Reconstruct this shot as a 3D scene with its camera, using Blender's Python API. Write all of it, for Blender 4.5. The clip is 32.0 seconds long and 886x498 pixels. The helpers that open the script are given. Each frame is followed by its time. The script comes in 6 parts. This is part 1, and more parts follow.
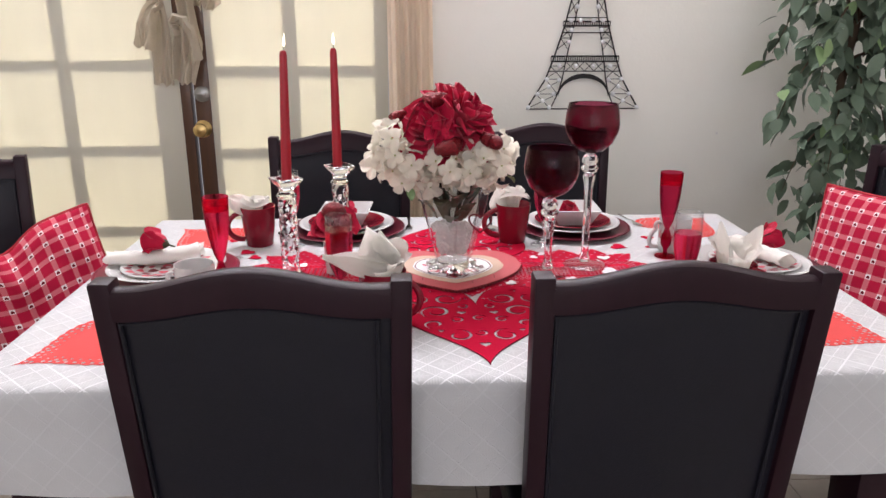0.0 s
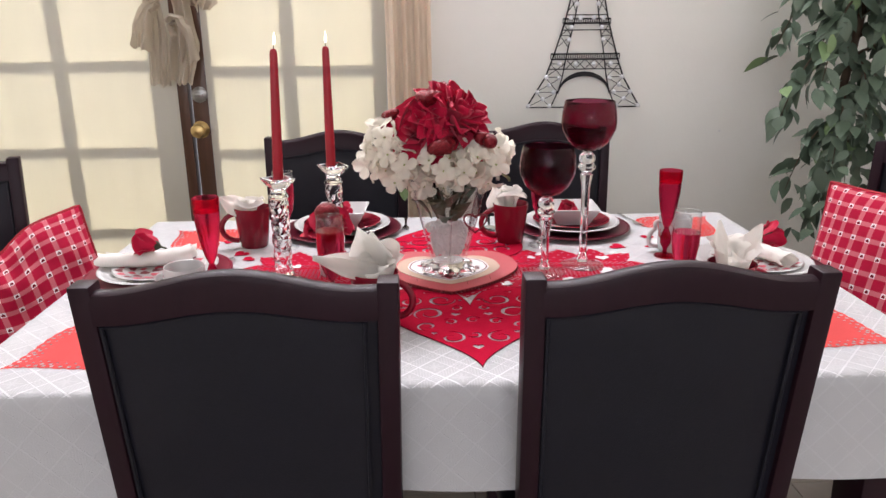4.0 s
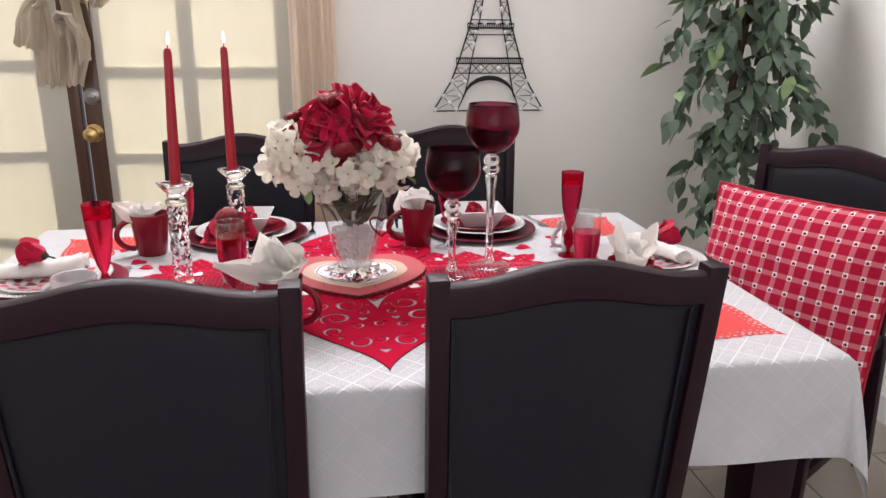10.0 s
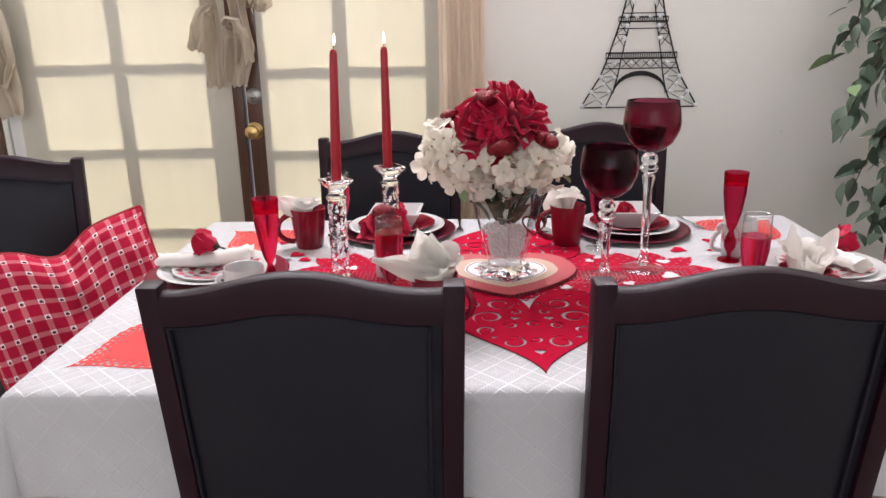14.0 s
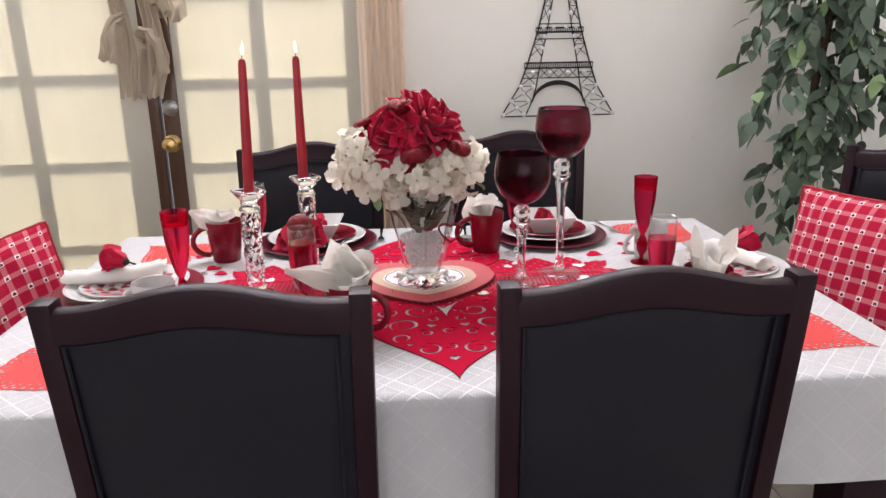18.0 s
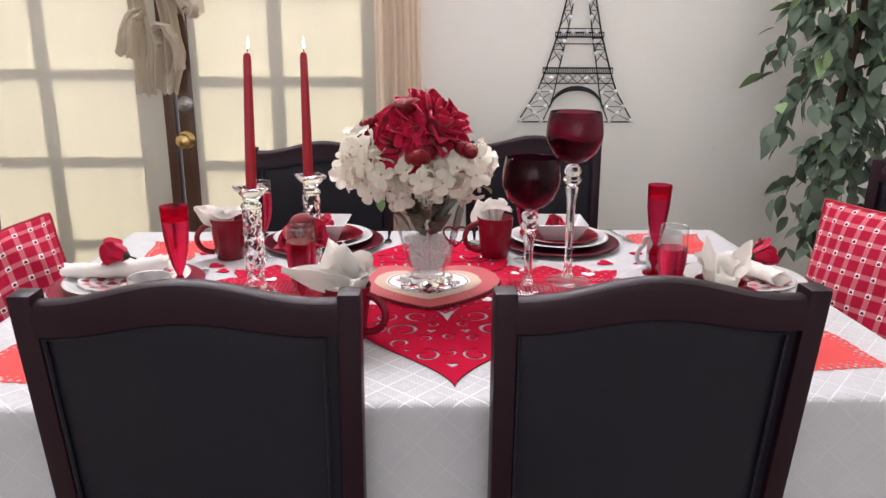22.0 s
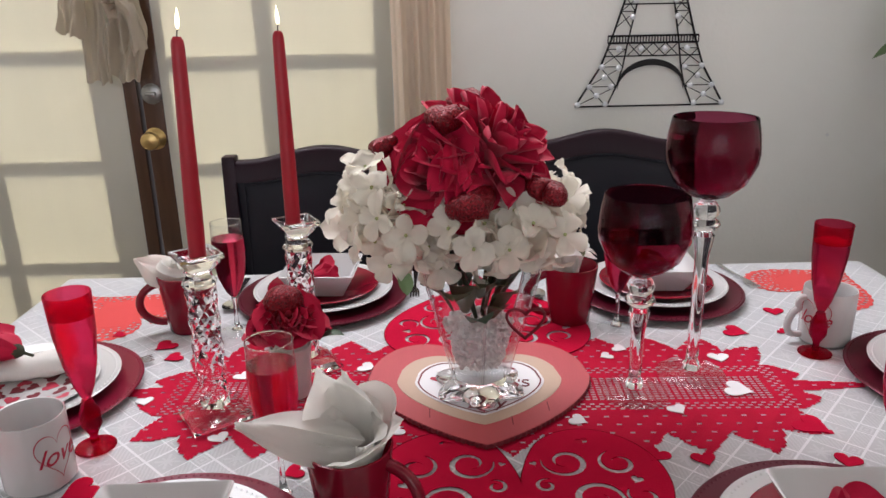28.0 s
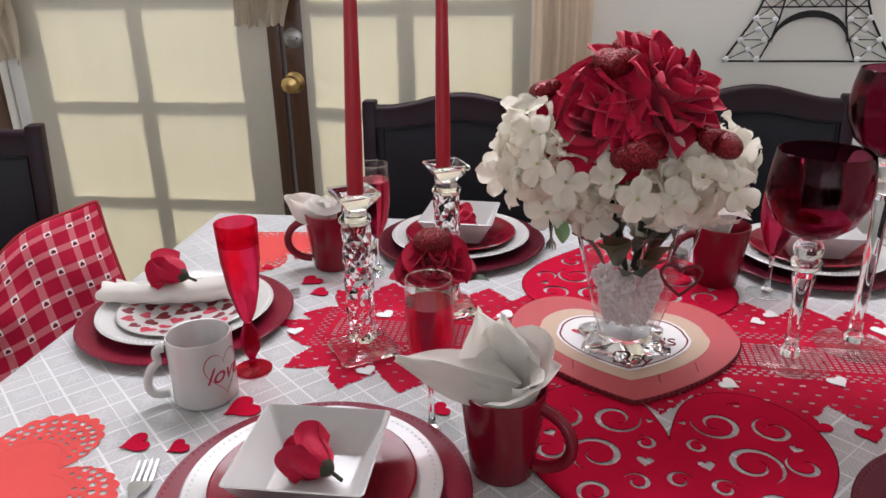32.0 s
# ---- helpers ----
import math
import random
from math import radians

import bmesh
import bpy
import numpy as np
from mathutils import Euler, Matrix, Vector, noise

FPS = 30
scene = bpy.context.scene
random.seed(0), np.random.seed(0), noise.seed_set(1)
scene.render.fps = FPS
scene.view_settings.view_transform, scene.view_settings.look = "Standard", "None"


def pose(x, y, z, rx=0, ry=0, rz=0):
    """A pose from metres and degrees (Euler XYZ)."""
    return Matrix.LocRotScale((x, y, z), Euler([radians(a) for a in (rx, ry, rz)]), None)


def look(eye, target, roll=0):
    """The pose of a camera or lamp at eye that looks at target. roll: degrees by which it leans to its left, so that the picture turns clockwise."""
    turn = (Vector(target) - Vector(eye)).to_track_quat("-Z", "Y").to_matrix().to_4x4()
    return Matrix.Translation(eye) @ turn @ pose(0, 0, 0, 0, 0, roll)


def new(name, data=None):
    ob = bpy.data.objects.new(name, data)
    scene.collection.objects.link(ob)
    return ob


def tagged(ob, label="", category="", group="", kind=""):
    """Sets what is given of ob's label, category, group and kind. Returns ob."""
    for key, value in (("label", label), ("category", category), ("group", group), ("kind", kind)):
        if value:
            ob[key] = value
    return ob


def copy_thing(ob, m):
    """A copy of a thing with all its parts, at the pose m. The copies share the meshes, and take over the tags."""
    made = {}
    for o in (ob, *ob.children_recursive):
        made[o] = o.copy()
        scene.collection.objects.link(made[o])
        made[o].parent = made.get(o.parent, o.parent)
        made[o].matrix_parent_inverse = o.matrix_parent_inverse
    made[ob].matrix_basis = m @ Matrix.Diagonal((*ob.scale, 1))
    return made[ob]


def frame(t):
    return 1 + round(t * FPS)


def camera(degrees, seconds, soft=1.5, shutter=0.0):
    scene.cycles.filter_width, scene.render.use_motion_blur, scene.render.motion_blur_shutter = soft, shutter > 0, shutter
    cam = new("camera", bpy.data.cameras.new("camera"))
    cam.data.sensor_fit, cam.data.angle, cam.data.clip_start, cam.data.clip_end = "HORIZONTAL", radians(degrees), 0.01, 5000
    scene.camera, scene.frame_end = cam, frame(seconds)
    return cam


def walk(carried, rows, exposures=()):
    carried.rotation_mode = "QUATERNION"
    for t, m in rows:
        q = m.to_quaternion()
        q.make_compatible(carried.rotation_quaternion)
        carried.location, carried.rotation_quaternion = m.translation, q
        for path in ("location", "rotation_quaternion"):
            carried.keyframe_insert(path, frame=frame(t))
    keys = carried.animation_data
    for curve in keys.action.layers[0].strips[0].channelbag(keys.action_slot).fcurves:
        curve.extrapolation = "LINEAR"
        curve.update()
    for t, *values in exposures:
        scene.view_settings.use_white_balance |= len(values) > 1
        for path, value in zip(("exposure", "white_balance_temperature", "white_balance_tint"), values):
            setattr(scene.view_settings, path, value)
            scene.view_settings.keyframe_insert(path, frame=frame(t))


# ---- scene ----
cam = camera(62.3, 32.0)
PATH = [
    (0, (0.037, 0.132, 1.322), (0.129, 2.041, 0.735), -0.0),
    (0.5, (0.038, 0.135, 1.322), (0.137, 2.044, 0.736), -0.0),
    (1, (0.041, 0.14, 1.321), (0.146, 2.05, 0.738), 0.1),
    (1.5, (0.05, 0.141, 1.319), (0.153, 2.053, 0.742), 0.1),
    (2, (0.055, 0.14, 1.321), (0.152, 2.053, 0.745), 0.0),
    (2.5, (0.054, 0.145, 1.318), (0.148, 2.058, 0.744), -0.0),
    (4.5, (0.07, 0.161, 1.315), (0.141, 2.07, 0.725), -0.5),
    (5, (0.073, 0.167, 1.313), (0.159, 2.076, 0.722), -0.4),
    (5.5, (0.076, 0.168, 1.307), (0.189, 2.076, 0.721), -0.2),
    (6, (0.08, 0.167, 1.311), (0.222, 2.072, 0.72), 0.0),
    (6.5, (0.081, 0.172, 1.308), (0.26, 2.076, 0.722), 0.2),
    (7, (0.084, 0.17, 1.312), (0.303, 2.07, 0.728), 0.4),
    (7.5, (0.089, 0.169, 1.31), (0.347, 2.066, 0.733), 0.5),
    (8, (0.093, 0.169, 1.31), (0.386, 2.061, 0.734), 0.7),
    (8.5, (0.089, 0.17, 1.306), (0.413, 2.06, 0.735), 0.6),
    (9, (0.087, 0.172, 1.308), (0.423, 2.058, 0.732), 0.8),
    (9.5, (0.082, 0.167, 1.307), (0.414, 2.054, 0.735), 0.5),
    (10, (0.081, 0.159, 1.311), (0.389, 2.05, 0.735), 0.5),
    (10.5, (0.071, 0.155, 1.311), (0.338, 2.052, 0.737), 0.2),
    (11, (0.06, 0.153, 1.315), (0.281, 2.054, 0.733), 0.3),
    (11.5, (0.053, 0.143, 1.317), (0.217, 2.049, 0.733), -0.2),
    (12, (0.047, 0.157, 1.314), (0.164, 2.066, 0.726), -0.1),
    (12.5, (0.047, 0.156, 1.312), (0.11, 2.069, 0.731), -0.6),
    (13, (0.044, 0.168, 1.314), (0.066, 2.081, 0.731), -0.6),
    (13.5, (0.04, 0.169, 1.316), (0.025, 2.083, 0.734), -0.9),
    (14, (0.031, 0.178, 1.312), (-0.01, 2.091, 0.729), -1.0),
    (14.5, (0.028, 0.176, 1.313), (-0.044, 2.088, 0.732), -1.6),
    (16.5, (0.038, 0.189, 1.306), (-0.008, 2.104, 0.733), -1.4),
    (17, (0.048, 0.186, 1.308), (0.054, 2.103, 0.739), -1.2),
    (17.5, (0.067, 0.17, 1.315), (0.129, 2.086, 0.746), -0.9),
    (18, (0.076, 0.174, 1.306), (0.206, 2.09, 0.749), -1.0),
    (18.5, (0.08, 0.161, 1.31), (0.268, 2.073, 0.752), -0.8),
    (19, (0.088, 0.168, 1.301), (0.322, 2.077, 0.752), -0.7),
    (19.5, (0.121, 0.175, 1.302), (0.374, 2.081, 0.751), -0.7),
    (20, (0.157, 0.18, 1.298), (0.409, 2.088, 0.751), -0.8),
    (20.5, (0.164, 0.18, 1.297), (0.389, 2.092, 0.755), -0.6),
    (21, (0.149, 0.188, 1.294), (0.33, 2.106, 0.76), -0.3),
    (21.5, (0.134, 0.199, 1.294), (0.254, 2.123, 0.76), 0.1),
    (22, (0.115, 0.21, 1.289), (0.188, 2.134, 0.749), 0.3),
    (22.5, (0.096, 0.232, 1.284), (0.148, 2.153, 0.728), 0.7),
    (23, (0.059, 0.319, 1.283), (0.129, 2.236, 0.715), 0.4),
    (23.5, (0.025, 0.423, 1.281), (0.13, 2.334, 0.702), 0.3),
    (24, (-0.01, 0.471, 1.283), (0.138, 2.378, 0.698), 0.6),
    (24.5, (0.015, 0.521, 1.278), (0.175, 2.425, 0.685), 0.8),
    (25, (0.069, 0.599, 1.274), (0.203, 2.506, 0.688), 0.4),
    (25.5, (0.097, 0.667, 1.28), (0.191, 2.575, 0.686), -0.0),
    (27.5, (0.113, 0.811, 1.298), (0.118, 2.711, 0.674), -1.3),
    (28, (0.08, 0.834, 1.299), (0.101, 2.731, 0.666), -1.1),
    (28.5, (0.064, 0.846, 1.296), (0.096, 2.739, 0.653), -0.8),
    (29, (0.056, 0.837, 1.298), (0.07, 2.726, 0.641), -0.6),
    (29.5, (0.051, 0.829, 1.298), (0.024, 2.713, 0.628), -0.5),
    (30, (0.045, 0.825, 1.295), (-0.036, 2.705, 0.618), -0.6),
    (30.5, (0.04, 0.829, 1.292), (-0.1, 2.7, 0.601), -0.7),
    (31, (0.031, 0.831, 1.29), (-0.158, 2.692, 0.584), -0.8),
    (31.5, (0.024, 0.834, 1.29), (-0.212, 2.682, 0.563), -0.9),
    (32, (0.017, 0.833, 1.284), (-0.247, 2.673, 0.545), -0.9),
]
EXPOSURES = [(0, 0.02, 6370, 19), (22, 0.02, 6370, 19), (25.5, -0.1, 6350, 20), (27.5, -0.38, 6270, 17), (32, -0.38, 6270, 16)]
walk(cam, [(t, look(eye, target, roll)) for t, eye, target, roll in PATH], EXPOSURES)

# ---- light: hazy sun behind the curtained doors, added fill from two unseen windows ----
world = bpy.data.worlds.new("world")
scene.world = world
world.use_nodes = True
wn = world.node_tree.nodes
sky = wn.new("ShaderNodeTexSky")
sky.sky_type, sky.sun_disc = "NISHITA", False
sky.sun_elevation, sky.sun_rotation = radians(32), radians(-2)
wn["Background"].inputs["Strength"].default_value = 0.12
world.node_tree.links.new(sky.outputs["Color"], wn["Background"].inputs["Color"])


def lamp(name, kind, m, energy, colour, **more):
    data = bpy.data.lights.new(name, kind)
    data.energy, data.color = energy, colour
    for key, value in more.items():
        if key == "angle":
            data.angle = value
        elif key == "size":
            data.shape, data.size, data.size_y = "RECTANGLE", value[0], value[1]
    ob = new(name, data)
    ob.matrix_world = m
    return ob


lamp("sun", "SUN", look((-0.9, 6.0, 3.1), (-0.8, 3.0, 1.2)), 1.3, (1.0, 0.94, 0.82), angle=radians(5))
# South fill lamp added behind the camera, where no window is seen.
lamp("added_south_fill", "AREA", look((-0.05, -4.15, 1.85), (-0.05, 2.0, 1.1)), 78, (0.97, 0.98, 1.0), size=(3.9, 2.75))
# High fill lamp added above the view to brighten the table top.
lamp("added_high_fill", "AREA", look((-0.1, 3.10, 2.78), (0.1, 1.9, 0.9)), 96, (0.97, 0.98, 1.0), size=(3.0, 0.85))

# ---- materials ----
def material(name, colour, rough=0.5, metal=0.0, spot=None, scale=30.0, amount=0.5, bump=0.0, bump_scale=200.0, coat=0.0, sheen=0.0, transmission=0.0, ior=1.45, stretch=(1, 1, 1), subsurface=0.0, shine=0.5):
    """A surface with variation at two scales: broad patches towards the spot colour and a fine grain, with relief."""
    m = bpy.data.materials.new(name)
    m.use_nodes = True
    nt = m.node_tree
    b = nt.nodes["Principled BSDF"]
    b.inputs["Roughness"].default_value, b.inputs["Metallic"].default_value = rough, metal
    b.inputs["Coat Weight"].default_value, b.inputs["Sheen Weight"].default_value = coat, sheen
    b.inputs["Transmission Weight"].default_value, b.inputs["IOR"].default_value = transmission, ior
    b.inputs["Base Color"].default_value = (*colour, 1)
    b.inputs["Specular IOR Level"].default_value = shine
    if subsurface:
        b.inputs["Subsurface Weight"].default_value = subsurface
        b.inputs["Subsurface Radius"].default_value = (0.02, 0.01, 0.008)
    co = nt.nodes.new("ShaderNodeTexCoord")
    mp = nt.nodes.new("ShaderNodeMapping")
    mp.inputs["Scale"].default_value = stretch
    nt.links.new(co.outputs["Object"], mp.inputs["Vector"])
    if spot:
        big, fine, mix = nt.nodes.new("ShaderNodeTexNoise"), nt.nodes.new("ShaderNodeTexNoise"), nt.nodes.new("ShaderNodeMix")
        big.inputs["Scale"].default_value, fine.inputs["Scale"].default_value = scale, scale * 9
        big.inputs["Detail"].default_value = fine.inputs["Detail"].default_value = 4
        nt.links.new(mp.outputs["Vector"], big.inputs["Vector"])
        nt.links.new(mp.outputs["Vector"], fine.inputs["Vector"])
        add = nt.nodes.new("ShaderNodeMath")
        add.operation = "MULTIPLY_ADD"
        nt.links.new(big.outputs["Fac"], add.inputs[0])
        add.inputs[1].default_value = 1.4 * amount
        half = nt.nodes.new("ShaderNodeMath")
        half.operation = "MULTIPLY_ADD"
        half.inputs[1].default_value, half.inputs[2].default_value = 0.8 * amount, -0.6 * amount
        nt.links.new(fine.outputs["Fac"], half.inputs[0])
        nt.links.new(half.outputs[0], add.inputs[2])
        add.use_clamp = True
        mix.data_type = "RGBA"
        mix.inputs["A"].default_value, mix.inputs["B"].default_value = (*colour, 1), (*spot, 1)
        nt.links.new(add.outputs[0], mix.inputs["Factor"])
        nt.links.new(mix.outputs["Result"], b.inputs["Base Color"])
    if bump:
        tex, bp = nt.nodes.new("ShaderNodeTexNoise"), nt.nodes.new("ShaderNodeBump")
        tex.inputs["Scale"].default_value, tex.inputs["Detail"].default_value = bump_scale, 3
        nt.links.new(mp.outputs["Vector"], tex.inputs["Vector"])
        bp.inputs["Strength"].default_value, bp.inputs["Distance"].default_value = bump, 0.002
        nt.links.new(tex.outputs["Fac"], bp.inputs["Height"])
        nt.links.new(bp.outputs["Normal"], b.inputs["Normal"])
    return m


def sheer(name, colour, through_share, fold=0.0, inside=None):
    """Thin cloth: light is scattered back and through."""
    m = bpy.data.materials.new(name)
    m.use_nodes = True
    nt = m.node_tree
    nt.nodes.remove(nt.nodes["Principled BSDF"])
    front, back, mix = nt.nodes.new("ShaderNodeBsdfDiffuse"), nt.nodes.new("ShaderNodeBsdfTranslucent"), nt.nodes.new("ShaderNodeMixShader")
    co, tex, ramp = nt.nodes.new("ShaderNodeTexCoord"), nt.nodes.new("ShaderNodeTexNoise"), nt.nodes.new("ShaderNodeMix")
    mp = nt.nodes.new("ShaderNodeMapping")
    mp.inputs["Scale"].default_value = (9, 9, 1.5)
    nt.links.new(co.outputs["Object"], mp.inputs["Vector"])
    nt.links.new(mp.outputs["Vector"], tex.inputs["Vector"])
    tex.inputs["Scale"].default_value, tex.inputs["Detail"].default_value = 2.0, 6
    ramp.data_type = "RGBA"
    # fold puts shade of pleats into the colour as darker upright streaks.
    ramp.inputs["A"].default_value, ramp.inputs["B"].default_value = (*colour, 1), (*[c * (1 - 0.12 - fold) for c in colour], 1)
    nt.links.new(tex.outputs["Fac"], ramp.inputs["Factor"])
    nt.links.new(ramp.outputs["Result"], back.inputs["Color"])
    if inside:
        front.inputs["Color"].default_value = (*inside, 1)
    else:
        nt.links.new(ramp.outputs["Result"], front.inputs["Color"])
    mix.inputs["Fac"].default_value = through_share
    nt.links.new(front.outputs[0], mix.inputs[1])
    nt.links.new(back.outputs[0], mix.inputs[2])
    nt.links.new(mix.outputs[0], nt.nodes["Material Output"].inputs["Surface"])
    return m


def glass(name, colour=(1, 1, 1), rough=0.0, ior=1.5):
    m = bpy.data.materials.new(name)
    m.use_nodes = True
    nt = m.node_tree
    b = nt.nodes["Principled BSDF"]
    b.inputs["Base Color"].default_value = (*colour, 1)
    b.inputs["Roughness"].default_value, b.inputs["IOR"].default_value = rough, ior
    b.inputs["Transmission Weight"].default_value = 1.0
    return m


def node(nt, kind, op=None, a=None, b=None, c=None):
    n = nt.nodes.new(kind)
    if op:
        n.operation = op
    for i, v in enumerate((a, b, c)):
        if v is None:
            continue
        if isinstance(v, (int, float)):
            n.inputs[i].default_value = v
        else:
            nt.links.new(v, n.inputs[i])
    return n.outputs[0]


def maths(nt, op, a=None, b=None, c=None):
    return node(nt, "ShaderNodeMath", op, a, b, c)


def mixed(nt, fac, a, b):
    n = nt.nodes.new("ShaderNodeMix")
    n.data_type = "RGBA"
    for key, v in (("Factor", fac), ("A", a), ("B", b)):
        if isinstance(v, tuple):
            n.inputs[key].default_value = (*v, 1)
        elif isinstance(v, (int, float)):
            n.inputs[key].default_value = v
        else:
            nt.links.new(v, n.inputs[key])
    return n.outputs["Result"]


def uv_parts(nt):
    uv = nt.nodes.new("ShaderNodeUVMap")
    uv.uv_map = "UVMap"
    sp = nt.nodes.new("ShaderNodeSeparateXYZ")
    nt.links.new(uv.outputs["UV"], sp.inputs[0])
    return uv.outputs["UV"], sp.outputs[0], sp.outputs[1]


def plaid_material():
    """Red check cloth: pale woven bands, white squares with a small heart where they cross."""
    m = material("red_check_cotton", (0.42, 0.009, 0.040), 0.85, bump=0.3, bump_scale=900, shine=0.15)
    nt = m.node_tree
    b = nt.nodes["Principled BSDF"]
    _, u, v = uv_parts(nt)
    fu, fv = maths(nt, "FRACT", maths(nt, "MULTIPLY", u, 24.5)), maths(nt, "FRACT", maths(nt, "MULTIPLY", v, 24.5))
    cu, cv = maths(nt, "SUBTRACT", fu, 0.5), maths(nt, "SUBTRACT", fv, 0.5)
    bu, bv = maths(nt, "LESS_THAN", maths(nt, "ABSOLUTE", cu), 0.155), maths(nt, "LESS_THAN", maths(nt, "ABSOLUTE", cv), 0.155)
    pale = mixed(nt, maths(nt, "MAXIMUM", bu, bv), (0.42, 0.009, 0.040), (0.58, 0.14, 0.165))
    both = maths(nt, "MULTIPLY", bu, bv)
    white = mixed(nt, both, pale, (0.80, 0.72, 0.72))
    hx, hy = maths(nt, "MULTIPLY", cu, 9.6), maths(nt, "MULTIPLY", cv, -9.6)
    x2, y2 = maths(nt, "MULTIPLY", hx, hx), maths(nt, "MULTIPLY", hy, hy)
    core = maths(nt, "SUBTRACT", maths(nt, "ADD", x2, y2), 0.8)
    cube = maths(nt, "MULTIPLY", maths(nt, "MULTIPLY", core, core), core)
    heart = maths(nt, "LESS_THAN", maths(nt, "SUBTRACT", cube, maths(nt, "MULTIPLY", x2, maths(nt, "MULTIPLY", y2, hy))), 0.0)
    nt.links.new(mixed(nt, maths(nt, "MULTIPLY", heart, both), white, (0.16, 0.012, 0.02)), b.inputs["Base Color"])
    return m


def damask_material():
    """White table linen: a slanting lattice of hatched satin bands, small squares where they cross, stars between."""
    m = material("white_damask", (0.6, 0.6, 0.61), 0.62, sheen=0.15)
    nt = m.node_tree
    b = nt.nodes["Principled BSDF"]
    uv, _, _ = uv_parts(nt)
    rot = nt.nodes.new("ShaderNodeMapping")
    rot.inputs["Rotation"].default_value = (0, 0, radians(43))
    rot.inputs["Scale"].default_value = (16.1, 16.1, 1)
    nt.links.new(uv, rot.inputs["Vector"])
    sp = nt.nodes.new("ShaderNodeSeparateXYZ")
    nt.links.new(rot.outputs["Vector"], sp.inputs[0])
    fu, fv = maths(nt, "FRACT", sp.outputs[0]), maths(nt, "FRACT", sp.outputs[1])
    bu, bv = maths(nt, "LESS_THAN", fu, 0.38), maths(nt, "LESS_THAN", fv, 0.38)
    du, dv = maths(nt, "ABSOLUTE", maths(nt, "SUBTRACT", fu, 0.19)), maths(nt, "ABSOLUTE", maths(nt, "SUBTRACT", fv, 0.19))

    def near(value, at, wide):
        return maths(nt, "LESS_THAN", maths(nt, "ABSOLUTE", maths(nt, "SUBTRACT", value, at)), wide)

    def times(a, c):
        return maths(nt, "MULTIPLY", a, c)

    def most(a, c):
        return maths(nt, "MAXIMUM", a, c)

    cross = times(bu, bv)
    band = maths(nt, "SUBTRACT", most(bu, bv), cross)
    edges = most(near(du, 0.19, 0.027), near(dv, 0.19, 0.027))
    hatch = times(band, maths(nt, "LESS_THAN", maths(nt, "FRACT", times(maths(nt, "ADD", sp.outputs[0], sp.outputs[1]), 9.0)), 0.5))
    rings = times(cross, maths(nt, "LESS_THAN", maths(nt, "FRACT", times(most(du, dv), 12.0)), 0.45))
    cu, cv = maths(nt, "ABSOLUTE", maths(nt, "SUBTRACT", fu, 0.69)), maths(nt, "ABSOLUTE", maths(nt, "SUBTRACT", fv, 0.69))
    reach = maths(nt, "LESS_THAN", most(cu, cv), 0.20)
    star = times(reach, most(most(maths(nt, "LESS_THAN", cu, 0.022), maths(nt, "LESS_THAN", cv, 0.022)), maths(nt, "LESS_THAN", maths(nt, "ABSOLUTE", maths(nt, "SUBTRACT", cu, cv)), 0.045)))
    fine = nt.nodes.new("ShaderNodeTexNoise")
    fine.inputs["Scale"].default_value = 14
    nt.links.new(uv, fine.inputs["Vector"])
    soft = most(times(hatch, 0.17), most(times(rings, 0.24), times(star, 0.18)))
    place = nt.nodes.new("ShaderNodeSeparateXYZ")
    nt.links.new(uv, place.inputs[0])
    # Lattice toned down on the drop, standing in for the flatter light there.
    lit_top = times(maths(nt, "LESS_THAN", maths(nt, "ABSOLUTE", place.outputs[0]), 0.872), maths(nt, "LESS_THAN", maths(nt, "ABSOLUTE", place.outputs[1]), 0.556))
    satin = times(most(edges, soft), maths(nt, "ADD", 0.10, times(lit_top, 0.90)))
    ground = mixed(nt, fine.outputs["Fac"], (0.44, 0.443, 0.452), (0.51, 0.512, 0.516))
    # Part of the satin sheen is put into the colour as brighter threads.
    nt.links.new(mixed(nt, times(satin, 0.82), ground, (0.84, 0.84, 0.85)), b.inputs["Base Color"])
    nt.links.new(maths(nt, "SUBTRACT", 0.70, times(satin, 0.45)), b.inputs["Roughness"])
    weave = nt.nodes.new("ShaderNodeTexNoise")
    weave.inputs["Scale"].default_value = 420
    nt.links.new(uv, weave.inputs["Vector"])
    relief = maths(nt, "ADD", times(satin, 0.8), times(weave.outputs["Fac"], 0.12))
    bp = nt.nodes.new("ShaderNodeBump")
    bp.inputs["Strength"].default_value, bp.inputs["Distance"].default_value = 1.0, 0.0045
    nt.links.new(relief, bp.inputs["Height"])
    nt.links.new(bp.outputs["Normal"], b.inputs["Normal"])
    return m


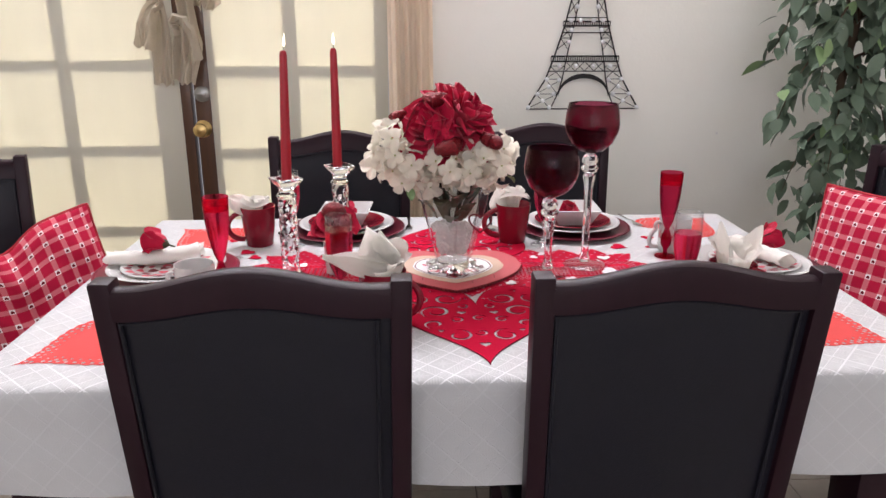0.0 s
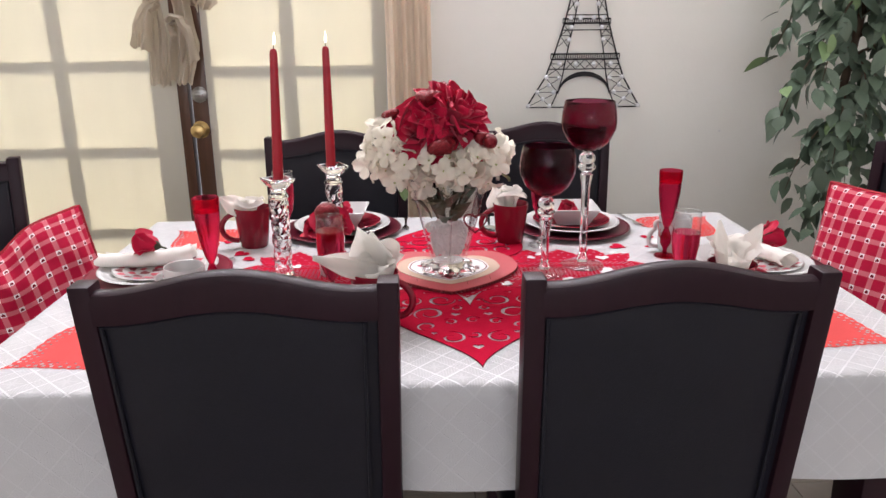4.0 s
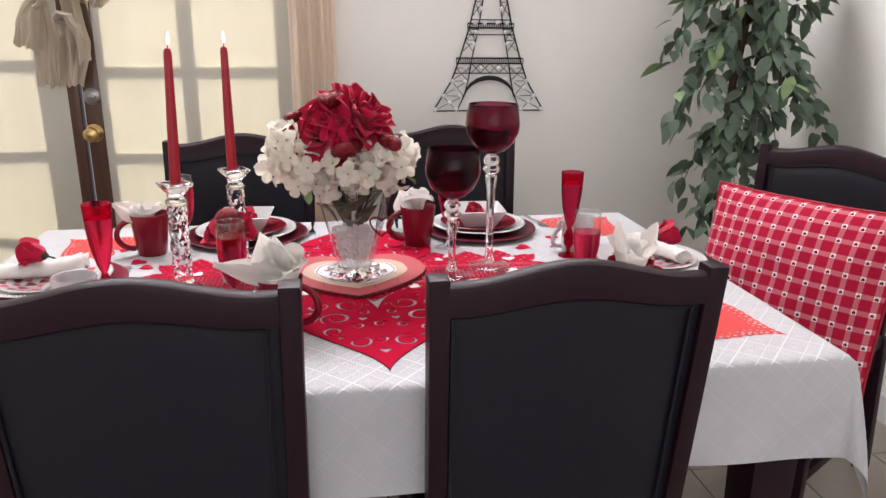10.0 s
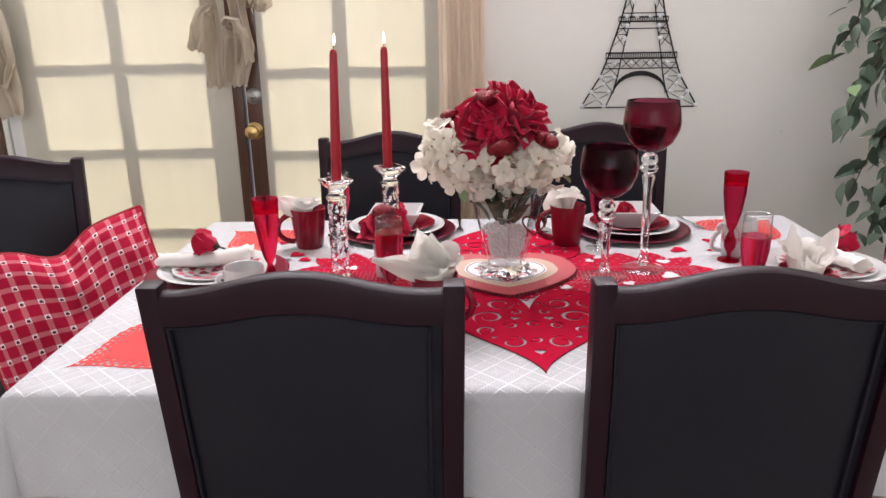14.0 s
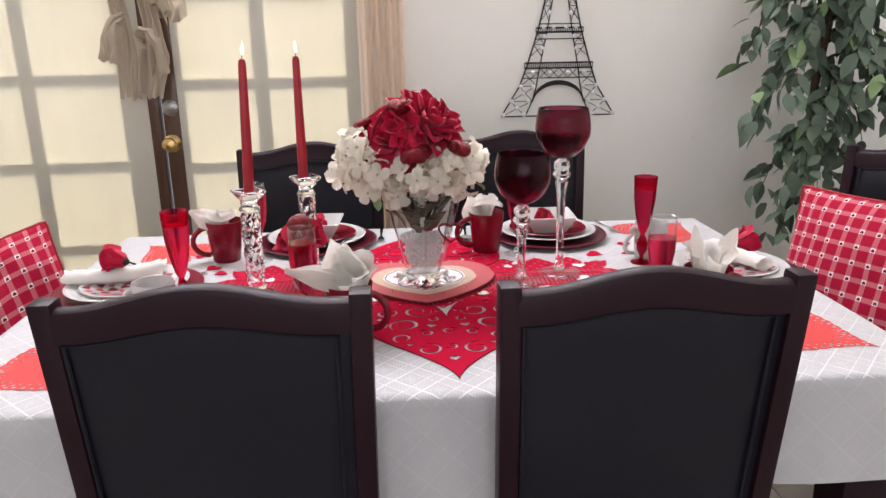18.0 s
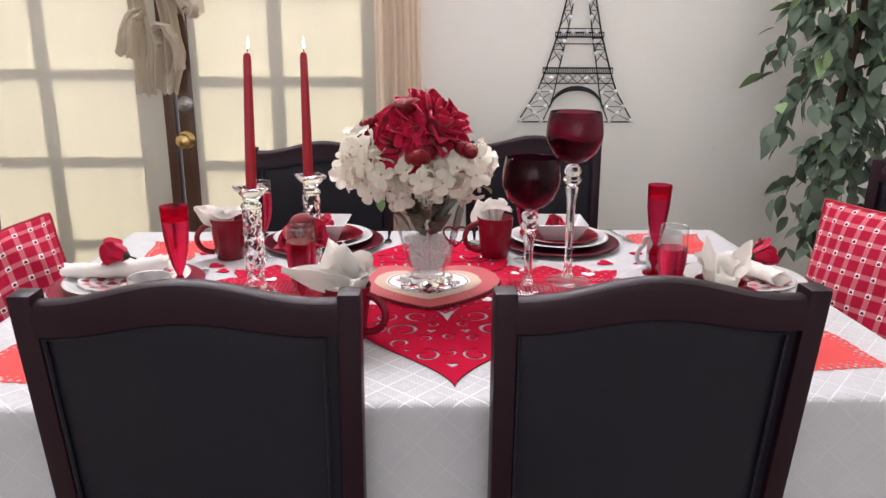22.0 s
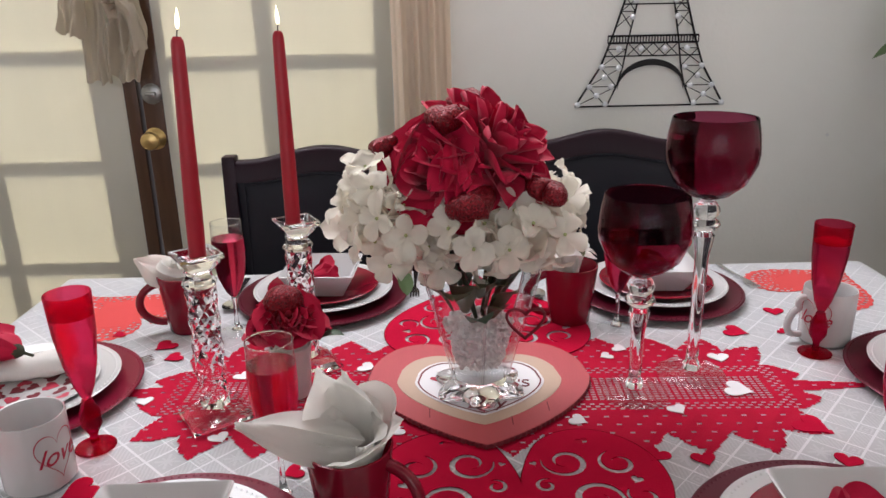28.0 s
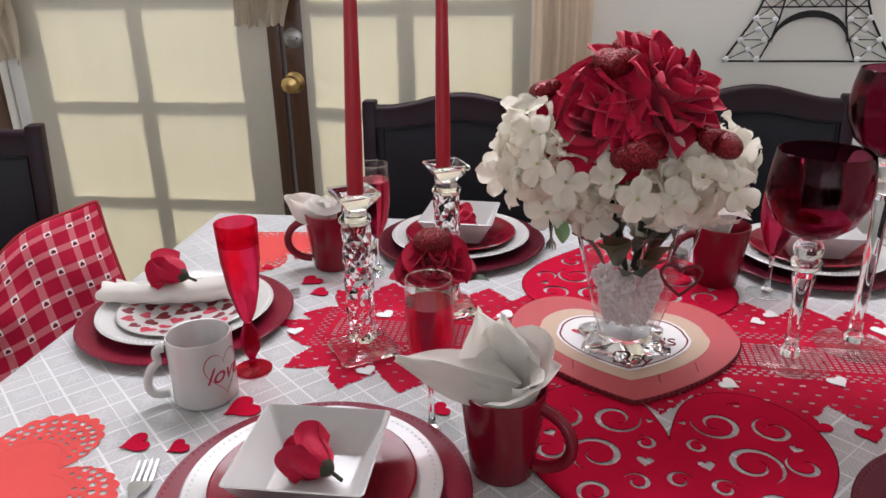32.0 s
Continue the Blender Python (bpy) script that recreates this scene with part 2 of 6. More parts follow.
def glitter_material():
    """Dark red paint full of small flakes that each face their own way."""
    m = material("red_glitter", (0.30, 0.004, 0.010), 0.34, 0.35, shine=0.4)
    nt = m.node_tree
    b = nt.nodes["Principled BSDF"]
    co, cell, geo = nt.nodes.new("ShaderNodeTexCoord"), nt.nodes.new("ShaderNodeTexVoronoi"), nt.nodes.new("ShaderNodeNewGeometry")
    cell.inputs["Scale"].default_value = 620
    nt.links.new(co.outputs["Object"], cell.inputs["Vector"])
    away = node(nt, "ShaderNodeVectorMath", "SUBTRACT", cell.outputs["Color"])
    nt.nodes[-1].inputs[1].default_value = (0.5, 0.5, 0.5)
    turned = nt.nodes.new("ShaderNodeVectorMath")
    turned.operation = "MULTIPLY_ADD"
    nt.links.new(away, turned.inputs[0])
    turned.inputs[1].default_value = (0.9, 0.9, 0.9)
    nt.links.new(geo.outputs["Normal"], turned.inputs[2])
    unit = node(nt, "ShaderNodeVectorMath", "NORMALIZE", turned.outputs[0])
    nt.links.new(unit, b.inputs["Normal"])
    pick = nt.nodes.new("ShaderNodeSeparateColor")
    nt.links.new(cell.outputs["Color"], pick.inputs[0])
    nt.links.new(mixed(nt, pick.outputs[0], (0.07, 0.002, 0.005), (0.27, 0.005, 0.014)), b.inputs["Base Color"])
    return m


WALL = material("wall_paint", (0.87, 0.86, 0.795), 0.55, spot=(0.82, 0.81, 0.745), scale=2.2, amount=0.5, bump=0.25, bump_scale=90)
CEIL = material("ceiling_paint", (0.80, 0.80, 0.79), 0.8, spot=(0.75, 0.75, 0.74), scale=2, bump=0.3, bump_scale=120)
TRIM = material("white_trim_paint", (0.78, 0.77, 0.75), 0.4, spot=(0.70, 0.69, 0.66), scale=6)
TILE = material("beige_floor_tile", (0.44, 0.39, 0.33), 0.28, spot=(0.34, 0.29, 0.24), scale=5, amount=0.7, bump=0.06, bump_scale=40)
GROUT = material("tile_grout", (0.20, 0.17, 0.15), 0.9, spot=(0.14, 0.12, 0.10), scale=20)
ESPRESSO = material("espresso_wood", (0.014, 0.0040, 0.0080), 0.40, spot=(0.022, 0.0065, 0.011), scale=6, amount=0.6, coat=0.0, stretch=(9, 9, 1), bump=0.08, bump_scale=60, shine=0.22)
LEATHER = material("black_leather", (0.0070, 0.0068, 0.0115), 0.42, spot=(0.0112, 0.0110, 0.0175), scale=12, bump=0.35, bump_scale=420, shine=0.28)
DOORWOOD = material("dark_door_wood", (0.06, 0.026, 0.012), 0.38, spot=(0.11, 0.05, 0.022), scale=5, amount=0.7, stretch=(12, 12, 1), coat=0.2)
SHEER = sheer("cream_sheer_cloth", (0.80, 0.752, 0.500), 0.50, 0.0, (0.80, 0.79, 0.765))
CURTAIN = sheer("beige_curtain_cloth", (0.95, 0.80, 0.64), 0.40, 0.05)
BOWCLOTH = sheer("beige_bow_cloth", (0.66, 0.58, 0.465), 0.42, 0.14)
CLOTH = damask_material()
PLAID = plaid_material()
REDPIPE = material("red_piping", (0.34, 0.008, 0.02), 0.7, bump=0.2, bump_scale=900)
BRASS = material("polished_brass", (0.55, 0.38, 0.15), 0.3, 1.0, spot=(0.40, 0.27, 0.11), scale=30)
NICKEL = material("worn_nickel", (0.30, 0.29, 0.27), 0.35, 1.0)
STEEL = material("stainless_steel", (0.62, 0.61, 0.60), 0.16, 1.0)
IRON = material("black_wrought_iron", (0.018, 0.017, 0.017), 0.45, 0.6, bump=0.15, bump_scale=300)
def thin_glass(name, tint=(0.97, 0.98, 0.98)):
    """Thin-walled clear glass: light passes, the gloss grows at grazing angles."""
    m = bpy.data.materials.new(name)
    m.use_nodes = True
    nt = m.node_tree
    nt.nodes.remove(nt.nodes["Principled BSDF"])
    clear, gloss, mix, rim = nt.nodes.new("ShaderNodeBsdfTransparent"), nt.nodes.new("ShaderNodeBsdfGlossy"), nt.nodes.new("ShaderNodeMixShader"), nt.nodes.new("ShaderNodeLayerWeight")
    clear.inputs["Color"].default_value = (*tint, 1)
    gloss.inputs["Roughness"].default_value = 0.01
    share = maths(nt, "ADD", maths(nt, "MULTIPLY", maths(nt, "POWER", rim.outputs["Facing"], 4.0), 0.80), 0.030)
    nt.links.new(share, mix.inputs["Fac"])
    nt.links.new(clear.outputs[0], mix.inputs[1])
    nt.links.new(gloss.outputs[0], mix.inputs[2])
    nt.links.new(mix.outputs[0], nt.nodes["Material Output"].inputs["Surface"])
    return m


def half_clear(name, colour, share, rough=0.0, ior=1.45):
    """Cut glass: part of the light is bent and mirrored by the facets, the rest goes straight through."""
    m = glass(name, colour, rough, ior)
    nt = m.node_tree
    clear, mix = nt.nodes.new("ShaderNodeBsdfTransparent"), nt.nodes.new("ShaderNodeMixShader")
    clear.inputs["Color"].default_value = (*colour, 1)
    mix.inputs["Fac"].default_value = share
    nt.links.new(clear.outputs[0], mix.inputs[1])
    nt.links.new(nt.nodes["Principled BSDF"].outputs[0], mix.inputs[2])
    nt.links.new(mix.outputs[0], nt.nodes["Material Output"].inputs["Surface"])
    return m


PANE = glass("window_glass")
VASEGLASS = thin_glass("thin_clear_glass")
CLEAR = glass("clear_glass", (0.985, 0.99, 0.99))
CRYSTAL = glass("cut_crystal", (0.985, 0.985, 0.99), 0.0, 1.40)
PRESSED = glass("pressed_glass", (0.985, 0.985, 0.99), 0.0, 1.40)
CLEARFOOT = glass("clear_crystal_foot", (0.985, 0.985, 0.99), 0.0, 1.18)
RUBY = glass("ruby_glass", (0.42, 0.085, 0.160), 0.0, 1.24)
REDPLASTIC = half_clear("clear_red_acrylic", (0.74, 0.022, 0.13), 0.55, 0.10, 1.3)
FLUTEWALL = half_clear("thin_red_acrylic", (0.88, 0.15, 0.28), 0.45, 0.12, 1.15)
FLUTEDRINK = half_clear("red_drink_in_acrylic", (0.80, 0.045, 0.15), 0.70, 0.20, 1.2)
DRINK = half_clear("red_drink", (0.76, 0.065, 0.17), 0.72, 0.15, 1.25)
WAX = material("red_candle_wax", (0.36, 0.006, 0.018), 0.38, spot=(0.30, 0.005, 0.015), scale=20, subsurface=0.15)
WHITEWARE = material("white_glazed_china", (0.61, 0.60, 0.59), 0.12, spot=(0.56, 0.55, 0.54), scale=12, coat=0.3)
REDWARE = material("red_glazed_stoneware", (0.22, 0.005, 0.018), 0.2, spot=(0.17, 0.004, 0.014), scale=9, coat=0.1, shine=0.4)
CHARGER = material("burgundy_lacquer", (0.085, 0.004, 0.014), 0.30, 0.25, spot=(0.11, 0.005, 0.017), scale=8, shine=0.25)
CHARGERED = material("red_lacquer", (0.20, 0.006, 0.026), 0.3, spot=(0.155, 0.005, 0.020), scale=8, coat=0.0, shine=0.2)
FELT = material("red_felt", (0.51, 0.005, 0.036), 0.95, spot=(0.43, 0.004, 0.029), scale=30, shine=0.1, bump=0.4, bump_scale=700)
LACE = material("red_lace_thread", (0.50, 0.005, 0.036), 0.85, shine=0.15, spot=(0.40, 0.004, 0.028), scale=60, bump=0.5, bump_scale=800)
FELTEDGE = material("dark_felt_edge", (0.20, 0.003, 0.014), 0.95, shine=0.1)
DOILY = material("coral_paper", (0.68, 0.085, 0.080), 0.85, shine=0.15, spot=(0.60, 0.070, 0.066), scale=20, bump=0.15, bump_scale=500)
NAPKIN = sheer("white_linen_napkin", (0.98, 0.96, 0.915), 0.38)
PETALRED = material("red_silk_petal", (0.52, 0.006, 0.044), 0.52, spot=(0.34, 0.003, 0.028), scale=25, amount=0.8, shine=0.16, bump=0.15, bump_scale=500, sheen=0.25)
PETALRED.node_tree.nodes["Principled BSDF"].inputs["Sheen Tint"].default_value = (1.0, 0.45, 0.50, 1)
FLORETEYE = material("pale_green_floret_eye", (0.42, 0.45, 0.20), 0.7, spot=(0.30, 0.34, 0.12), scale=300)
PETALWHITE = sheer("white_silk_petal", (0.93, 0.89, 0.78), 0.48)
GLITTER = glitter_material()
LEAF = material("green_silk_leaf", (0.10, 0.145, 0.10), 0.45, spot=(0.14, 0.195, 0.13), scale=9, amount=0.7, bump=0.1, bump_scale=150)
LEAFLIGHT = material("pale_green_silk_leaf", (0.20, 0.30, 0.13), 0.5, spot=(0.14, 0.22, 0.10), scale=9, amount=0.7)
STEM = material("green_stem", (0.030, 0.036, 0.014), 0.7, spot=(0.045, 0.032, 0.016), scale=30)
OLIVELEAF = material("olive_silk_leaf", (0.105, 0.085, 0.045), 0.6, spot=(0.07, 0.075, 0.035), scale=20)
BARK = material("brown_bark", (0.10, 0.065, 0.04), 0.9, spot=(0.05, 0.03, 0.02), scale=40, bump=0.6, bump_scale=120)
STONE = material("pink_white_gravel", (0.93, 0.90, 0.88), 0.6, spot=(0.78, 0.68, 0.66), scale=60, amount=0.6)
PLAQUE = material("coral_painted_wood", (0.50, 0.078, 0.088), 0.6, spot=(0.42, 0.07, 0.075), scale=14, amount=0.6, bump=0.15, bump_scale=120, stretch=(6, 1, 1))
TANPAINT = material("tan_paint", (0.56, 0.40, 0.30), 0.7, spot=(0.50, 0.35, 0.26), scale=20)
WHITEPAINT = material("white_paint", (0.76, 0.74, 0.74), 0.7)
MAROON = material("maroon_ink", (0.16, 0.012, 0.02), 0.7)
INKRED = material("red_print", (0.45, 0.02, 0.05), 0.5)
PAPERWHITE = material("white_card", (0.80, 0.79, 0.79), 0.85, bump=0.1, bump_scale=500)
# Sparkle of the clear gems is put into a near-white, spotted colour.
GEM = material("sparkle_white_gem", (0.88, 0.89, 0.90), 0.06, spot=(0.42, 0.43, 0.45), scale=300, coat=0.6)
WICK = material("charred_wick", (0.02, 0.015, 0.012), 0.9)
BASKET = material("brown_wicker", (0.16, 0.09, 0.045), 0.8, spot=(0.09, 0.05, 0.025), scale=40, bump=0.5, bump_scale=100)


def flame_material():
    m = bpy.data.materials.new("candle_flame")
    m.use_nodes = True
    b = m.node_tree.nodes["Principled BSDF"]
    b.inputs["Base Color"].default_value = (1, 0.8, 0.5, 1)
    b.inputs["Emission Color"].default_value, b.inputs["Emission Strength"].default_value = (1.0, 0.86, 0.62, 1), 4.0
    return m


FLAME = flame_material()


# ---- building helpers ----
def part(name, bm, mat, parent=None, label="", smooth=True, crease=40):
    me = bpy.data.meshes.new(name)
    bmesh.ops.recalc_face_normals(bm, faces=bm.faces)
    bm.to_mesh(me)
    bm.free()
    me.materials.append(mat)
    if smooth:
        me.shade_smooth()
        me.set_sharp_from_angle(angle=radians(crease))
    ob = new(name, me)
    ob.parent = parent
    return tagged(ob, label)


def raw(name, verts, faces, mat, parent=None, label="", smooth=False, uvs=None):
    me = bpy.data.meshes.new(name)
    me.from_pydata(verts, [], faces)
    if uvs is not None:
        layer = me.uv_layers.new(name="UVMap")
        for loop in me.loops:
            layer.data[loop.index].uv = uvs[loop.vertex_index]
    me.materials.append(mat)
    if smooth:
        me.shade_smooth()
    ob = new(name, me)
    ob.parent = parent
    return tagged(ob, label)


def thing(name, loc, rz=0, label="", category="", group="", kind=""):
    ob = new(name)
    ob.empty_display_size = 0.05
    ob.matrix_basis = pose(*loc, 0, 0, rz)
    return tagged(ob, label, category, group, kind)


def box(bm, x0, x1, y0, y1, z0, z1, bevel=0.0, seg=2):
    r = bmesh.ops.create_cube(bm, size=1)
    for v in r["verts"]:
        v.co = Vector(((x0 + x1) / 2 + v.co.x * (x1 - x0), (y0 + y1) / 2 + v.co.y * (y1 - y0), (z0 + z1) / 2 + v.co.z * (z1 - z0)))
    if bevel:
        edges = {e for v in r["verts"] for e in v.link_edges}
        bmesh.ops.bevel(bm, geom=list(edges), offset=bevel, segments=seg, affect="EDGES", profile=0.6)
    return bm


def boxed(*dims, bevel=0.003, seg=2):
    return box(bmesh.new(), *dims, bevel=bevel, seg=seg)


def lathe(profile, n=40, bm=None, centre=(0, 0, 0), wave=None):
    """A turned shape from (radius, height) pairs; zero radii close it."""
    bm = bm or bmesh.new()
    cx, cy, cz = centre
    rings = []
    for r, z in profile:
        if r < 1e-6:
            rings.append([bm.verts.new((cx, cy, cz + z))])
        else:
            rings.append([bm.verts.new((cx + r * (wave(a, r, z) if wave else 1) * math.cos(a), cy + r * (wave(a, r, z) if wave else 1) * math.sin(a), cz + z)) for a in (2 * math.pi * i / n for i in range(n))])
    for a, b in zip(rings, rings[1:]):
        for i in range(n):
            j = (i + 1) % n
            if len(a) == 1 and len(b) == 1:
                continue
            if len(a) == 1:
                bm.faces.new((a[0], b[j], b[i]))
            elif len(b) == 1:
                bm.faces.new((a[i], a[j], b[0]))
            else:
                bm.faces.new((a[i], a[j], b[j], b[i]))
    return bm


def tube(points, radius, n=8, bm=None, closed=False):
    """A round bar along points; radius may be one number or one for each point."""
    bm = bm or bmesh.new()
    pts = [Vector(p) for p in points]
    m = len(pts)
    rings = []
    side = None
    for i, p in enumerate(pts):
        ahead = (pts[(i + 1) % m] - pts[i - 1]) if closed else pts[min(i + 1, m - 1)] - pts[max(i - 1, 0)]
        ahead.normalize()
        if side is None:
            side = ahead.orthogonal().normalized()
        side = (side - ahead * side.dot(ahead)).normalized()
        up = ahead.cross(side)
        r = radius[i] if isinstance(radius, (list, tuple)) else radius
        rings.append([bm.verts.new(p + r * (math.cos(a) * side + math.sin(a) * up)) for a in (2 * math.pi * k / n for k in range(n))])
    for i in range(m if closed else m - 1):
        a, b = rings[i], rings[(i + 1) % m]
        for k in range(n):
            bm.faces.new((a[k], a[(k + 1) % n], b[(k + 1) % n], b[k]))
    if not closed:
        bm.faces.new(rings[0])
        bm.faces.new(rings[-1])
    return bm


def prism(outline, z0, z1, bm=None, bevel=0.0):
    """A flat outline given thickness."""
    bm = bm or bmesh.new()
    low, high = [bm.verts.new((x, y, z0)) for x, y in outline], [bm.verts.new((x, y, z1)) for x, y in outline]
    n = len(outline)
    bm.faces.new(low[::-1])
    top = bm.faces.new(high)
    for i in range(n):
        bm.faces.new((low[i], low[(i + 1) % n], high[(i + 1) % n], high[i]))
    if bevel:
        bmesh.ops.bevel(bm, geom=list(top.edges), offset=bevel, segments=2, affect="EDGES")
    return bm


def flat(name, outlines, thick, mat, parent=None, label="", z=0.0):
    """A thin sheet with the first outline as its edge and the others cut out of it."""
    cu = bpy.data.curves.new(name, "CURVE")
    cu.dimensions, cu.fill_mode, cu.extrude = "2D", "BOTH", thick / 2
    for line in outlines:
        sp = cu.splines.new("POLY")
        sp.points.add(len(line) - 1)
        for p, (x, y) in zip(sp.points, line):
            p.co = (x, y, 0, 1)
        sp.use_cyclic_u = True
    tmp = new("tmp", cu)
    me = bpy.data.meshes.new_from_object(tmp.evaluated_get(bpy.context.evaluated_depsgraph_get()))
    bpy.data.objects.remove(tmp)
    bpy.data.curves.remove(cu)
    me.name = name
    for v in me.vertices:
        v.co.z += z + thick / 2
    me.materials.clear()
    me.materials.append(mat)
    ob = new(name, me)
    ob.parent = parent
    return tagged(ob, label)


def heart_outline(w, h, n=64, notch=0.0, scallop=0.0, waves=40):
    """A heart w wide and h high, its tip down, centred."""
    pts = []
    for i in range(n):
        a = 2 * math.pi * i / n
        x = math.sin(a) ** 3
        y = (13 * math.cos(a) - 5 * math.cos(2 * a) - 2 * math.cos(3 * a) - math.cos(4 * a)) / 14.5
        k = 1 + scallop * abs(math.sin(waves * a / 2))
        dip = notch * math.exp(-(x / 0.10) ** 2) if y > 0 else 0
        pts.append((x * w / 2 * k, (y + 0.16 - dip) * h / 2 * k))
    return pts[::-1]


def grid_faces(nu, nv):
    return [(j * (nu + 1) + i, j * (nu + 1) + i + 1, (j + 1) * (nu + 1) + i + 1, (j + 1) * (nu + 1) + i) for j in range(nv) for i in range(nu)]

# ---- the room ----
# South wall and ceiling are unseen; Y0 and ZC suit the added windows.
X0, X1, Y0, Y1, ZC = -2.3, 1.98, -4.2, 3.06, 3.4
DX0, DX1, DZ = -1.76, -0.01, 2.05   # opening of the double door


def structure(name, bm, mat, label, category):
    return tagged(part(name, bm, mat, None, label, smooth=False), label, category, kind="structure")


bm = boxed(X0 - 0.15, DX0, Y1, Y1 + 0.15, 0, ZC, bevel=0)
box(bm, DX1, 1.42, Y1, Y1 + 0.15, 0, 2.33)
box(bm, 1.42, X1 + 0.15, Y1, Y1 + 0.15, 0, ZC)
box(bm, DX0, DX1, Y1, Y1 + 0.15, DZ, 2.33)
box(bm, DX0, -1.62, Y1, Y1 + 0.15, 2.33, ZC)
box(bm, -1.62, 1.42, Y1, Y1 + 0.15, 3.23, ZC)
structure("wall_north", bm, WALL, "light grey painted wall with a double door and an added high window", "wall")
structure("wall_east", boxed(X1, X1 + 0.15, Y0, Y1, 0, ZC, bevel=0), WALL, "light grey painted side wall", "wall")
structure("wall_west", boxed(X0 - 0.15, X0, Y0, Y1, 0, ZC, bevel=0), WALL, "light grey painted wall beside the door", "wall")
bm = boxed(X0 - 0.15, -2.05, Y0 - 0.15, Y0, 0, ZC, bevel=0)
box(bm, 1.95, X1 + 0.15, Y0 - 0.15, Y0, 0, ZC)
box(bm, -2.05, 1.95, Y0 - 0.15, Y0, 0, 0.40)
box(bm, -2.05, 1.95, Y0 - 0.15, Y0, 3.30, ZC)
structure("wall_south", bm, WALL, "unseen light grey painted wall, added with an opening for fill light", "wall")
structure("ceiling", boxed(X0 - 0.15, X1 + 0.15, Y0 - 0.15, Y1 + 0.15, ZC, ZC + 0.12, bevel=0), CEIL, "plain white ceiling", "ceiling")
floor = structure("floor", boxed(X0 - 0.15, X1 + 0.15, Y0 - 0.15, Y1 + 0.15, -0.12, -0.004, bevel=0), GROUT, "beige ceramic tile floor with dark grout", "floor")
structure("ground", boxed(-40, 40, Y1 + 0.15, 80, -0.3, -0.12, bevel=0), material("patio_concrete", (0.42, 0.40, 0.37), 0.9, spot=(0.34, 0.32, 0.30), scale=3), "pale concrete patio outside the doors", "ground")
for x, y0, y1 in ((X1 - 0.014, Y0, Y1),):
    structure("baseboard", boxed(x, X1, y0, y1, 0, 0.10, bevel=0.004), TRIM, "white painted baseboard", "baseboard")
structure("baseboard", boxed(DX1 + 0.06, X1 - 0.014, Y1 - 0.014, Y1, 0, 0.10, bevel=0.004), TRIM, "white painted baseboard", "baseboard")
structure("baseboard", boxed(X0, DX0 - 0.07, Y1 - 0.014, Y1, 0, 0.10, bevel=0.004), TRIM, "white painted baseboard", "baseboard")
bm = boxed(DX0 - 0.07, DX0, Y1 - 0.02, Y1, 0, DZ + 0.07, bevel=0.004)
box(bm, DX1, DX1 + 0.06, Y1 - 0.02, Y1, 0, DZ + 0.07, bevel=0.004)
box(bm, DX0, DX1, Y1 - 0.02, Y1, DZ, DZ + 0.07, bevel=0.004)
structure("trim", bm, DOORWOOD, "dark wooden door casing", "trim")


def door_leaf(name, x0, xa, mid, xb, x1, bare, bars, label):
    """A glazed leaf: stiles, rails, crossing bars and single panes; the bare stretch of its meeting stile is dark wood."""
    d = tagged(thing(name, (0, 0, 0)), label, "door", kind="structure")
    y0, y1 = Y1 + 0.03, Y1 + 0.07
    for a, b in ((x0, xa), (xb, x1)):
        lo, hi = max(a, bare[0]), min(b, bare[1])
        if lo < hi:
            part("edge_stile", boxed(lo, hi, y0 - 0.003, y1, 0.01, DZ - 0.005), DOORWOOD, d, "dark stained meeting stile")
            a, b = (a, lo) if lo > a + 0.002 else (hi, b)
        # White here lightens the shade bars throw on the sheer; own colour unknown.
        part("stile", boxed(a, b, y0, y1, 0.01, DZ - 0.005), TRIM, d)
    part("bottom_rail", boxed(xa, xb, y0, y1, 0.01, 0.16), TRIM, d)
    part("top_rail", boxed(xa, xb, y0, y1, 1.90, DZ - 0.005), TRIM, d)
    part("muntin", boxed(mid - 0.027, mid + 0.027, y0 + 0.001, y0 + 0.016, 0.16, 1.90), TRIM, d)
    for z in bars:
        for a, b in ((xa, mid - 0.026), (mid + 0.026, xb)):
            part("muntin", boxed(a, b, y0 + 0.002, y0 + 0.015, z - 0.019, z + 0.019), TRIM, d)
    for z0, z1 in zip([0.16] + [z + 0.019 for z in bars], [z - 0.019 for z in bars] + [1.90]):
        for a, b in ((xa, mid - 0.026), (mid + 0.026, xb)):
            p = part("pane", boxed(a, b, y0 + 0.017, y0 + 0.021, z0, z1, bevel=0), PANE, d, smooth=False)
            p.visible_shadow = False
    return d


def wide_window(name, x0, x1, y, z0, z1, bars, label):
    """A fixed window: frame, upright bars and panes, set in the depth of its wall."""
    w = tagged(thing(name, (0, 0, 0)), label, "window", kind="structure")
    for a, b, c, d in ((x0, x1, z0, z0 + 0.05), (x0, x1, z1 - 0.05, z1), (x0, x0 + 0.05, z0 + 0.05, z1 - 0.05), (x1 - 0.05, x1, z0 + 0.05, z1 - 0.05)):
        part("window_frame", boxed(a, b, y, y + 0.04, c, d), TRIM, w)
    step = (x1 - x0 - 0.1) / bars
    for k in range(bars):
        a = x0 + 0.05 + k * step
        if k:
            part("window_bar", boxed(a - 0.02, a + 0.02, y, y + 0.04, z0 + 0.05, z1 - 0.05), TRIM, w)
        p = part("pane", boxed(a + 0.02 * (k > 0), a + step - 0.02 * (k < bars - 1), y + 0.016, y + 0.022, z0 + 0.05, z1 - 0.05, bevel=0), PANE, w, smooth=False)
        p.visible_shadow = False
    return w


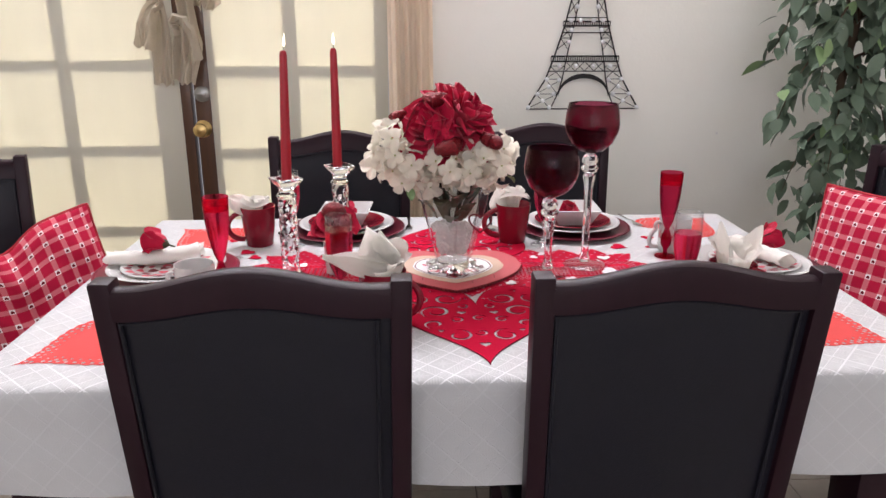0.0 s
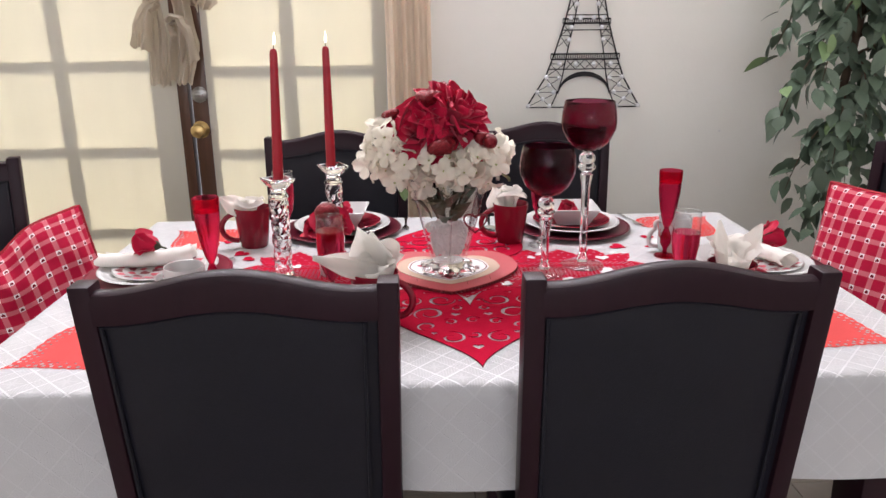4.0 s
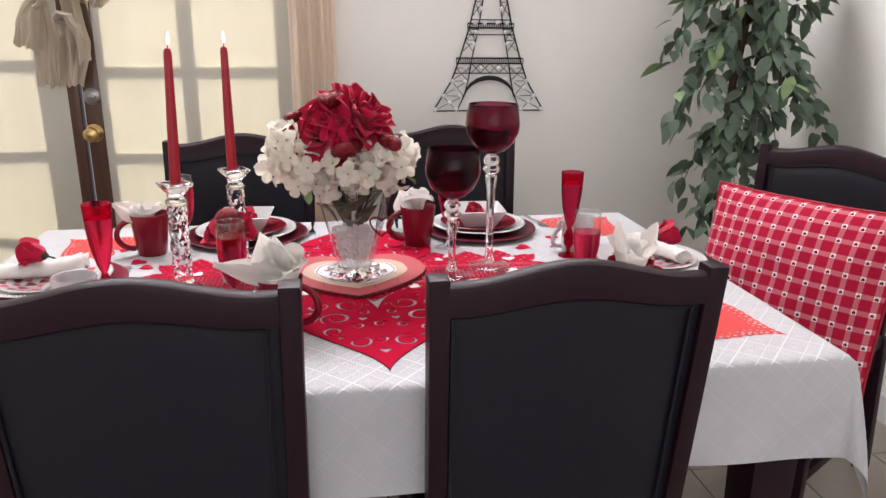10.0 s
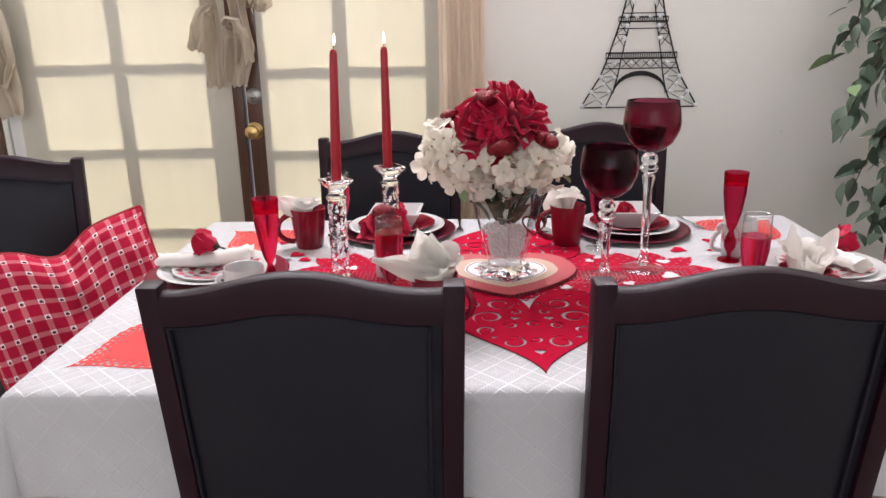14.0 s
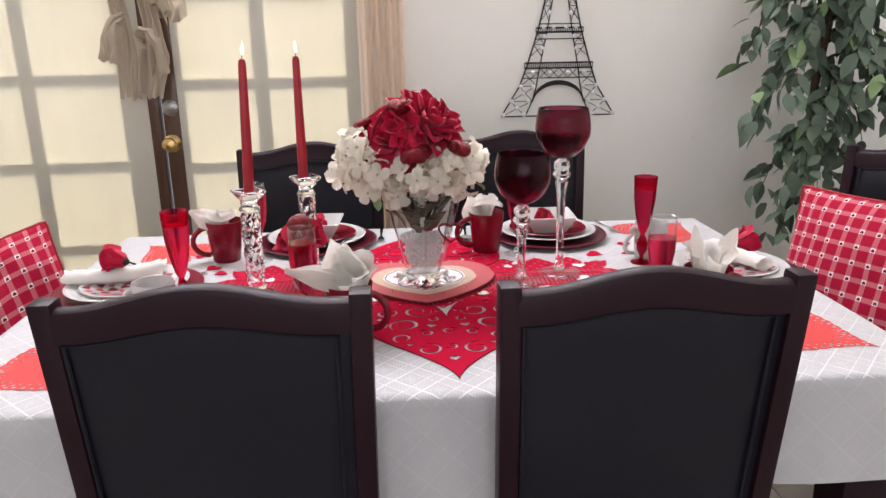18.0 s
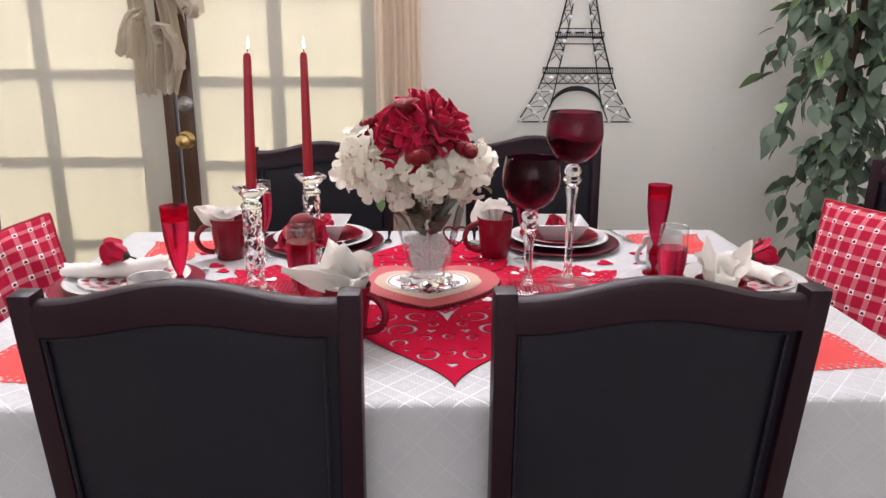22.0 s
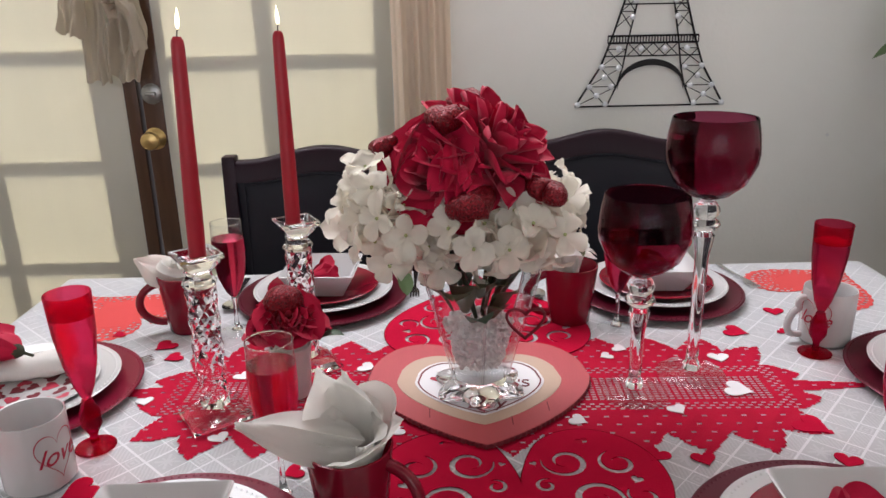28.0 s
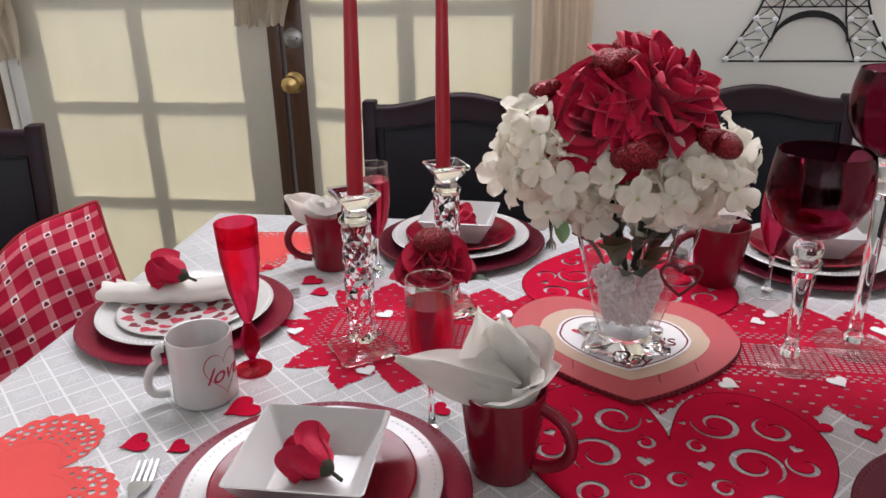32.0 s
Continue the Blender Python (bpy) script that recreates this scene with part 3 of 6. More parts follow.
# Both windows are unseen, added as openings for the fill lamps.
wide_window("unseen_window_south", -2.05, 1.95, Y0 - 0.12, 0.40, 3.30, 4, "unseen white-framed window behind the viewer, added to hold fill light")
wide_window("unseen_window_high", -1.62, 1.42, Y1 + 0.09, 2.33, 3.23, 3, "unseen white-framed high window above the doors, added to hold fill light")

door_left = door_leaf("door_1", DX0 + 0.01, -1.608, -1.279, -0.946, -0.806, (-0.846, -0.806), (0.512, 0.843, 1.174, 1.505), "glazed door leaf with dark meeting edge behind a cream sheer")
door_right = door_leaf("door_2", -0.7925, -0.705, -0.411, -0.088, DX1 - 0.01, (-0.7925, -0.732), (0.508, 0.830, 1.150, 1.472), "glazed door leaf with dark meeting edge and brass knob")


def cloth_sheet(name, x0, x1, z0, z1, y, mat, label, category, ripple=0.004, waves=7, parent=None, seed=0, hemmed=True):
    nu, nv = 60, 40
    rnd = random.Random(seed)
    ph = [rnd.uniform(0, 6) for _ in range(4)]
    verts = []
    for j in range(nv + 1):
        for i in range(nu + 1):
            u, v = i / nu, j / nv
            r = ripple * (math.sin(waves * 6.28 * u + ph[0] + 0.6 * math.sin(3 * v + ph[1])) + 0.5 * math.sin(waves * 13 * u + ph[2] + v))
            verts.append((x0 + (x1 - x0) * u + 0.003 * math.sin(9 * v + ph[3]), y + r, z0 + (z1 - z0) * v))
    if not hemmed:
        return tagged(raw(name, verts, grid_faces(nu, nv), mat, parent, smooth=True), label, category)
    t = thing(name, (0, 0, 0), 0, label, category)
    raw("panel", verts, grid_faces(nu, nv), mat, t, smooth=True)
    low = [(x, yy - 0.0015, z) for x, yy, z in verts[:2 * (nu + 1)]]
    raw("bottom_hem", low, grid_faces(nu, 1), mat, t, "doubled cloth hem", smooth=True)
    top = [(x, yy - 0.0015, z) for x, yy, z in verts[-2 * (nu + 1):]]
    raw("rod_pocket", top, grid_faces(nu, 1), mat, t, "gathered rod pocket", smooth=True)
    return t


cloth_sheet("door_sheer", -1.70, -0.842, 0.12, 2.0, Y1 + 0.0285, SHEER, "cream sheer panel stretched over the glazed door", "curtain", 0.0008, 5, seed=1)
cloth_sheet("door_sheer", -0.738, -0.035, 0.12, 2.0, Y1 + 0.0285, SHEER, "cream sheer panel stretched over the glazed door", "curtain", 0.0008, 4, seed=2)
cloth_sheet("side_curtain", -0.035, 0.135, 0.03, 2.2, Y1 - 0.05, CURTAIN, "peach beige curtain hanging in soft folds by the door", "curtain", 0.011, 3.5, seed=3, hemmed=False)

knob = part("door_knob", lathe([(0.011, 0.010), (0.011, 0.028), (0.024, 0.036), (0.028, 0.048), (0.025, 0.058), (0.012, 0.063), (0, 0.064)], 28), BRASS, door_right, "polished brass door knob")
knob.matrix_basis = pose(-0.77, Y1 + 0.03, 0.925, 90)
part("rose", lathe([(0, 0), (0.033, 0), (0.034, 0.004), (0.026, 0.010), (0.012, 0.014), (0, 0.014)], 28), BRASS, knob)
bolt = part("deadbolt", lathe([(0, 0), (0.031, 0), (0.031, 0.006), (0.026, 0.010), (0, 0.010)], 28), NICKEL, door_right, "worn nickel deadbolt")
bolt.matrix_basis = pose(-0.762, Y1 + 0.03, 1.06, 90)
part("thumb_turn", boxed(-0.016, 0.016, -0.005, 0.005, 0.009, 0.024, bevel=0.003), NICKEL, bolt)

# ---- dining table ----
TX0, TX1, TY0, TY1, TZ = -0.71, 1.005, 1.25, 2.335, 0.745
table = thing("dining_table", ((TX0 + TX1) / 2, (TY0 + TY1) / 2, 0), 0, "dark espresso wooden dining table under a white cloth", "table")
hw, hd = (TX1 - TX0) / 2, (TY1 - TY0) / 2
part("tabletop", boxed(-hw, hw, -hd, hd, TZ - 0.035, TZ - 0.002, bevel=0.006), ESPRESSO, table)
part("apron", boxed(-hw + 0.07, hw - 0.07, -hd + 0.07, -hd + 0.095, TZ - 0.125, TZ - 0.035), ESPRESSO, table)
part("apron", boxed(-hw + 0.07, hw - 0.07, hd - 0.095, hd - 0.07, TZ - 0.125, TZ - 0.035), ESPRESSO, table)
part("apron", boxed(-hw + 0.07, -hw + 0.095, -hd + 0.095, hd - 0.095, TZ - 0.125, TZ - 0.035), ESPRESSO, table)
part("apron", boxed(hw - 0.095, hw - 0.07, -hd + 0.095, hd - 0.095, TZ - 0.125, TZ - 0.035), ESPRESSO, table)
for sx in (-1, 1):
    for sy in (-1, 1):
        bm = boxed(sx * (hw - 0.08) - 0.05, sx * (hw - 0.08) + 0.05, sy * (hd - 0.08) - 0.05, sy * (hd - 0.08) + 0.05, 0, TZ - 0.036, bevel=0.006)
        for v in bm.verts:
            if v.co.z < 0.1:
                v.co.x -= (v.co.x - sx * (hw - 0.08)) * 0.25
                v.co.y -= (v.co.y - sy * (hd - 0.08)) * 0.25
        part("leg", bm, ESPRESSO, table)


def tablecloth():
    drop = 0.200
    step_n = 150, 110
    w, d = hw + 0.004, hd + 0.004
    verts, uvs = [], []
    for j in range(step_n[1] + 1):
        for i in range(step_n[0] + 1):
            X, Y = (2 * i / step_n[0] - 1) * (w + drop), (2 * j / step_n[1] - 1) * (d + drop)
            ex, ey = max(abs(X) - w, 0), max(abs(Y) - d, 0)
            sx, sy = math.copysign(1, X), math.copysign(1, Y)
            x, y, z = min(abs(X), w) * sx, min(abs(Y), d) * sy, 0.0
            r = math.hypot(ex, ey)
            if r > 0:
                soft = 0.012
                fall = max(r - soft, 0) + min(r, soft) * 0.5
                fold = 0.010 * (math.sin(9.3 * X + 2.1 * Y + 1) + 0.6 * math.sin(19 * X + 4 + 11 * Y)) * (r / drop) ** 1.3
                out = 0.012 * min(r / 0.02, 1) + 0.05 * r + fold
                if ex and ey:
                    out += 0.15 * r * (1 - abs(ex - ey) / r) ** 0.8
                x += sx * out * ex / r
                y += sy * out * ey / r
                z = -fall
            else:
                z = 0.0006 * noise.noise((X * 5, Y * 5, 3))
            verts.append((x, y, TZ + 0.0037 + z))
            uvs.append((X, Y))
    ob = raw("tablecloth", verts, grid_faces(*step_n), CLOTH, None, smooth=True, uvs=uvs)
    ob.matrix_basis = pose((TX0 + TX1) / 2, (TY0 + TY1) / 2, 0)
    return tagged(ob, "white damask tablecloth with woven lattice on the dining table", "tablecloth")


tablecloth()
T = TZ + 0.0044   # the cloth's upper face


# ---- chairs ----
def dining_chair():
    """Origin on the floor under the seat's middle, facing +y."""
    c = thing("dining_chair", (0, 0, 0), 0, "espresso wooden dining chair with black leather seat and back", "chair", "chairs round the dining table")
    W = 0.216

    def rake(bm):
        for v in bm.verts:
            if v.co.z > 0.46:
                v.co.y -= (v.co.z - 0.46) * 0.11
        return bm

    def arch(x, low, rise):
        return low + rise * (0.5 + 0.5 * math.cos(math.pi * min(abs(x) / (W - 0.03), 1)))

    for s in (-1, 1):
        bm = boxed(s * W - 0.009, s * W + 0.023, -0.225, -0.185, 0.46, 0.968, bevel=0.005)
        for v in bm.verts:
            v.co.x -= s * 0.007 * (0.96 - v.co.z) / 0.5
        part("stile", rake(bm), ESPRESSO, c)
        bm = boxed(s * (W - 0.007) - 0.021, s * (W - 0.007) + 0.021, -0.222, -0.182, 0, 0.46, bevel=0.004)
        for v in bm.verts:
            v.co.y -= max(0.3 - v.co.z, 0) * 0.18
        part("rear_leg", bm, ESPRESSO, c)
        bm = boxed(s * 0.2 - 0.021, s * 0.2 + 0.021, 0.19, 0.232, 0, 0.42, bevel=0.004)
        for v in bm.verts:
            if v.co.z < 0.05:
                v.co.x -= (v.co.x - s * 0.2) * 0.3
                v.co.y -= (v.co.y - 0.21) * 0.3
        part("front_leg", bm, ESPRESSO, c)
    # arched top rail, rounded on its upper edge
    bm = bmesh.new()
    n, ring = 28, []
    for i in range(n + 1):
        x = -(W - 0.008) + 2 * (W - 0.008) * i / n
        lo, hi = arch(x, 0.907, 0.022), arch(x, 0.957, 0.030)
        bow = -0.006 * (1 - (x / W) ** 2)
        prof = [(-0.186, lo), (-0.186, hi - 0.012), (-0.191, hi - 0.003), (-0.2, hi), (-0.213, hi), (-0.221, hi - 0.004), (-0.224, hi - 0.014), (-0.224, lo)]
        ring.append([bm.verts.new((x, y + bow, z)) for y, z in prof])
    for a, b in zip(ring, ring[1:]):
        for k in range(8):
            bm.faces.new((a[k], a[(k + 1) % 8], b[(k + 1) % 8], b[k]))
    bm.faces.new(ring[0])
    bm.faces.new(ring[-1])
    part("top_rail", rake(bm), ESPRESSO, c)
    part("lower_rail", rake(boxed(-W + 0.012, W - 0.012, -0.22, -0.19, 0.478, 0.512, bevel=0.005)), ESPRESSO, c)
    for name, side in (("backrest", 1), ("back_cover", -1)):
        bm = bmesh.new()
        nu, nv = 24, 24
        vs = []
        for j in range(nv + 1):
            row = []
            for i in range(nu + 1):
                u, v = 2 * i / nu - 1, j / nv
                wide = W - 0.007 - 0.006 * (1 - v)
                x = u * wide
                z = 0.508 + (arch(x, 0.911, 0.022) - 0.508) * v
                puff = 0.013 * (1 - abs(u) ** 7) * (1 - abs(2 * v - 1) ** 9) if side > 0 else 0.004 * (1 - abs(u) ** 9) * (1 - abs(2 * v - 1) ** 9)
                y = (-0.197 + puff if side > 0 else -0.212 - puff) - 0.006 * (1 - (x / W) ** 2) * v
                row.append(bm.verts.new((x, y, z)))
            vs.append(row)
        for j in range(nv):
            for i in range(nu):
                bm.faces.new((vs[j][i], vs[j][i + 1], vs[j + 1][i + 1], vs[j + 1][i]))
        part(name, rake(bm), LEATHER, c, "black leather panel")
        line = []
        for i in range(31):
            x = -(W - 0.027) + 2 * (W - 0.027) * i / 30
            z = arch(x, 0.903, 0.022)
            y = -0.190 if side > 0 else -0.219
            line.append((x, y - 0.006 * (1 - (x / W) ** 2) - (z - 0.46) * 0.11, z))
        left = [(-(W - 0.027), line[0][1] + (0.903 - z) * 0.11, z) for z in (0.52, 0.62, 0.70, 0.80, 0.88)]
        right = [((W - 0.027), line[-1][1] + (0.903 - z) * 0.11, z) for z in (0.88, 0.80, 0.70, 0.62, 0.52)]
        for p in (left, right):
            for k, (x, y, z) in enumerate(p):
                p[k] = (x - math.copysign(0.006 * (0.96 - z) / 0.4, x), y, z)
        part("welt", tube(left + line + right, 0.0035, 6), LEATHER, c)
    bm = boxed(-0.225, 0.225, -0.19, 0.235, 0.425, 0.475, bevel=0.02, seg=3)
    part("seat", bm, LEATHER, c, "padded black leather seat")
    bm = boxed(-0.215, 0.215, -0.185, 0.225, 0.36, 0.424, bevel=0.004)
    part("seat_frame", bm, ESPRESSO, c)
    for s in (-1, 1):
        part("stretcher", boxed(s * 0.2 - 0.01, s * 0.2 + 0.01, -0.19, 0.19, 0.14, 0.17), ESPRESSO, c)
    return c


chair = dining_chair()
chair.matrix_basis = pose(-0.196, 1.413, 0, 0, 0, -0.5)
copy_thing(chair, pose(0.442, 1.413, 0, 0, 0, 0.6))
copy_thing(chair, pose(-0.180, 2.30, 0, 0, 0, 180))
copy_thing(chair, pose(0.515, 2.45, 0, 0, 0, 178))
copy_thing(chair, pose(-1.18, 1.93, 0, 0, 0, 197))
copy_thing(chair, pose(1.38, 1.98, 0, 0, 0, 122))


# ---- pillows ----
def pillow(m, label, pinched=0.04, size=0.243, creased=0.006, ear=2, chop=0.0, chop_at=0.0, blunt=0.05):
    p = thing("throw_pillow", (0, 0, 0), 0, label, "pillow", "checked pillows on the end chairs")
    s, nu = size, 44
    verts, uvs = [], []
    for side in (1, -1):
        for j in range(nu + 1):
            for i in range(nu + 1):
                u, v = 2 * i / nu - 1, 2 * j / nu - 1
                corner = 1 - blunt * abs(u * v) ** 6
                pinch = 1 - pinched * (1 - abs(v) ** ear) * abs(u) ** 3, 1 - pinched * (1 - abs(u) ** ear) * abs(v) ** 3
                t = 0.092 * ((1 - u * u) * (1 - v * v)) ** 0.50
                t += creased * noise.noise((u * 3 + side, v * 3, 1)) * (1 - max(abs(u), abs(v))) ** 0.6
                far = abs(u * v) ** 1.5
                t += 0.9 * creased * math.sin(9 * (u - v * math.copysign(1, u * v))) * far * (1 - max(abs(u), abs(v)))
                verts.append((u * s * pinch[0] * corner, side * t, v * s * pinch[1] * corner))
                uvs.append((u * s + 0.3, v * s + 0.3))
    if chop:
        for k, (x, y, z) in enumerate(verts):
            dent = math.exp(-((x / s - chop_at) / 0.28) ** 2) * (max(z / s + 1, 0) / 2) ** 2.2
            verts[k] = (x, y * (1 + 0.25 * dent) + 0.010 * dent * math.sin(26 * x / s), z - chop * dent)
    g = grid_faces(nu, nu)
    n = (nu + 1) ** 2
    raw("cover", verts, [f[::-1] for f in g] + [tuple(k + n for k in f) for f in g], PLAID, p, smooth=True, uvs=uvs)
    rim = []
    for u, v in [(k / 10, -1) for k in range(-10, 10)] + [(1, k / 10) for k in range(-10, 10)] + [(-k / 10, 1) for k in range(-10, 10)] + [(-1, -k / 10) for k in range(-10, 10)]:
        corner = 1 - blunt * abs(u * v) ** 6
        rim.append((u * s * corner * (1 - pinched * (1 - abs(v) ** ear) * abs(u) ** 3), 0, v * s * corner * (1 - pinched * (1 - abs(u) ** ear) * abs(v) ** 3)))
    rim = [(x, y, z - chop * math.exp(-((x / s - chop_at) / 0.28) ** 2) * (max(z / s + 1, 0) / 2) ** 2.2) for x, y, z in rim]
    part("piping", tube(rim, 0.005, 6, closed=True), REDPIPE, p, "dark red piping")
    p.matrix_basis = m
    return p


pillow(pose(1.275, 1.83, 0.648, -12, 0, -62), "red checked pillow with white hearts leaning on a dining chair", 0.08, 0.266, 0.010, 4)
pillow(pose(-0.902, 1.86, 0.634, -14, -10, 36), "red checked pillow with white hearts leaning on a dining chair", 0.15, 0.248, 0.030, 5, 0.062, -0.02, 0.125)

# ---- things on the table: linens and flat pieces ----
def lace_edge(a):
    """How far the leaf-like points reach at a place along the edge: large points with small teeth."""
    k = (a / 0.084) % 1
    big = 1 - abs(2 * k - 1)
    return 0.050 * big ** 0.9 + 0.004 * abs(math.sin(math.pi * a / 0.0175))


def in_lace(x, y):
    if 0.44 < abs(x) < 0.585 and abs(y) < 0.020 - 0.10 * (abs(x) - 0.44):
        return True
    cx, cy = max(abs(x) - 0.372, 0), max(abs(y) - 0.045, 0)
    if cx == 0:
        along_edge = abs(x)
    elif cy > 0:
        along_edge = 0.372 + 0.105 * math.atan2(cx, cy)
    else:
        along_edge = 0.537 + 0.045 - abs(y)
    return math.hypot(cx, cy) < 0.076 + lace_edge(along_edge)


def lace_thread(i, j, x, y):
    v = max(abs(y), abs(x) - 0.40)
    if v < 0.034:
        return not (i % 3 != 0 and j % 2 == 0)
    if v < 0.042:
        return True
    if v < 0.062:
        return not ((i + j) % 4 < 2 and j % 2 == 0)
    if v < 0.068:
        return True
    return not (j % 6 == 0 and (i + j // 6 % 2 * 4) % 8 < 2)


def lace_runner():
    r = thing("lace_runner", (0, 0, 0), 0, "red open lace table runner with jagged edges", "table runner")
    s = 0.0034
    nx, ny = int(1.2 / s), int(0.37 / s)
    for name, label, inner in (("mesh_band", "open net in the middle", True), ("lace_border", "denser jagged border", False)):
        verts, faces, index = [], [], {}

        def vert(i, j):
            if (i, j) not in index:
                index[i, j] = len(verts)
                verts.append((-0.6 + i * s, -0.185 + j * s, 0.0001 + 0.0001 * math.sin(i * 0.9) * math.sin(j * 1.1)))
            return index[i, j]

        for j in range(ny):
            for i in range(nx):
                x, y = -0.6 + (i + 0.5) * s, -0.185 + (j + 0.5) * s
                if (max(abs(y), abs(x) - 0.40) < 0.042) == inner and in_lace(x, y) and lace_thread(i, j, x, y):
                    faces.append((vert(i, j), vert(i + 1, j), vert(i + 1, j + 1), vert(i, j + 1)))
        raw(name, verts, faces, LACE, r, label)
    r.matrix_basis = pose(0.137, 1.812, T, 0, 0, -1.5)
    return r


lace_runner()


def swirl(cx, cy, radius, start, turns, width, mirror=1):
    """A curling cut-out: a spiral stroke that swells and tapers."""
    n, outer, inner = 22, [], []
    for k in range(n + 1):
        f = k / n
        a = radians(start) + mirror * f * turns * 2 * math.pi
        r = radius * (1 - 0.68 * f)
        w = 1.2 * width * (0.15 + math.sin(math.pi * min(f * 1.15, 1)) ** 0.8)
        outer.append((cx + (r + w / 2) * math.cos(a), cy + (r + w / 2) * math.sin(a)))
        inner.append((cx + (r - w / 2) * math.cos(a), cy + (r - w / 2) * math.sin(a)))
    return outer + inner[::-1]


def small_heart(cx, cy, size, turn=0):
    c, s = math.cos(turn), math.sin(turn)
    return [(cx + x * c - y * s, cy + x * s + y * c) for x, y in heart_outline(size, size * 0.95, 18)]


def felt_heart(m):
    cuts = [small_heart(0, -0.118, 0.022), swirl(0.0, 0.012, 0.015, 20, 1.1, 0.004), swirl(-0.002, -0.062, 0.014, 200, 1.0, 0.004)]
    for s in (1, -1):
        def sw(cx, cy, r, start, turns, w):
            cuts.append(swirl(s * cx, cy, r, start if s > 0 else 180 - start, turns, w, s))
        sw(0.060, 0.122, 0.031, 170, 1.25, 0.0055)
        sw(0.126, 0.118, 0.026, 110, 1.1, 0.0050)
        sw(0.030, 0.076, 0.013, 60, 1.2, 0.0040)
        sw(0.086, 0.048, 0.034, -60, 1.3, 0.0060)
        sw(0.142, 0.052, 0.021, 140, 0.9, 0.0050)
        sw(0.046, 0.004, 0.015, 20, 1.2, 0.0040)
        sw(0.092, -0.018, 0.021, -80, 1.1, 0.0050)
        sw(0.046, -0.074, 0.027, 80, 1.1, 0.0050)
        cuts.append(small_heart(s * 0.034, 0.040, 0.020, s * 0.15))
        cuts.append(small_heart(s * 0.090, 0.165, 0.018, s * 0.3))
        cuts.append(small_heart(s * 0.140, 0.082, 0.016, s * -0.5))
        cuts.append(small_heart(s * 0.020, 0.120, 0.010, s * 0.4))
        cuts.append(small_heart(s * 0.080, -0.052, 0.013, s * 0.2))
    ob = thing("felt_heart_placemat", (0, 0, 0), 0, "red felt heart placemat with cut-out swirls and small hearts", "placemat", "felt heart placemats")
    edge = heart_outline(0.362, 0.398, 160, 0.09)
    flat("felt_sheet", [edge] + cuts, 0.0010, FELT, ob)
    part("cut_edge", tube([(x, y, 0.0006) for x, y in edge], 0.0009, 5, closed=True), FELTEDGE, ob, "dark line along the cut edge")
    ob.matrix_basis = m
    return ob


felt_heart(pose(0.177, 1.499, T + 0.0006, 0, 0, 0))
felt_heart(pose(0.168, 2.105, T + 0.0006, 0, 0, 180))


def doily(x, y, rz):
    cuts, spots = [], []
    for scale, n in ((0.915, 66), (0.815, 54), (0.735, 50), (0.66, 44)):
        line = heart_outline(0.235 * scale, 0.232 * scale, n)
        for k, (px, py) in enumerate(line):
            r = 0.0042 if scale > 0.8 else 0.0028
            if (abs(px) < 0.014 and py > 0) or any((px - c[0]) ** 2 + (py - c[1]) ** 2 < 0.0094 ** 2 for c in spots):
                continue
            spots.append((px, py))
            cuts.append([(px + r * math.cos(a), py + r * math.sin(a)) for a in (0, 1.05, 2.1, 3.14, 4.19, 5.24)])
    ob = thing("paper_doily", (0, 0, 0), 0, "coral red heart-shaped paper doily with pierced lace rim", "doily", "paper doilies at the table corners")
    middle = heart_outline(0.235 * 0.60, 0.232 * 0.60, 90)
    flat("lace_rim", [heart_outline(0.235, 0.232, 220, scallop=0.045, waves=44), middle] + cuts, 0.0003, DOILY, ob, "pierced lace rim")
    flat("paper_heart", [heart_outline(0.235 * 0.598, 0.232 * 0.598, 90)], 0.0003, DOILY, ob, "plain heart in the middle")
    ob.matrix_basis = pose(x, y, T + 0.0001, 0, 0, rz)
    return ob


doily(-0.566, 1.410, -52)
doily(0.860, 1.424, 50)
doily(-0.528, 2.152, -130)
doily(0.856, 2.212, 128)


def confetti(name, spots, mat, z, label, seed):
    rnd = random.Random(seed)
    for x, y, s in spots:
        bm = prism([(px * s, py * s) for px, py in heart_outline(1, 0.9, 26)], 0, 0.0012)
        ob = part(name, bm, mat, smooth=False)
        ob.matrix_basis = pose(x, y, z, 0, 0, rnd.uniform(-70, 70))
        tagged(ob, label, "confetti heart", "scattered confetti hearts")


confetti("confetti_heart", [(-0.389, 1.985, 0.042), (-0.360, 1.940, 0.034), (-0.446, 2.092, 0.026), (-0.489, 2.036, 0.024), (-0.104, 1.614, 0.03), (0.702, 2.070, 0.036), (0.600, 1.989, 0.046), (0.681, 1.984, 0.022), (0.584, 1.688, 0.05), (0.355, 1.630, 0.034), (0.413, 1.619, 0.032), (0.588, 1.607, 0.034), (-0.357, 1.587, 0.05), (-0.455, 1.502, 0.038), (-0.400, 1.501, 0.028), (0.60, 2.26, 0.03)], FELT, T + 0.0006, "red felt confetti heart lying on the white cloth", 4)
confetti("confetti_heart", [(-0.354, 1.796, 0.026), (-0.216, 1.694, 0.028), (-0.225, 1.867, 0.03), (-0.032, 1.887, 0.032), (-0.015, 1.783, 0.026), (0.383, 1.933, 0.026), (0.353, 1.907, 0.024), (0.533, 1.891, 0.034), (0.525, 1.789, 0.046), (0.417, 1.737, 0.028), (0.273, 1.716, 0.028), (0.02, 1.70, 0.026)], PAPERWHITE, T + 0.0012, "white felt confetti heart lying on the red lace", 5)


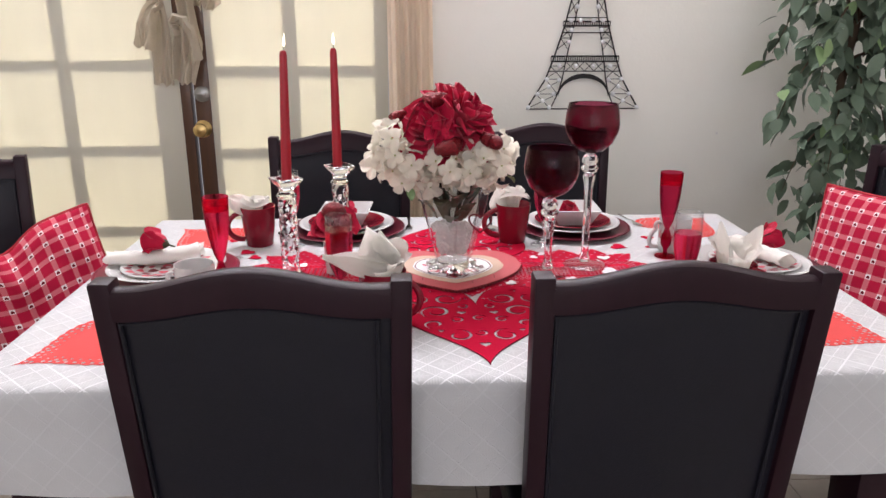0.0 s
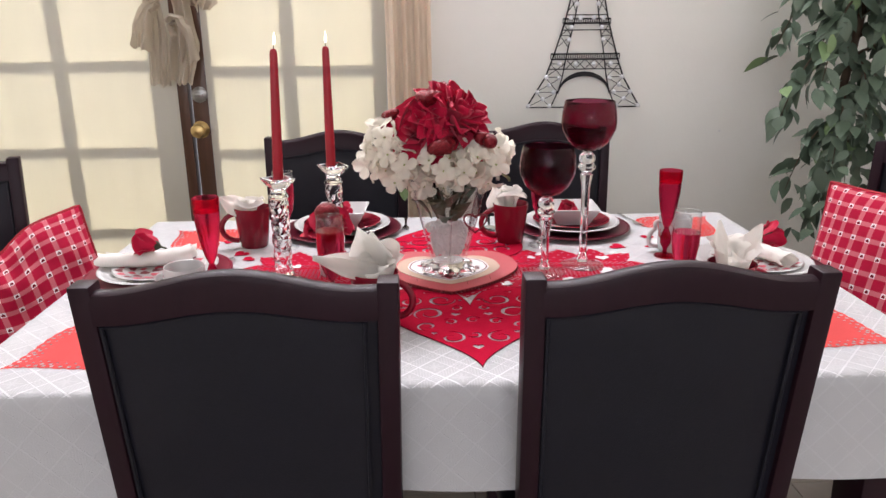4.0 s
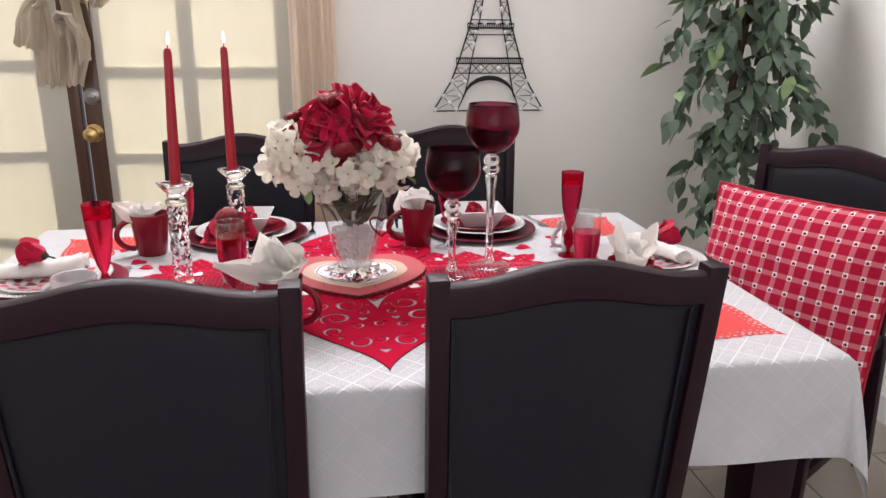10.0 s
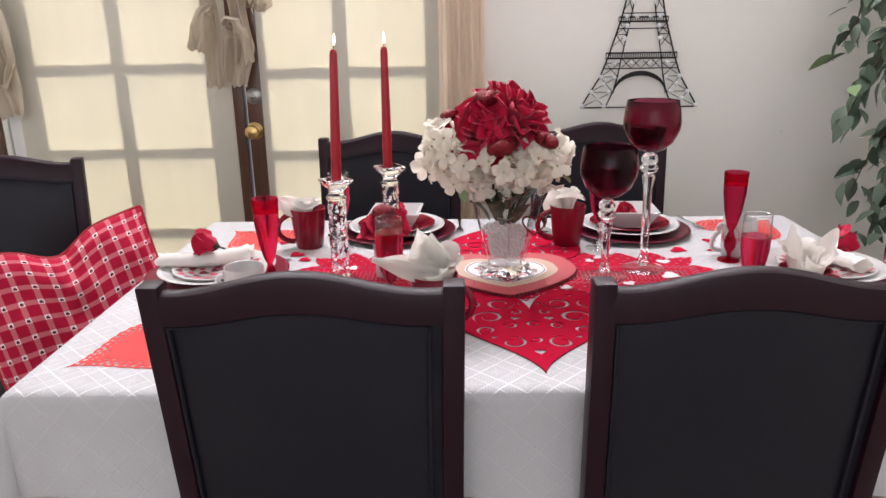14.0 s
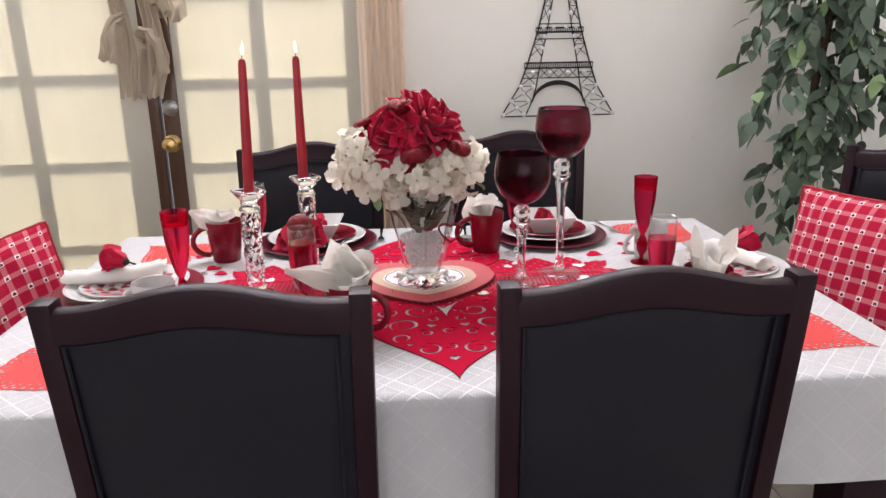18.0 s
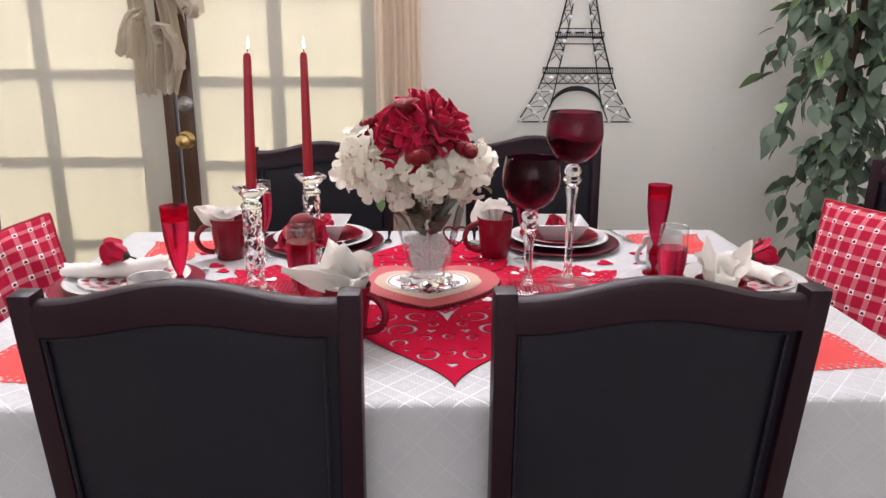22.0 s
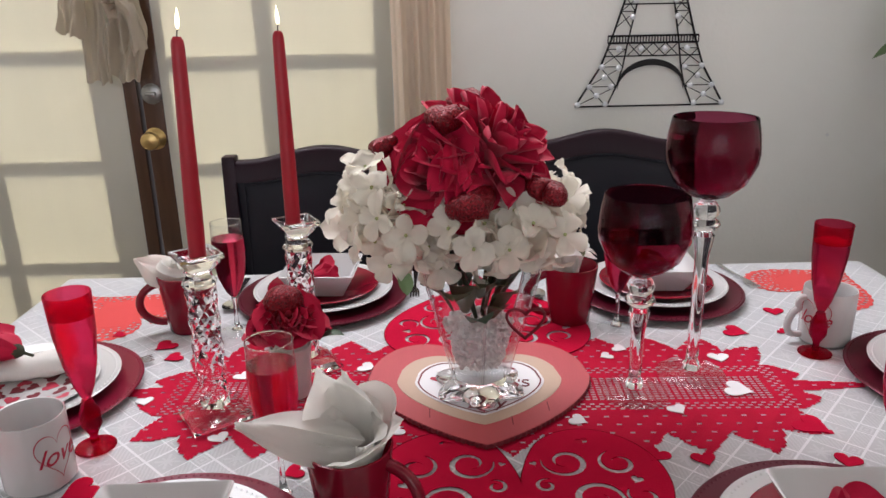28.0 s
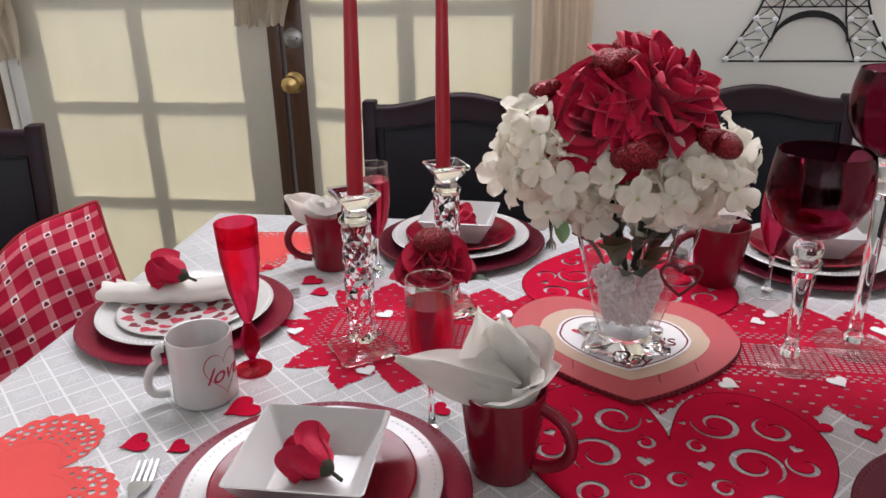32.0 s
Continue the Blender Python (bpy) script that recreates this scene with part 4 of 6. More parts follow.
# ---- wooden heart plaque ----
def text_mesh(body, size, shear=0.0):
    cu = bpy.data.curves.new("text", "FONT")
    cu.body, cu.size, cu.shear, cu.extrude, cu.align_x, cu.align_y = body, size, shear, 0.0004, "CENTER", "CENTER"
    tmp = new("tmp", cu)
    me = bpy.data.meshes.new_from_object(tmp.evaluated_get(bpy.context.evaluated_depsgraph_get()))
    bpy.data.objects.remove(tmp)
    bpy.data.curves.remove(cu)
    return me


def lettering(name, me, mat, parent, m):
    me.materials.clear()
    me.materials.append(mat)
    me.name = name
    me.transform(m)
    ob = new(name, me)
    ob.parent = parent
    return ob


def blunt_heart(w, h, n=60, scallop=0.0, waves=1):
    """A heart with a broad, rounded tip."""
    half, y0 = [], 0.11 * h
    for k in range(n + 1):
        q = k / n
        down = 1 - q ** 1.7
        half.append((w / 2 * max(1 - down ** 1.75, 0) ** 0.86, y0 - (h / 2 + y0) * down))
    for k in range(1, n // 2 + 1):
        x = w / 2 * (1 - k / (n // 2))
        lift = math.sqrt(max(1 - ((x - w / 4) / (w / 4)) ** 2, 0))
        half.append((x, y0 + (h / 2 - y0) * (max(lift, 0.45) if x < w / 4 else lift)))
    line = half[1:-1]
    pts = [half[0]] + line + [half[-1]] + [(-x, y) for x, y in line[::-1]]
    return [(x * (1 + scallop * math.sin(waves * math.atan2(y, x))), y * (1 + scallop * math.sin(waves * math.atan2(y, x)))) for x, y in pts]


plaque = thing("heart_plaque", (0.142, 1.800, T + 0.0030), 0, "coral wooden heart plaque with a white heart and maroon lettering", "plaque")
part("board", prism(blunt_heart(0.338, 0.300, 150, scallop=0.008, waves=90), 0, 0.0058), MAROON, plaque, "dark scalloped wooden edge", False)
part("face", prism(blunt_heart(0.336, 0.298, 60), 0.0059, 0.0070), PLAQUE, plaque, "coral painted face", False)
part("tan_heart", prism(blunt_heart(0.248, 0.206, 40), 0.0071, 0.0079), TANPAINT, plaque, "tan painted heart", False)
part("white_heart", prism(blunt_heart(0.194, 0.160, 40), 0.0080, 0.0088), WHITEPAINT, plaque, "white painted heart", False)
flat("outline", [blunt_heart(0.186, 0.152, 40), blunt_heart(0.181, 0.1475, 40)], 0.0004, MAROON, plaque, "thin maroon outline", 0.0089)
for x, y in ((-0.066, 0.024), (0.047, 0.040), (0.044, -0.016), (0.0, -0.066)):
    part("printed_heart", prism(small_heart(x, y, 0.016, 0.2), 0.0089, 0.0094), INKRED, plaque, "small red printed heart", False)
lettering("lettering", text_mesh("Day", 0.034, 0.25), MAROON, plaque, pose(0.004, -0.052, 0.0093))
lettering("lettering", text_mesh("'S", 0.030, 0.1), MAROON, plaque, pose(0.064, 0.004, 0.0093))
for x in (-0.075, 0.038, 0.092):
    part("plank_joint", boxed(x - 0.0007, x + 0.0007, -0.128 + abs(x) * 0.62, -0.104 + abs(x) * 0.62, 0.0066, 0.0072, bevel=0), MAROON, plaque, smooth=False)


# ---- tableware ----
def beads(radius, z, count, size, name, mat, parent):
    verts, faces = [], []
    for k in range(count):
        a = 2 * math.pi * k / count
        cx, cy, base = radius * math.cos(a), radius * math.sin(a), len(verts)
        verts.append((cx, cy, z + size))
        for j in range(6):
            b = math.pi * j / 3
            verts.append((cx + size * math.cos(b), cy + size * math.sin(b), z))
        for j in range(6):
            faces.append((base, base + 1 + j, base + 1 + (j + 1) % 6))
    return tagged(raw(name, verts, faces, mat, parent, smooth=True), "row of small raised beads", kind="stuff")


def charger(x, y, mat, label, rz=0):
    c = thing("charger_plate", (x, y, T + 0.001), rz, label, "charger plate", "charger plates")
    part("dish", lathe([(0, 0.001), (0.100, 0.001), (0.112, 0.002), (0.165, 0.010), (0.167, 0.012), (0.165, 0.0135), (0.112, 0.0065), (0.105, 0.0055), (0, 0.0055)], 96), mat, c)
    beads(0.1610, 0.0125, 120, 0.0026, "beading", mat, c)
    return c


def dinner_plate(x, y, z):
    p = thing("dinner_plate", (x, y, z), 0, "white dinner plate with beaded rim on a charger", "plate", "dinner plates")
    part("dish", lathe([(0, 0.002), (0.070, 0.000), (0.080, 0.001), (0.098, 0.008), (0.134, 0.018), (0.136, 0.0195), (0.134, 0.021), (0.098, 0.0125), (0.085, 0.0065), (0, 0.005)], 96), WHITEWARE, p)
    beads(0.1285, 0.0192, 100, 0.0026, "beading", WHITEWARE, p)
    beads(0.1130, 0.0152, 88, 0.0018, "beading", WHITEWARE, p)
    return p


def salad_plate(x, y, z):
    p = thing("salad_plate", (x, y, z), 0, "glossy red salad plate on a white dinner plate", "plate", "red salad plates")
    part("dish", lathe([(0, 0.002), (0.055, 0.000), (0.064, 0.001), (0.080, 0.007), (0.106, 0.015), (0.1085, 0.017), (0.106, 0.0185), (0.080, 0.011), (0.066, 0.006), (0, 0.0055)], 80), REDWARE, p)
    return p


def square_bowl(x, y, z, rz=0):
    b = thing("square_bowl", (x, y, z), rz, "white square china bowl on a red plate", "bowl", "square bowls")
    bm = bmesh.new()
    rings = []
    for half, h in ((0.040, 0.0), (0.046, 0.001), (0.070, 0.046), (0.0712, 0.048), (0.0695, 0.049), (0.0675, 0.047), (0.046, 0.008), (0.042, 0.006)):
        r = 0.006
        ring = []
        for q in range(4):
            for t in range(4):
                a = math.pi / 2 * q + math.pi / 6 * t
                cx = (half - r) * (1 if q in (0, 3) else -1)
                cy = (half - r) * (1 if q in (0, 1) else -1)
                ring.append(bm.verts.new((cx + r * math.cos(a), cy + r * math.sin(a), h)))
        rings.append(ring)
    for a, c in zip(rings, rings[1:]):
        for k in range(16):
            bm.faces.new((a[k], a[(k + 1) % 16], c[(k + 1) % 16], c[k]))
    bm.faces.new(rings[0][::-1])
    bm.faces.new(rings[-1])
    part("body", bm, WHITEWARE, b)
    return b


def petal(bm, m, length, width, cup=0.3, curl=0.3, nu=4, nv=7, point=0.0, seed=0, ruffle_edge=0.10):
    """A rounded petal that grows along +z from its base; its sides bend towards -y, its tip curls towards +y."""
    vs = []
    for j in range(nv + 1):
        v = math.sin(math.pi / 2 * j / nv)
        w = width * (0.24 + 0.76 * math.sin(math.pi / 2 * min(v / 0.62, 1)) ** 1.2) if v < 0.62 else width * max(1 - ((v - 0.62) / 0.38) ** (3.2 - 2.0 * point), 0.0) ** (0.55 + 0.5 * point)
        w = max(w, width * 0.05)
        row = []
        for i in range(nu + 1):
            u = 2 * i / nu - 1
            bend = max(cup, 0.01) * 2.2
            x = w / 2 * math.sin(u * bend) / bend
            y = -w / 2 * (1 - math.cos(u * bend)) / bend + curl * length * v ** 2.4
            y += ruffle_edge * width * noise.noise((u * 1.6 + seed, v * 2.2, seed * 1.7)) * (0.3 + v)
            y += 0.25 * ruffle_edge * width * math.sin(5.5 * u + seed * 3) * v ** 3
            z = length * v - 0.25 * abs(curl) * length * v ** 4 + 0.05 * length * noise.noise((u * 2.5, seed, v)) * v
            row.append(bm.verts.new(m @ Vector((x, y, z))))
        vs.append(row)
    for j in range(nv):
        for i in range(nu):
            bm.faces.new((vs[j][i], vs[j][i + 1], vs[j + 1][i + 1], vs[j + 1][i]))
    return bm


def bloom(radius, layers, count, seed, tall=1.0, point=0.0, outer=None):
    """A full flower of layered petals, opening upwards; the petals of the outer layers go to the list."""
    rnd = random.Random(seed)
    bm = bmesh.new()
    for k in range(layers):
        f = k / max(layers - 1, 1)
        n = max(3, round(count * (0.42 + 0.38 * f) * (1.5 if point else 1.0)))
        for i in range(n):
            a = 360 * (i + 0.5 * (k % 2)) / n + rnd.uniform(-12, 12)
            tilt = -(8 + 64 * f ** 1.1) + rnd.uniform(-7, 7)
            m = pose(0, 0, 0, 0, 0, a) @ pose(0, radius * (0.06 + 0.16 * f), radius * 0.10 * (1 - f), tilt, 0, rnd.uniform(-10, 10))
            into = bm
            if outer is not None and k >= 1:
                into = bmesh.new()
                outer.append(into)
            if point:
                size = radius * (0.94 + 0.06 * f) * tall, radius * (0.52 + 0.22 * f)
            else:
                size = radius * (0.72 + 0.22 * f) * tall, radius * (0.62 + 0.55 * f)
            petal(into, m, size[0] * rnd.uniform(0.88, 1.1), size[1] * rnd.uniform(0.9, 1.1), 0.70 - 0.30 * f, (0.05 + 0.30 * f) * rnd.uniform(0.6, 1.3), 8, 10, point, rnd.uniform(0, 50), 0.14 if point else 0.08)
    return bm


def bud_petal(bm, radius, length, start, span, lip, seed):
    """One petal wrapped round a bud: full at its waist, drawn in at the top, its lip rolled out."""
    nu, nv = 14, 10
    vs = []
    for j in range(nv + 1):
        v = j / nv
        row = []
        for i in range(nu + 1):
            u = 2 * i / nu - 1
            a = radians(start + span * 0.5 * u)
            top = 1 - 0.30 * u * u - 0.16 * abs(u) ** 5 + 0.03 * lip * math.sin(3.1 * u + seed * 7)
            r = radius * (0.30 + 0.70 * math.sin(math.pi * min(0.04 + 0.60 * v, 0.62)) ** 0.8)
            r += lip * max(v - 0.72, 0) ** 1.4 * 3.2 * radius + 0.07 * radius * u * math.sin(3 * v)
            r += 0.05 * radius * noise.noise((u * 2, v * 3, seed)) + 0.10 * radius * lip * math.sin(3.4 * u + seed * 5) * v ** 3
            row.append(bm.verts.new((r * math.cos(a), r * math.sin(a), length * v * top + 0.03 * length * noise.noise((u * 2, seed, v)))))
        vs.append(row)
    for j in range(nv):
        for i in range(nu):
            bm.faces.new((vs[j][i], vs[j][i + 1], vs[j + 1][i + 1], vs[j + 1][i]))


def rose_bloom(radius, layers, seed, outer):
    """A full rose: petals wrapped in rings, the outer ones rolled out at the lip."""
    rnd = random.Random(seed)
    heart = bmesh.new()
    for k in range(layers + 1):
        f = k / layers
        n = 3 + k
        for i in range(n):
            into = heart
            if k:
                into = bmesh.new()
                outer.append(into)
            bud_petal(into, radius * (0.10 + 0.35 * f), radius * (0.78 - 0.34 * f) * rnd.uniform(0.92, 1.08), 360 * i / n + 50 * k + rnd.uniform(-16, 16), (200 - 80 * f) * rnd.uniform(0.92, 1.1), (0.40 + 1.25 * f) * rnd.uniform(0.7, 1.25), rnd.uniform(0, 50))
    return heart


def flower(name, parent, m, label, *shape):
    """A flower as a part: its heart, with each outer petal under it."""
    outer = []
    radius, layers, count, seed, tall, point = (*shape, 0.0)[:6]
    bm = bloom(radius, layers, count, seed, tall, point, outer) if point else rose_bloom(radius, layers, seed, outer)
    bm.transform(m)
    heart = part(name, bm, PETALRED, parent, label, crease=180)
    for p in outer:
        p.transform(m)
        part("petal", p, PETALRED, heart, crease=180)
    return heart


def rosebud(loc, rz, tilt, label, scale=1.0, open_wide=False):
    """A silk rosebud lying on its side, its green sepals at the stem end."""
    r = thing("silk_rosebud", loc, rz, label, "rosebud", "silk rosebuds on the place settings")
    rnd = random.Random(int(abs(loc[0]) * 1000))
    t = pose(0, 0, 0.021 * scale, 0, tilt, 0) @ pose(0, 0, -0.02 * scale)
    wide = 1.25 if open_wide else 1.0
    for n, rad, tall, span, lip in ((3, 0.0095, 0.046, 170, 0.1), (3, 0.0150, 0.050, 140, 0.6), (4, 0.0205, 0.046, 108, 1.1 * wide)):
        for i in range(n):
            bm = bmesh.new()
            bud_petal(bm, rad * scale, tall * scale * rnd.uniform(0.95, 1.05), 360 * i / n + rad * 9000 + rnd.uniform(-15, 15), span, lip, rnd.uniform(0, 40))
            bm.transform(t)
            part("petal", bm, PETALRED, r, crease=180)
    bm = lathe([(0, -0.008), (0.004, -0.007), (0.0095, -0.001), (0.0115, 0.006), (0.009, 0.010)], 12)
    bmesh.ops.scale(bm, vec=(scale,) * 3, verts=bm.verts)
    for i in range(5):
        petal(bm, pose(0, 0, 0, 0, 0, 72 * i) @ pose(0, 0.010 * scale, 0.000, -14), 0.026 * scale, 0.015 * scale, 0.3, 0.10, 2, 4, 0.6, i)
    tube([(0, 0, -0.007 * scale), (0.001, 0, -0.022 * scale)], 0.0022 * scale, 6, bm)
    bm.transform(t)
    part("calyx", bm, STEM, r, "green sepals and stem")
    return r


def setting(x, y, rz, bowl_rz, rose_rz, rose_open, red_offset=(0, 0), mat=None):
    charger(x, y, mat or CHARGER, "red lacquered charger plate with beaded rim" if mat else "burgundy lacquered charger plate with beaded rim", rz)
    dinner_plate(x + red_offset[0] * 0.4, y + red_offset[1] * 0.4, T + 0.0075)
    salad_plate(x + red_offset[0], y + red_offset[1], T + 0.0145)
    square_bowl(x + red_offset[0], y + red_offset[1], T + 0.0215, bowl_rz)
    rosebud((x + red_offset[0] * 1.0, y + red_offset[1] + 0.004, T + 0.0285), rose_rz, 82, "red silk rosebud lying in a white square bowl", 1.0, rose_open)


setting(-0.210, 1.434, 0, 1, 150, False, (0, 0), CHARGERED)
setting(0.498, 1.430, 0, -1, 60, False)
setting(-0.142, 2.190, 0, -3, 20, False)
setting(0.512, 2.178, 0, -3, 200, True)


def heart_print_plate(x, y, z):
    p = thing("heart_print_plate", (x, y, z), 0, "white side plate printed with red and maroon hearts", "plate", "heart print plates")
    part("dish", lathe([(0, 0.002), (0.052, 0.000), (0.060, 0.001), (0.076, 0.007), (0.103, 0.013), (0.105, 0.0145), (0.103, 0.016), (0.076, 0.0105), (0.062, 0.0055), (0, 0.0050)], 80), WHITEWARE, p)
    rnd = random.Random(8)
    for ring, count, size in ((0.090, 19, 0.027), (0.064, 13, 0.025), (0.040, 8, 0.025), (0.014, 3, 0.022)):
        for k in range(count):
            a = 2 * math.pi * (k + 0.5 * (count % 3)) / count
            z0 = 0.0052 if ring < 0.062 else 0.0060 + (ring - 0.062) * 0.235
            s = size * rnd.uniform(0.7, 1.1)
            bm = prism([(px * s, py * s) for px, py in heart_outline(1, 0.9, 14)], 0.0002, 0.0006)
            bm.transform(pose(ring * math.cos(a), ring * math.sin(a), z0 + 0.0004, 0, 0, math.degrees(a) + 90) @ pose(0, 0, 0, -11 if ring > 0.062 else 0))
            part("printed_heart", bm, INKRED if k % 2 else MAROON, p, smooth=False)
    return p


def napkin_roll(loc, rz, length):
    n = thing("rolled_napkin", loc, rz, "white linen napkin rolled up on a side plate", "napkin")
    verts, nu, nv = [], 34, 30
    for j in range(nv + 1):
        v = j / nv
        for i in range(nu + 1):
            a = 4.2 * math.pi * i / nu
            r = 0.0235 - 0.0095 * (1 - i / nu) + 0.002 * noise.noise((v * 5, a, 2))
            flare = 1 + 0.16 * (abs(2 * v - 1) ** 3)
            full = 0.84 + 0.26 * v
            wrinkle = 0.0012 * math.sin(30 * v + 2 * a) + 0.0015 * noise.noise((v * 12, a * 2, 5))
            verts.append(((v - 0.5) * length + 0.007 * math.sin(a * 1.5) + 0.006 * math.cos(a), (r * flare * full + wrinkle) * 1.12 * math.cos(a) + 0.010 * (2 * v - 1) ** 2, 0.0225 + 0.82 * (r * flare * full + wrinkle) * math.sin(a) - 0.004 * math.sin(math.pi * v)))
    raw("cloth", verts, grid_faces(nu, nv), NAPKIN, n, smooth=True)
    return n


def end_setting(x, y, mat, roll_rz, rose_off, label):
    charger(x, y, mat, label)
    dinner_plate(x, y, T + 0.0075)
    heart_print_plate(x + 0.004, y - 0.006, T + 0.0145)
    napkin_roll((x + (-0.030 if x < 0 else 0.030), y + 0.012, T + 0.0215), roll_rz, 0.205 if x < 0 else 0.165)
    rosebud((x + rose_off[0], y + rose_off[1], T + rose_off[3]), rose_off[2], 78, "red silk rosebud resting on a rolled napkin", 1.05, False)


end_setting(-0.540, 1.822, CHARGERED, 14, (-0.020, 0.008, 170, 0.056), "red lacquered charger plate with beaded rim")
end_setting(0.868, 1.792, CHARGER, 112, (0.056, 0.050, 10, 0.044), "burgundy lacquered charger plate with beaded rim")


def mug_handle(bm, r, z0, z1, reach, thick, heart=False):
    pts = []
    for k in range(15):
        a = math.pi * k / 14
        q = k / 14
        x = r - 0.004 + reach * math.sin(a)
        if heart:
            x = r - 0.004 + reach * max(0.62 * math.sqrt(max(1 - ((q - 0.22) / 0.24) ** 2, 0)), 1.15 * math.sqrt(max(1 - ((q - 0.66) / 0.35) ** 2, 0)))
        pts.append((x, 0, (z0 + z1) / 2 + (z1 - z0) / 2 * math.cos(a)))
    return tube(pts, thick, 10, bm)


def red_mug(x, y, rz):
    m = thing("red_mug", (x, y, T), rz, "glossy red stoneware mug with a white napkin in it", "mug", "red mugs")
    part("body", lathe([(0, 0.003), (0.030, 0.002), (0.034, 0.0), (0.036, 0.003), (0.0415, 0.050), (0.0475, 0.104), (0.0475, 0.107), (0.0455, 0.1075), (0.0435, 0.104), (0.0375, 0.050), (0.031, 0.008), (0, 0.007)], 48), REDWARE, m)
    part("handle", mug_handle(bmesh.new(), 0.0425, 0.018, 0.092, 0.042, 0.0070), REDWARE, m)
    return m


def napkin_sheet(bm, base, tip, width, side, cup, seed, fold=0.006):
    """One fold of a stuffed napkin: a pointed, cupped leaf of cloth from base to tip."""
    b, t = Vector(base), Vector(tip)
    along = t - b
    across = along.cross(Vector(side)).normalized()
    out = across.cross(along).normalized()
    nu, nv = 10, 12
    vs = []
    for j in range(nv + 1):
        v = j / nv
        w = width * (0.55 + 0.75 * math.sin(math.pi * min(v * 0.95 + 0.05, 1)) ** 0.8) * (1 - v ** 4 * 0.93)
        row = []
        for i in range(nu + 1):
            u = 2 * i / nu - 1
            p = b + along * v + across * (u * w / 2) + out * (cup * width * (u * u - 0.4) + 0.22 * along.length * v * v * (0.5 if cup > 0 else -0.5))
            p += out * fold * math.sin(u * 6 + seed + 3 * v) + Vector((noise.noise((u * 2, v * 2, seed)), noise.noise((u * 2, v * 2, seed + 9)), noise.noise((u * 2, v * 2, seed + 5)))) * 0.007
            row.append(bm.verts.new(p))
        vs.append(row)
    faces = []
    for j in range(nv):
        for i in range(nu):
            faces.append(bm.faces.new((vs[j][i], vs[j][i + 1], vs[j + 1][i + 1], vs[j + 1][i])))
    return faces


def ruffle(bm, low, high, waves, swell, start, sweep, seed):
    """A curling ring of cloth between two (radius, height) rims."""
    nu, nv = 40, 8
    vs = []
    for j in range(nv + 1):
        v = j / nv
        row = []
        for i in range(nu + 1):
            a = radians(start + sweep * i / nu)
            w = math.sin(waves * a + seed)
            r = low[0] + (high[0] - low[0]) * v ** 1.4 + swell * 0.6 * v * w + 0.004 * noise.noise((a, v * 2, seed))
            z = low[1] + (high[1] - low[1]) * math.sin(math.pi * 0.5 * min(v * 1.25, 1)) - 0.010 * max(v - 0.75, 0) * 4 + swell * v * math.sin(waves * 0.7 * a + 2 * seed)
            row.append(bm.verts.new((r * math.cos(a), r * math.sin(a), z)))
        vs.append(row)
    for j in range(nv):
        for i in range(nu):
            bm.faces.new((vs[j][i], vs[j][i + 1], vs[j + 1][i + 1], vs[j + 1][i]))


def shell(bm, centre, radius, base, crown, peaks, start, sweep, seed):
    """A standing cone of cloth whose upper edge rises to points at the given (angle, height)."""
    nu, nv = 64, 10
    vs = []
    for j in range(nv + 1):
        v = j / nv
        row = []
        for i in range(nu + 1):
            deg = start + sweep * i / nu
            a = radians(deg)
            rise = crown
            for at, h, sharp in peaks:
                rise += h * max(0.5 + 0.5 * math.cos(a - radians(at)), 0) ** sharp
            flare = radius * (0.62 + 0.50 * v) + 0.005 * math.sin(3 * a + seed) * v + 0.004 * noise.noise((a * 2, v * 2, seed))
            lip = 0.010 * max(v - 0.8, 0) / 0.2 * (1 if rise < crown + 0.03 else -0.3)
            row.append(bm.verts.new((centre[0] + (flare + lip) * math.cos(a), centre[1] + (flare + lip) * math.sin(a), base + rise * v - 0.25 * lip + 0.003 * noise.noise((a * 3, v, seed + 4)))))
        vs.append(row)
    for j in range(nv):
        for i in range(nu):
            bm.faces.new((vs[j][i], vs[j][i + 1], vs[j + 1][i + 1], vs[j + 1][i]))


def stuffed_napkin(x, y, folds, label, rings=(((0.012, 0.085), (0.040, 0.128), 3, 0.008, 0, 330), ((0.004, 0.085), (0.024, 0.136), 2, 0.006, 120, 300)), shells=()):
    n = thing("folded_napkin", (x, y, T), 0, label, "napkin", "napkins standing in mugs")
    for k, (base, tip, width, side, cup) in enumerate(folds):
        bm = bmesh.new()
        napkin_sheet(bm, base, tip, width, side, cup, 3.1 * k + x * 10, 0.003)
        bmesh.ops.solidify(bm, geom=bm.faces[:], thickness=0.0014)
        part("fold", bm, NAPKIN, n, crease=70)
    for args in shells:
        bm = bmesh.new()
        shell(bm, *args)
        bmesh.ops.solidify(bm, geom=bm.faces[:], thickness=0.0014)
        part("fold", bm, NAPKIN, n, crease=70)
    for low, high, waves, swell, start, sweep in rings:
        bm = bmesh.new()
        ruffle(bm, low, high, waves, swell, start, sweep, x * 7)
        bmesh.ops.solidify(bm, geom=bm.faces[:], thickness=0.0014)
        part("fold", bm, NAPKIN, n, crease=70)
    return n


